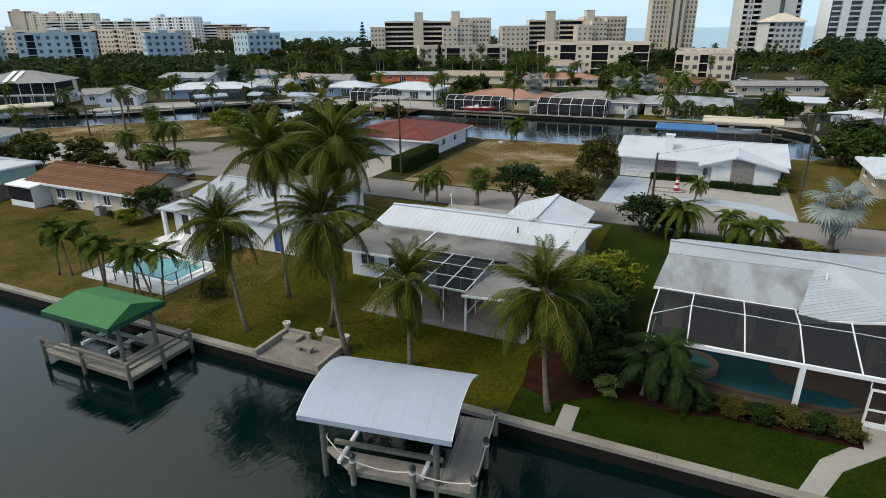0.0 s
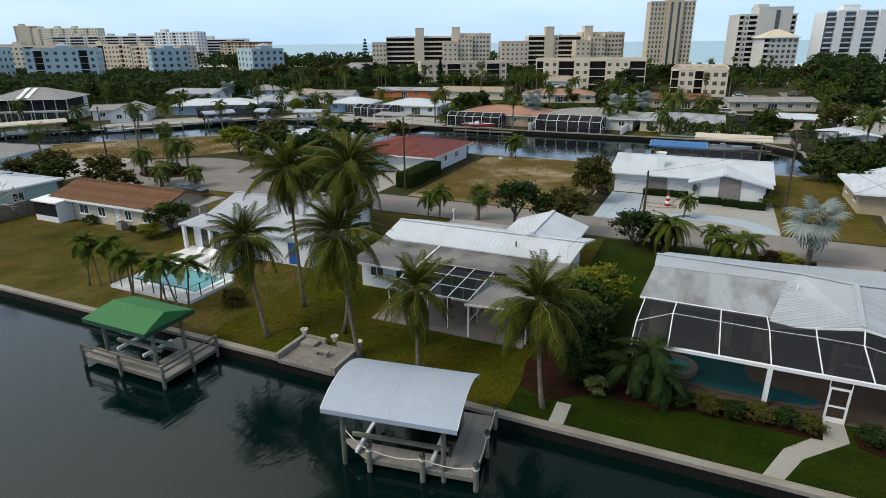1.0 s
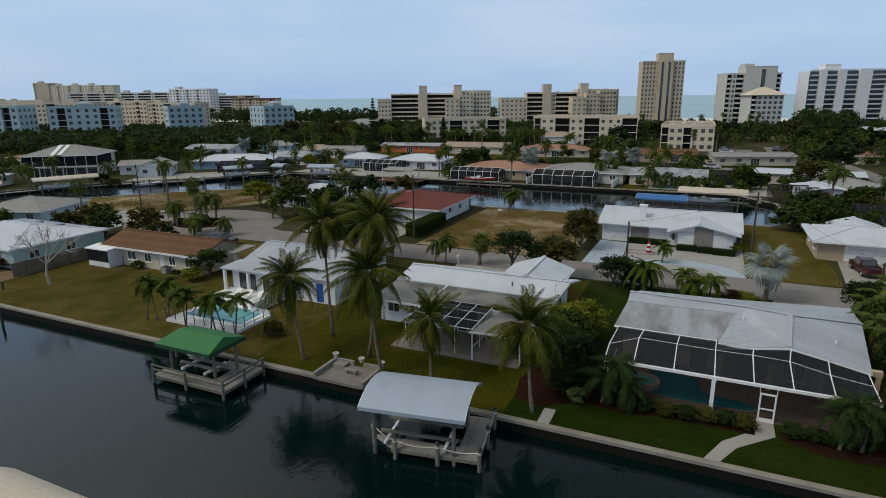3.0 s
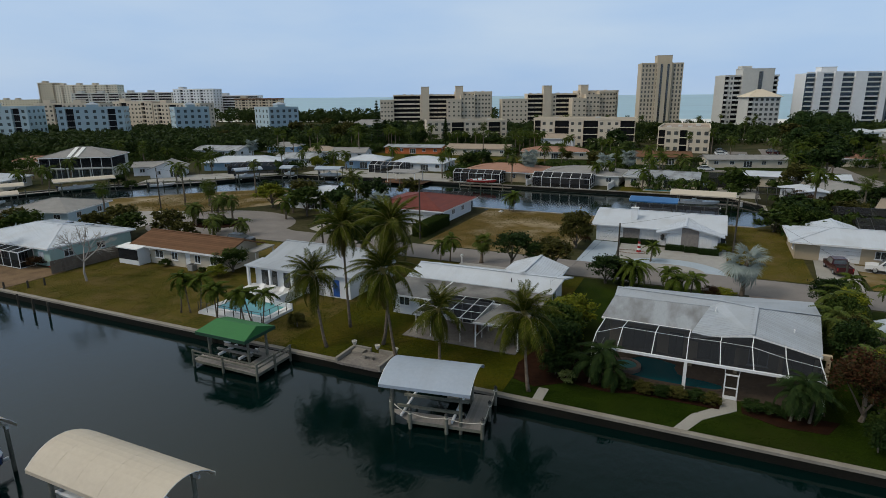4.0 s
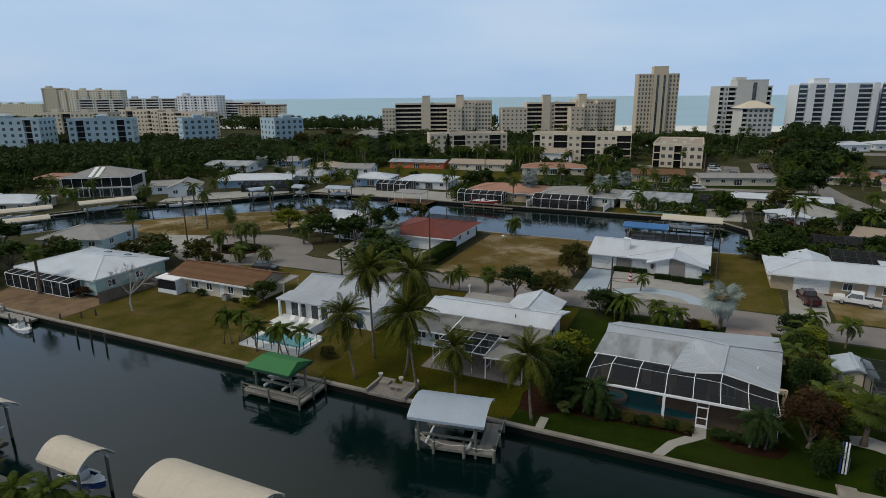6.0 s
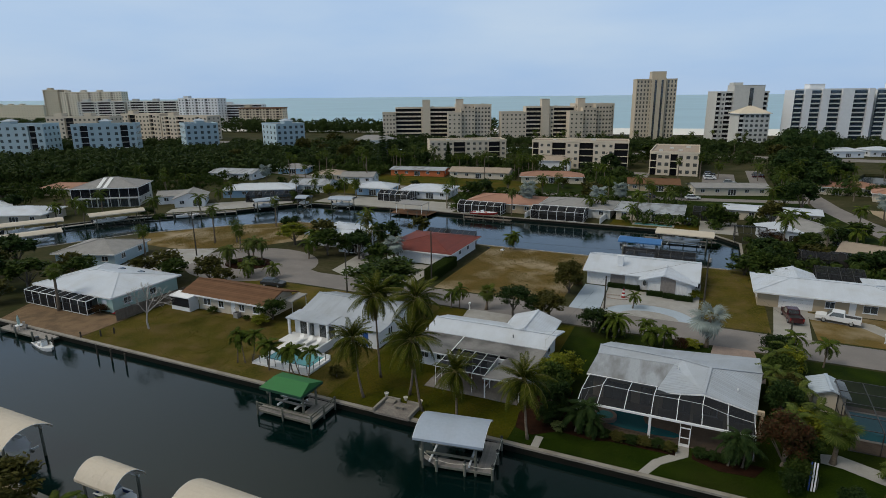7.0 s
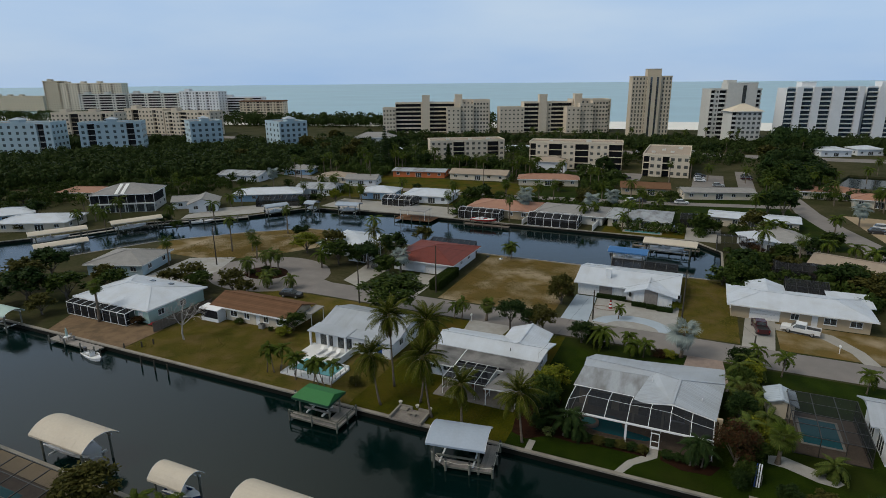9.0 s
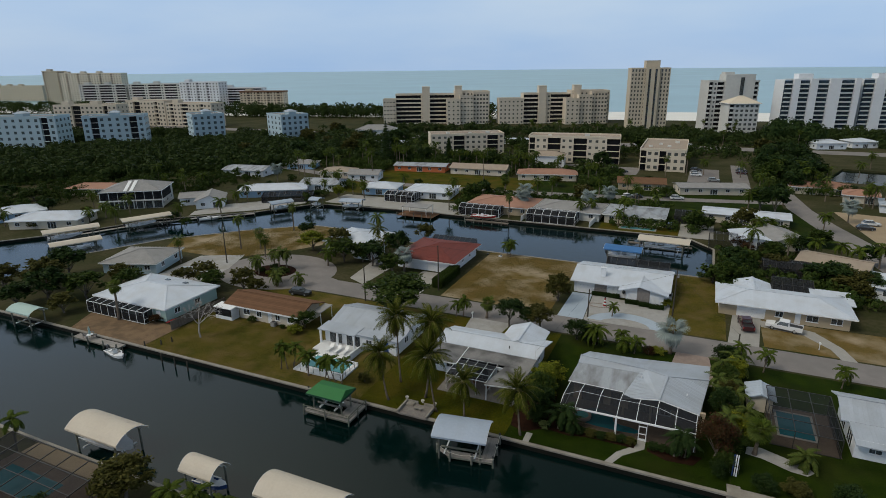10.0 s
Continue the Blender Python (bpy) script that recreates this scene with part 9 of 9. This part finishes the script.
for x, y in ((10.9, 47.0), (11.0, 84.0)):
    b = thing("rubbish_bin", "dark wheeled rubbish bin beside a house", "bin", m=pose(x if x < 11 else 8.9, y, 0))
    part("body", Geo().slab([(-0.3, -0.32, 0.95), (0.3, -0.32, 0.95), (0.3, 0.32, 0.95), (-0.3, 0.32, 0.95)], 0.9), CAR_DARK, b)
    part("lid", Geo().box(-0.33, 0.33, -0.36, 0.36, 0.95, 1.02), BLACK, b)
m = thing("lighthouse_ornament", "red and white striped lighthouse ornament", "garden ornament", m=pose(-2.6, 73.6, 0.05))
for k in range(5):
    part("band", Geo().lathe([(0.34 - 0.04 * k, k * 0.32), (0.31 - 0.04 * k, k * 0.32 + 0.32)], 12), (GEL_RED, GEL)[k % 2], m)
part("lantern", Geo().lathe([(0.1, 1.6), (0.16, 1.62), (0.12, 1.85), (0.01, 2.0)], 10), BLACK, m)
r = thing("bed_edging", "red brick edging round a small bed", "edging", m=pose(-3.6, 73.2, 0.05))
for k in range(26):
    a = 2 * math.pi * k / 26
    part("brick", Geo().box(-0.16, 0.16, -0.06, 0.06, 0, 0.12, pose(2.0 * math.cos(a), 1.0 * math.sin(a), 0, 0, 0, math.degrees(a) + 90)), PAVER, r)
for x, y in ((33.2, 68.2), (-24.6, 57.7), (-71.0, 58.0)):
    p = thing("mailbox", "white mailbox on a short post by the street", "mailbox", "mailboxes", m=pose(x, y, 0))
    part("post", Geo().box(-0.05, 0.05, -0.05, 0.05, 0, 1.1), TRIM, p)
    part("box", Geo().box(-0.12, 0.12, -0.28, 0.28, 1.1, 1.35), TRIM, p)
k = thing("paddle_rack", "blue and white paddle boards leaning on a rack", "paddle boards", m=pose(19.4, 28.2, 0))
for i, mt in enumerate((GEL_BLUE, GEL, GEL)):
    part("board", Geo().slab([(i * 0.22 - 0.3, -0.04, 0.0), (i * 0.22 - 0.16, -0.04, 0.0), (i * 0.22 - 0.1, 0.5, 2.6), (i * 0.22 - 0.22, 0.5, 2.6)], 0.08), mt, k)
part("rail", Geo().box(-0.5, 0.5, 0.4, 0.5, 1.2, 1.3).box(-0.5, -0.42, 0.4, 0.5, 0, 1.3).box(0.42, 0.5, 0.4, 0.5, 0, 1.3), PILE, k)
s = thing("kayak", "red kayak lying beside a mint wall", "kayak", m=pose(-76.2, 34.6, 0.02, 0, 0, 70))
part("hull", Geo().tube([(-1.7, 0, 0.25), (-1.0, 0, 0.2), (0, 0, 0.18), (1.0, 0, 0.2), (1.7, 0, 0.25)], [0.05, 0.28, 0.36, 0.28, 0.05], 9), GEL_RED, s)
for x, y in ((-13.4, 34.6), (-15.4, 35.2)):
    c = thing("patio_chair", "dark patio chair in a lanai", "chair", "lanai chairs", m=pose(x, y, 0.09, 0, 0, 40))
    part("seat", Geo().box(-0.25, 0.25, -0.25, 0.25, 0.4, 0.46), ROOF_BROWN, c)
    part("backrest", Geo().box(-0.25, 0.25, 0.2, 0.26, 0.46, 0.95), ROOF_BROWN, c)
    for sx in (-0.22, 0.22):
        for sy in (-0.22, 0.22):
            part("leg", Geo().box(sx - 0.02, sx + 0.02, sy - 0.02, sy + 0.02, 0, 0.4), ROOF_BROWN, c)
for k in range(3):
    c = thing("sun_lounger", "white sun lounger on the pool deck", "lounger", "pool loungers", m=pose(-41.8 + k * 1.5, 35.8, 0.3))
    part("mattress", Geo().box(-0.33, 0.33, -0.9, 0.45, 0.32, 0.4), GEL, c)
    part("backrest", Geo().slab([(-0.33, 0.45, 0.4), (0.33, 0.45, 0.4), (0.33, 1.0, 0.85), (-0.33, 1.0, 0.85)], 0.08), GEL, c)
    for sx in (-0.28, 0.28):
        for sy in (-0.8, 0.35):
            part("leg", Geo().box(sx - 0.03, sx + 0.03, sy - 0.03, sy + 0.03, 0, 0.32), ALU, c)
b = thing("concrete_landing", "raised concrete landing on the seawall", "landing", m=pose(0, 0, 0))
part("slab", Geo().box(18.6, 24.0, 24.0, 25.6, -0.3, 0.35), CONCRETE, b)
part("step", Geo().box(18.6, 20.0, 25.62, 26.2, 0, 0.2), CONCRETE, b)
